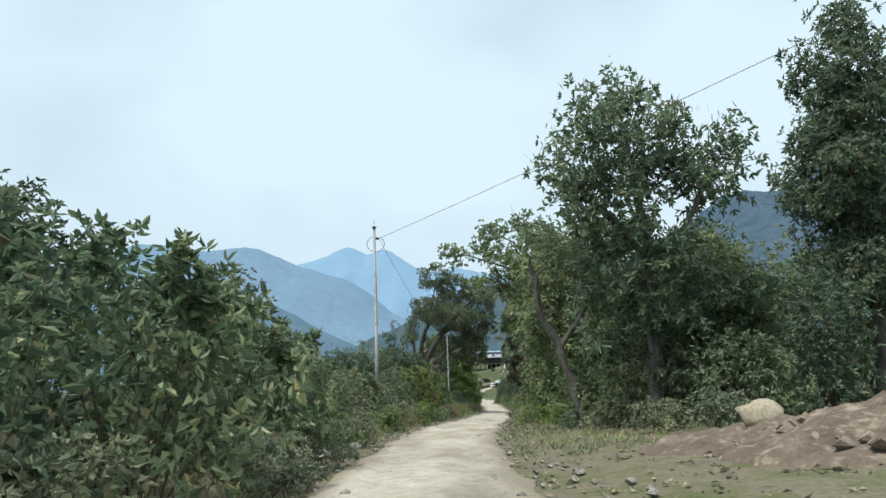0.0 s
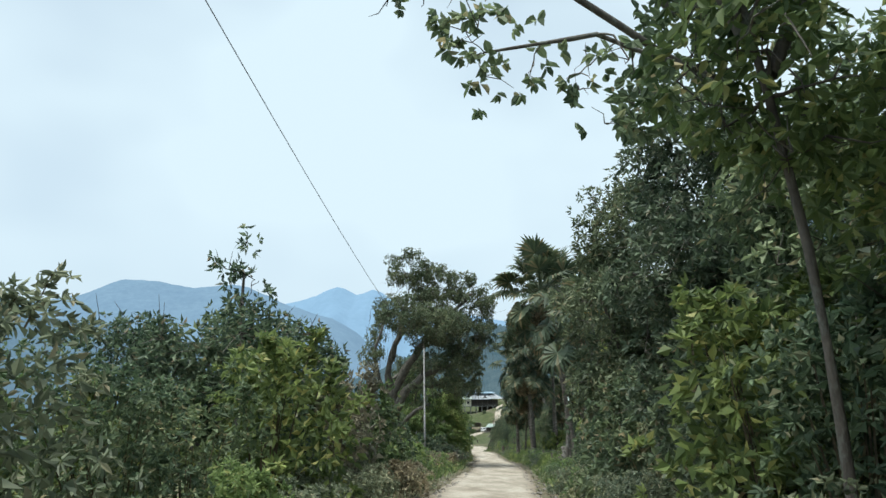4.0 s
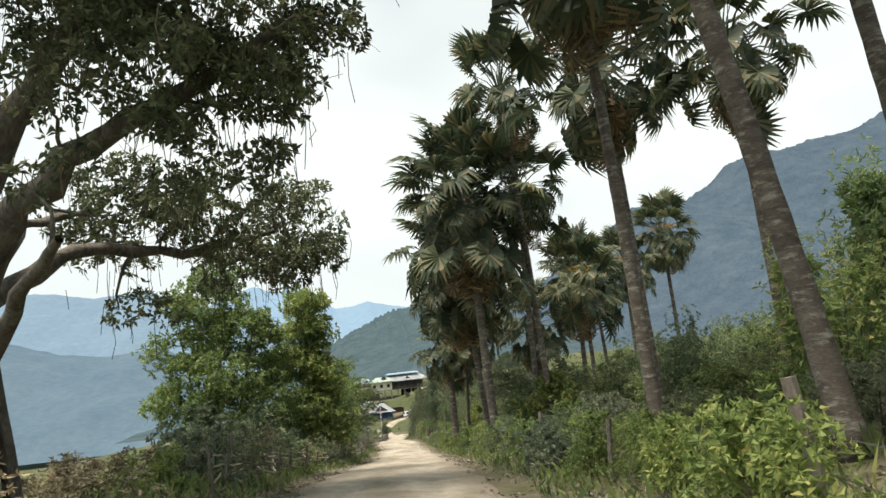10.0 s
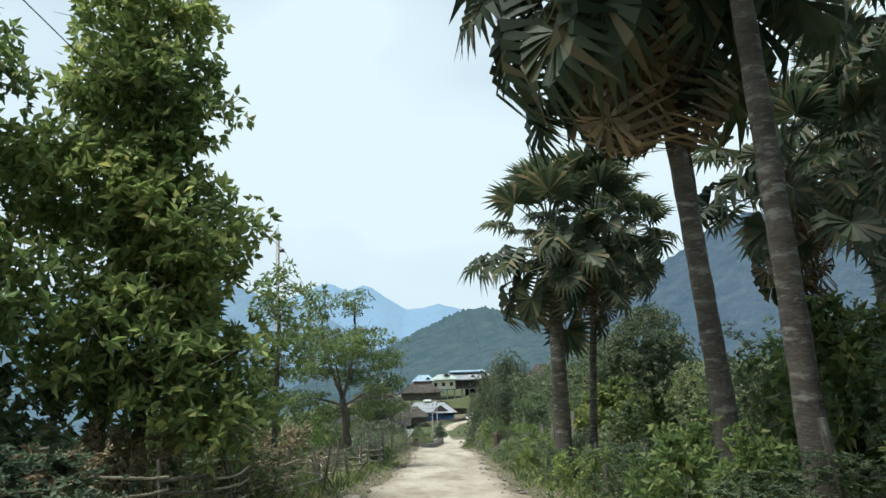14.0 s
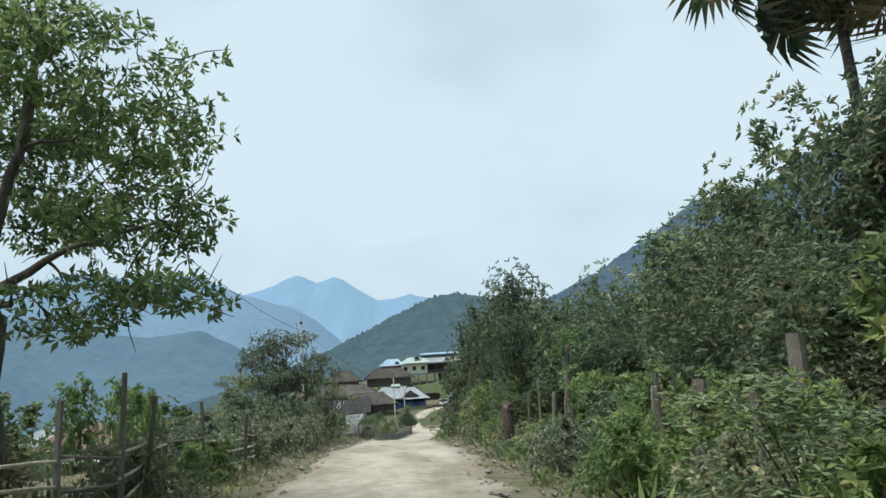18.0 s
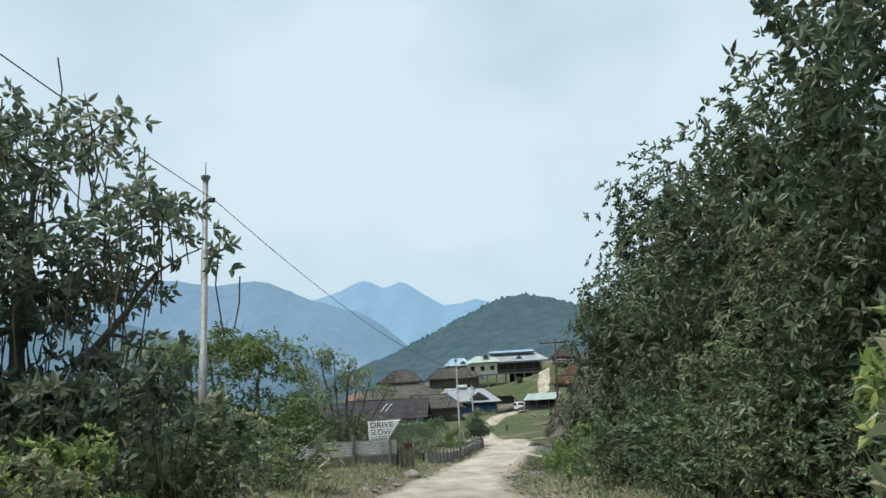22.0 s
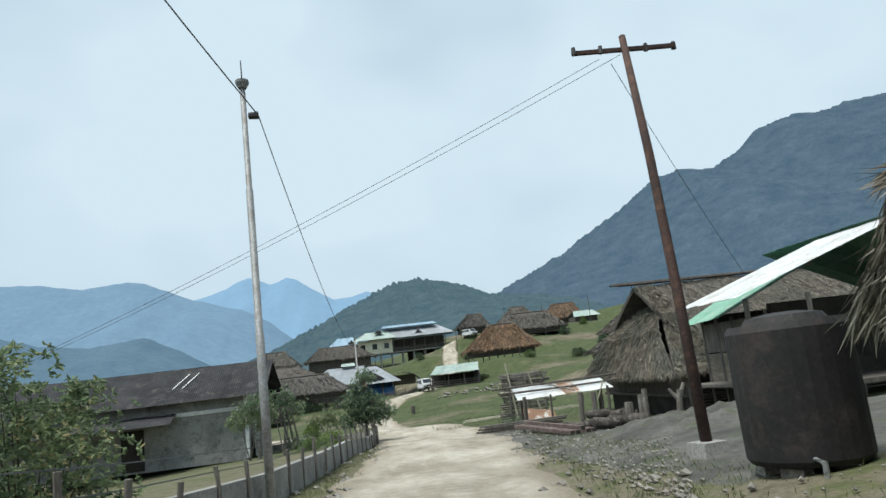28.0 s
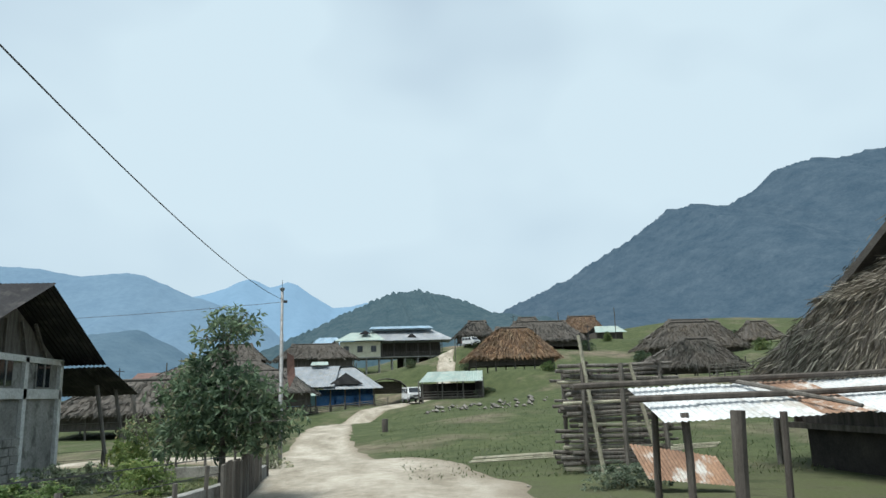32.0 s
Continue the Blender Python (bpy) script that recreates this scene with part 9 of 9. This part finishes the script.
# gnarled trunks standing in the hedge
M_ROT = surface("rotten_wood", (0.045, 0.034, 0.03), (0.11, 0.08, 0.07), 3.0, 0.97, 1.0, 18, (0.2, 0.17, 0.15))
M_PALE = surface("lichen_stump", (0.1, 0.095, 0.085), (0.24, 0.225, 0.2), 3.5, 0.97, 1.0, 12, (0.45, 0.44, 0.4))


def gnarled(x, y, h, r, material, label, seed, tuft=False, bend=0.06):
    q = random.Random(seed)
    ob = thing("dead_trunk", (x, y, ground_z(x, y) - 0.15), label, "tree trunk")
    n, m = 18, 14
    s = Shape()
    for j in range(n + 1):
        f = j / n
        cx, cy = bend * math.sin(f * 5 + seed), bend * math.cos(f * 4 + seed)
        for k in range(m):
            a = 2 * math.pi * k / m
            rr = r * (1.0 + 0.45 * math.exp(-f * 9)) * (1 + 0.32 * noise.noise((math.cos(a) * 1.6, math.sin(a) * 1.6 + seed, f * h * 1.7)) + 0.14 * noise.noise((math.cos(a) * 4, math.sin(a) * 4, f * h * 5 + seed)))
            top = 0.12 * noise.noise((a * 1.3, seed, 3.0)) if j == n else 0.0
            s.v.append((cx + rr * math.cos(a), cy + rr * math.sin(a), h * f + top))
    s.f = [(j * m + k, j * m + (k + 1) % m, (j + 1) * m + (k + 1) % m, (j + 1) * m + k) for j in range(n) for k in range(m)] + [tuple(range(n * m, n * m + m))]
    part("trunk", s, material, ob, smooth=True)
    for a, f, w in ((q.uniform(0, 6), 0.62, 1.0), (q.uniform(0, 6), 0.8, 0.7), (q.uniform(0, 6), 0.45, 0.6)):
        d = Vector((math.cos(a), math.sin(a), 0.5))
        p = Vector((0, 0, h * f))
        part("stub", Shape().tube([p, p + d * r * 1.3, p + d * r * 1.9 * w + Vector((0, 0, 0.05))], [r * 0.42 * w, r * 0.34 * w, r * 0.12], 7), material, ob, smooth=True)
    if tuft:
        p = np.random.RandomState(seed)
        hearts = np.array([0.0, 0.0, h]) + p.normal(size=(60, 3)) * np.array([0.32, 0.32, 0.34])
        at, ahead = rosettes(p, hearts, p.normal(size=(60, 3)) + np.array([0, 0, 0.6]), 6, 0.26)
        tagged(part("leaf_tuft", Shape().leaves(at, ahead, 0.14, 0.065, seed=seed, fine=True), M_LEAF_L, ob), "yellow green leafy shoots", kind="stuff")
    return ob


gnarled(12.9, 161.6, 1.45, 0.17, M_ROT, "reddish brown rotting stump in the roadside hedge", 1)
gnarled(14.8, 161.4, 2.9, 0.11, M_BARK_G, "mossy pale trunk sprouting yellow green leaves", 2, True)
gnarled(9.9, 80.6, 1.9, 0.19, M_PALE, "pale lichen-spotted stump beside the palms", 5, bend=0.03)

# thin poles and a stick fence among the huts on the hill
for x, y, tall in ((30, 352, 4.6), (48, 346, 5.6), (57, 342, 5.8), (-12, 318, 4.0), (12, 340, 4.4)):
    q = thing("village_pole", (x, y, ground_z(x, y) - 0.2), "thin dark timber pole among the huts", "pole", "poles among the huts")
    stake(q, 0, 0, 0, tall, 0.07, M_BARK_D, "shaft")
hf = thing("stick_fence", (41.0, 279.0, ground_z(41, 279)), "weathered stick fence on the green slope", "fence")
o = Vector((41.0, 279.0, ground_z(41, 279)))
q = random.Random(5)
for i in range(16):
    x, y = 41.0 + 0.72 * i, 279.0 + 0.12 * i
    z = ground_z(x, y)
    stake(hf, x - o.x, y - o.y, z - 0.2 - o.z, z + q.uniform(1.2, 1.6) - o.z, 0.05, M_BARK_D, "post")
for k in range(4):
    pts = [Vector((41.0 + 0.72 * i, 279.0 + 0.12 * i, ground_z(41.0 + 0.72 * i, 279.0 + 0.12 * i) + 0.3 + 0.27 * k + q.uniform(-0.05, 0.05))) - o for i in (0, 5, 10, 15)]
    part("rail", Shape().tube(pts, 0.04, 6), M_BARK_D, hf)
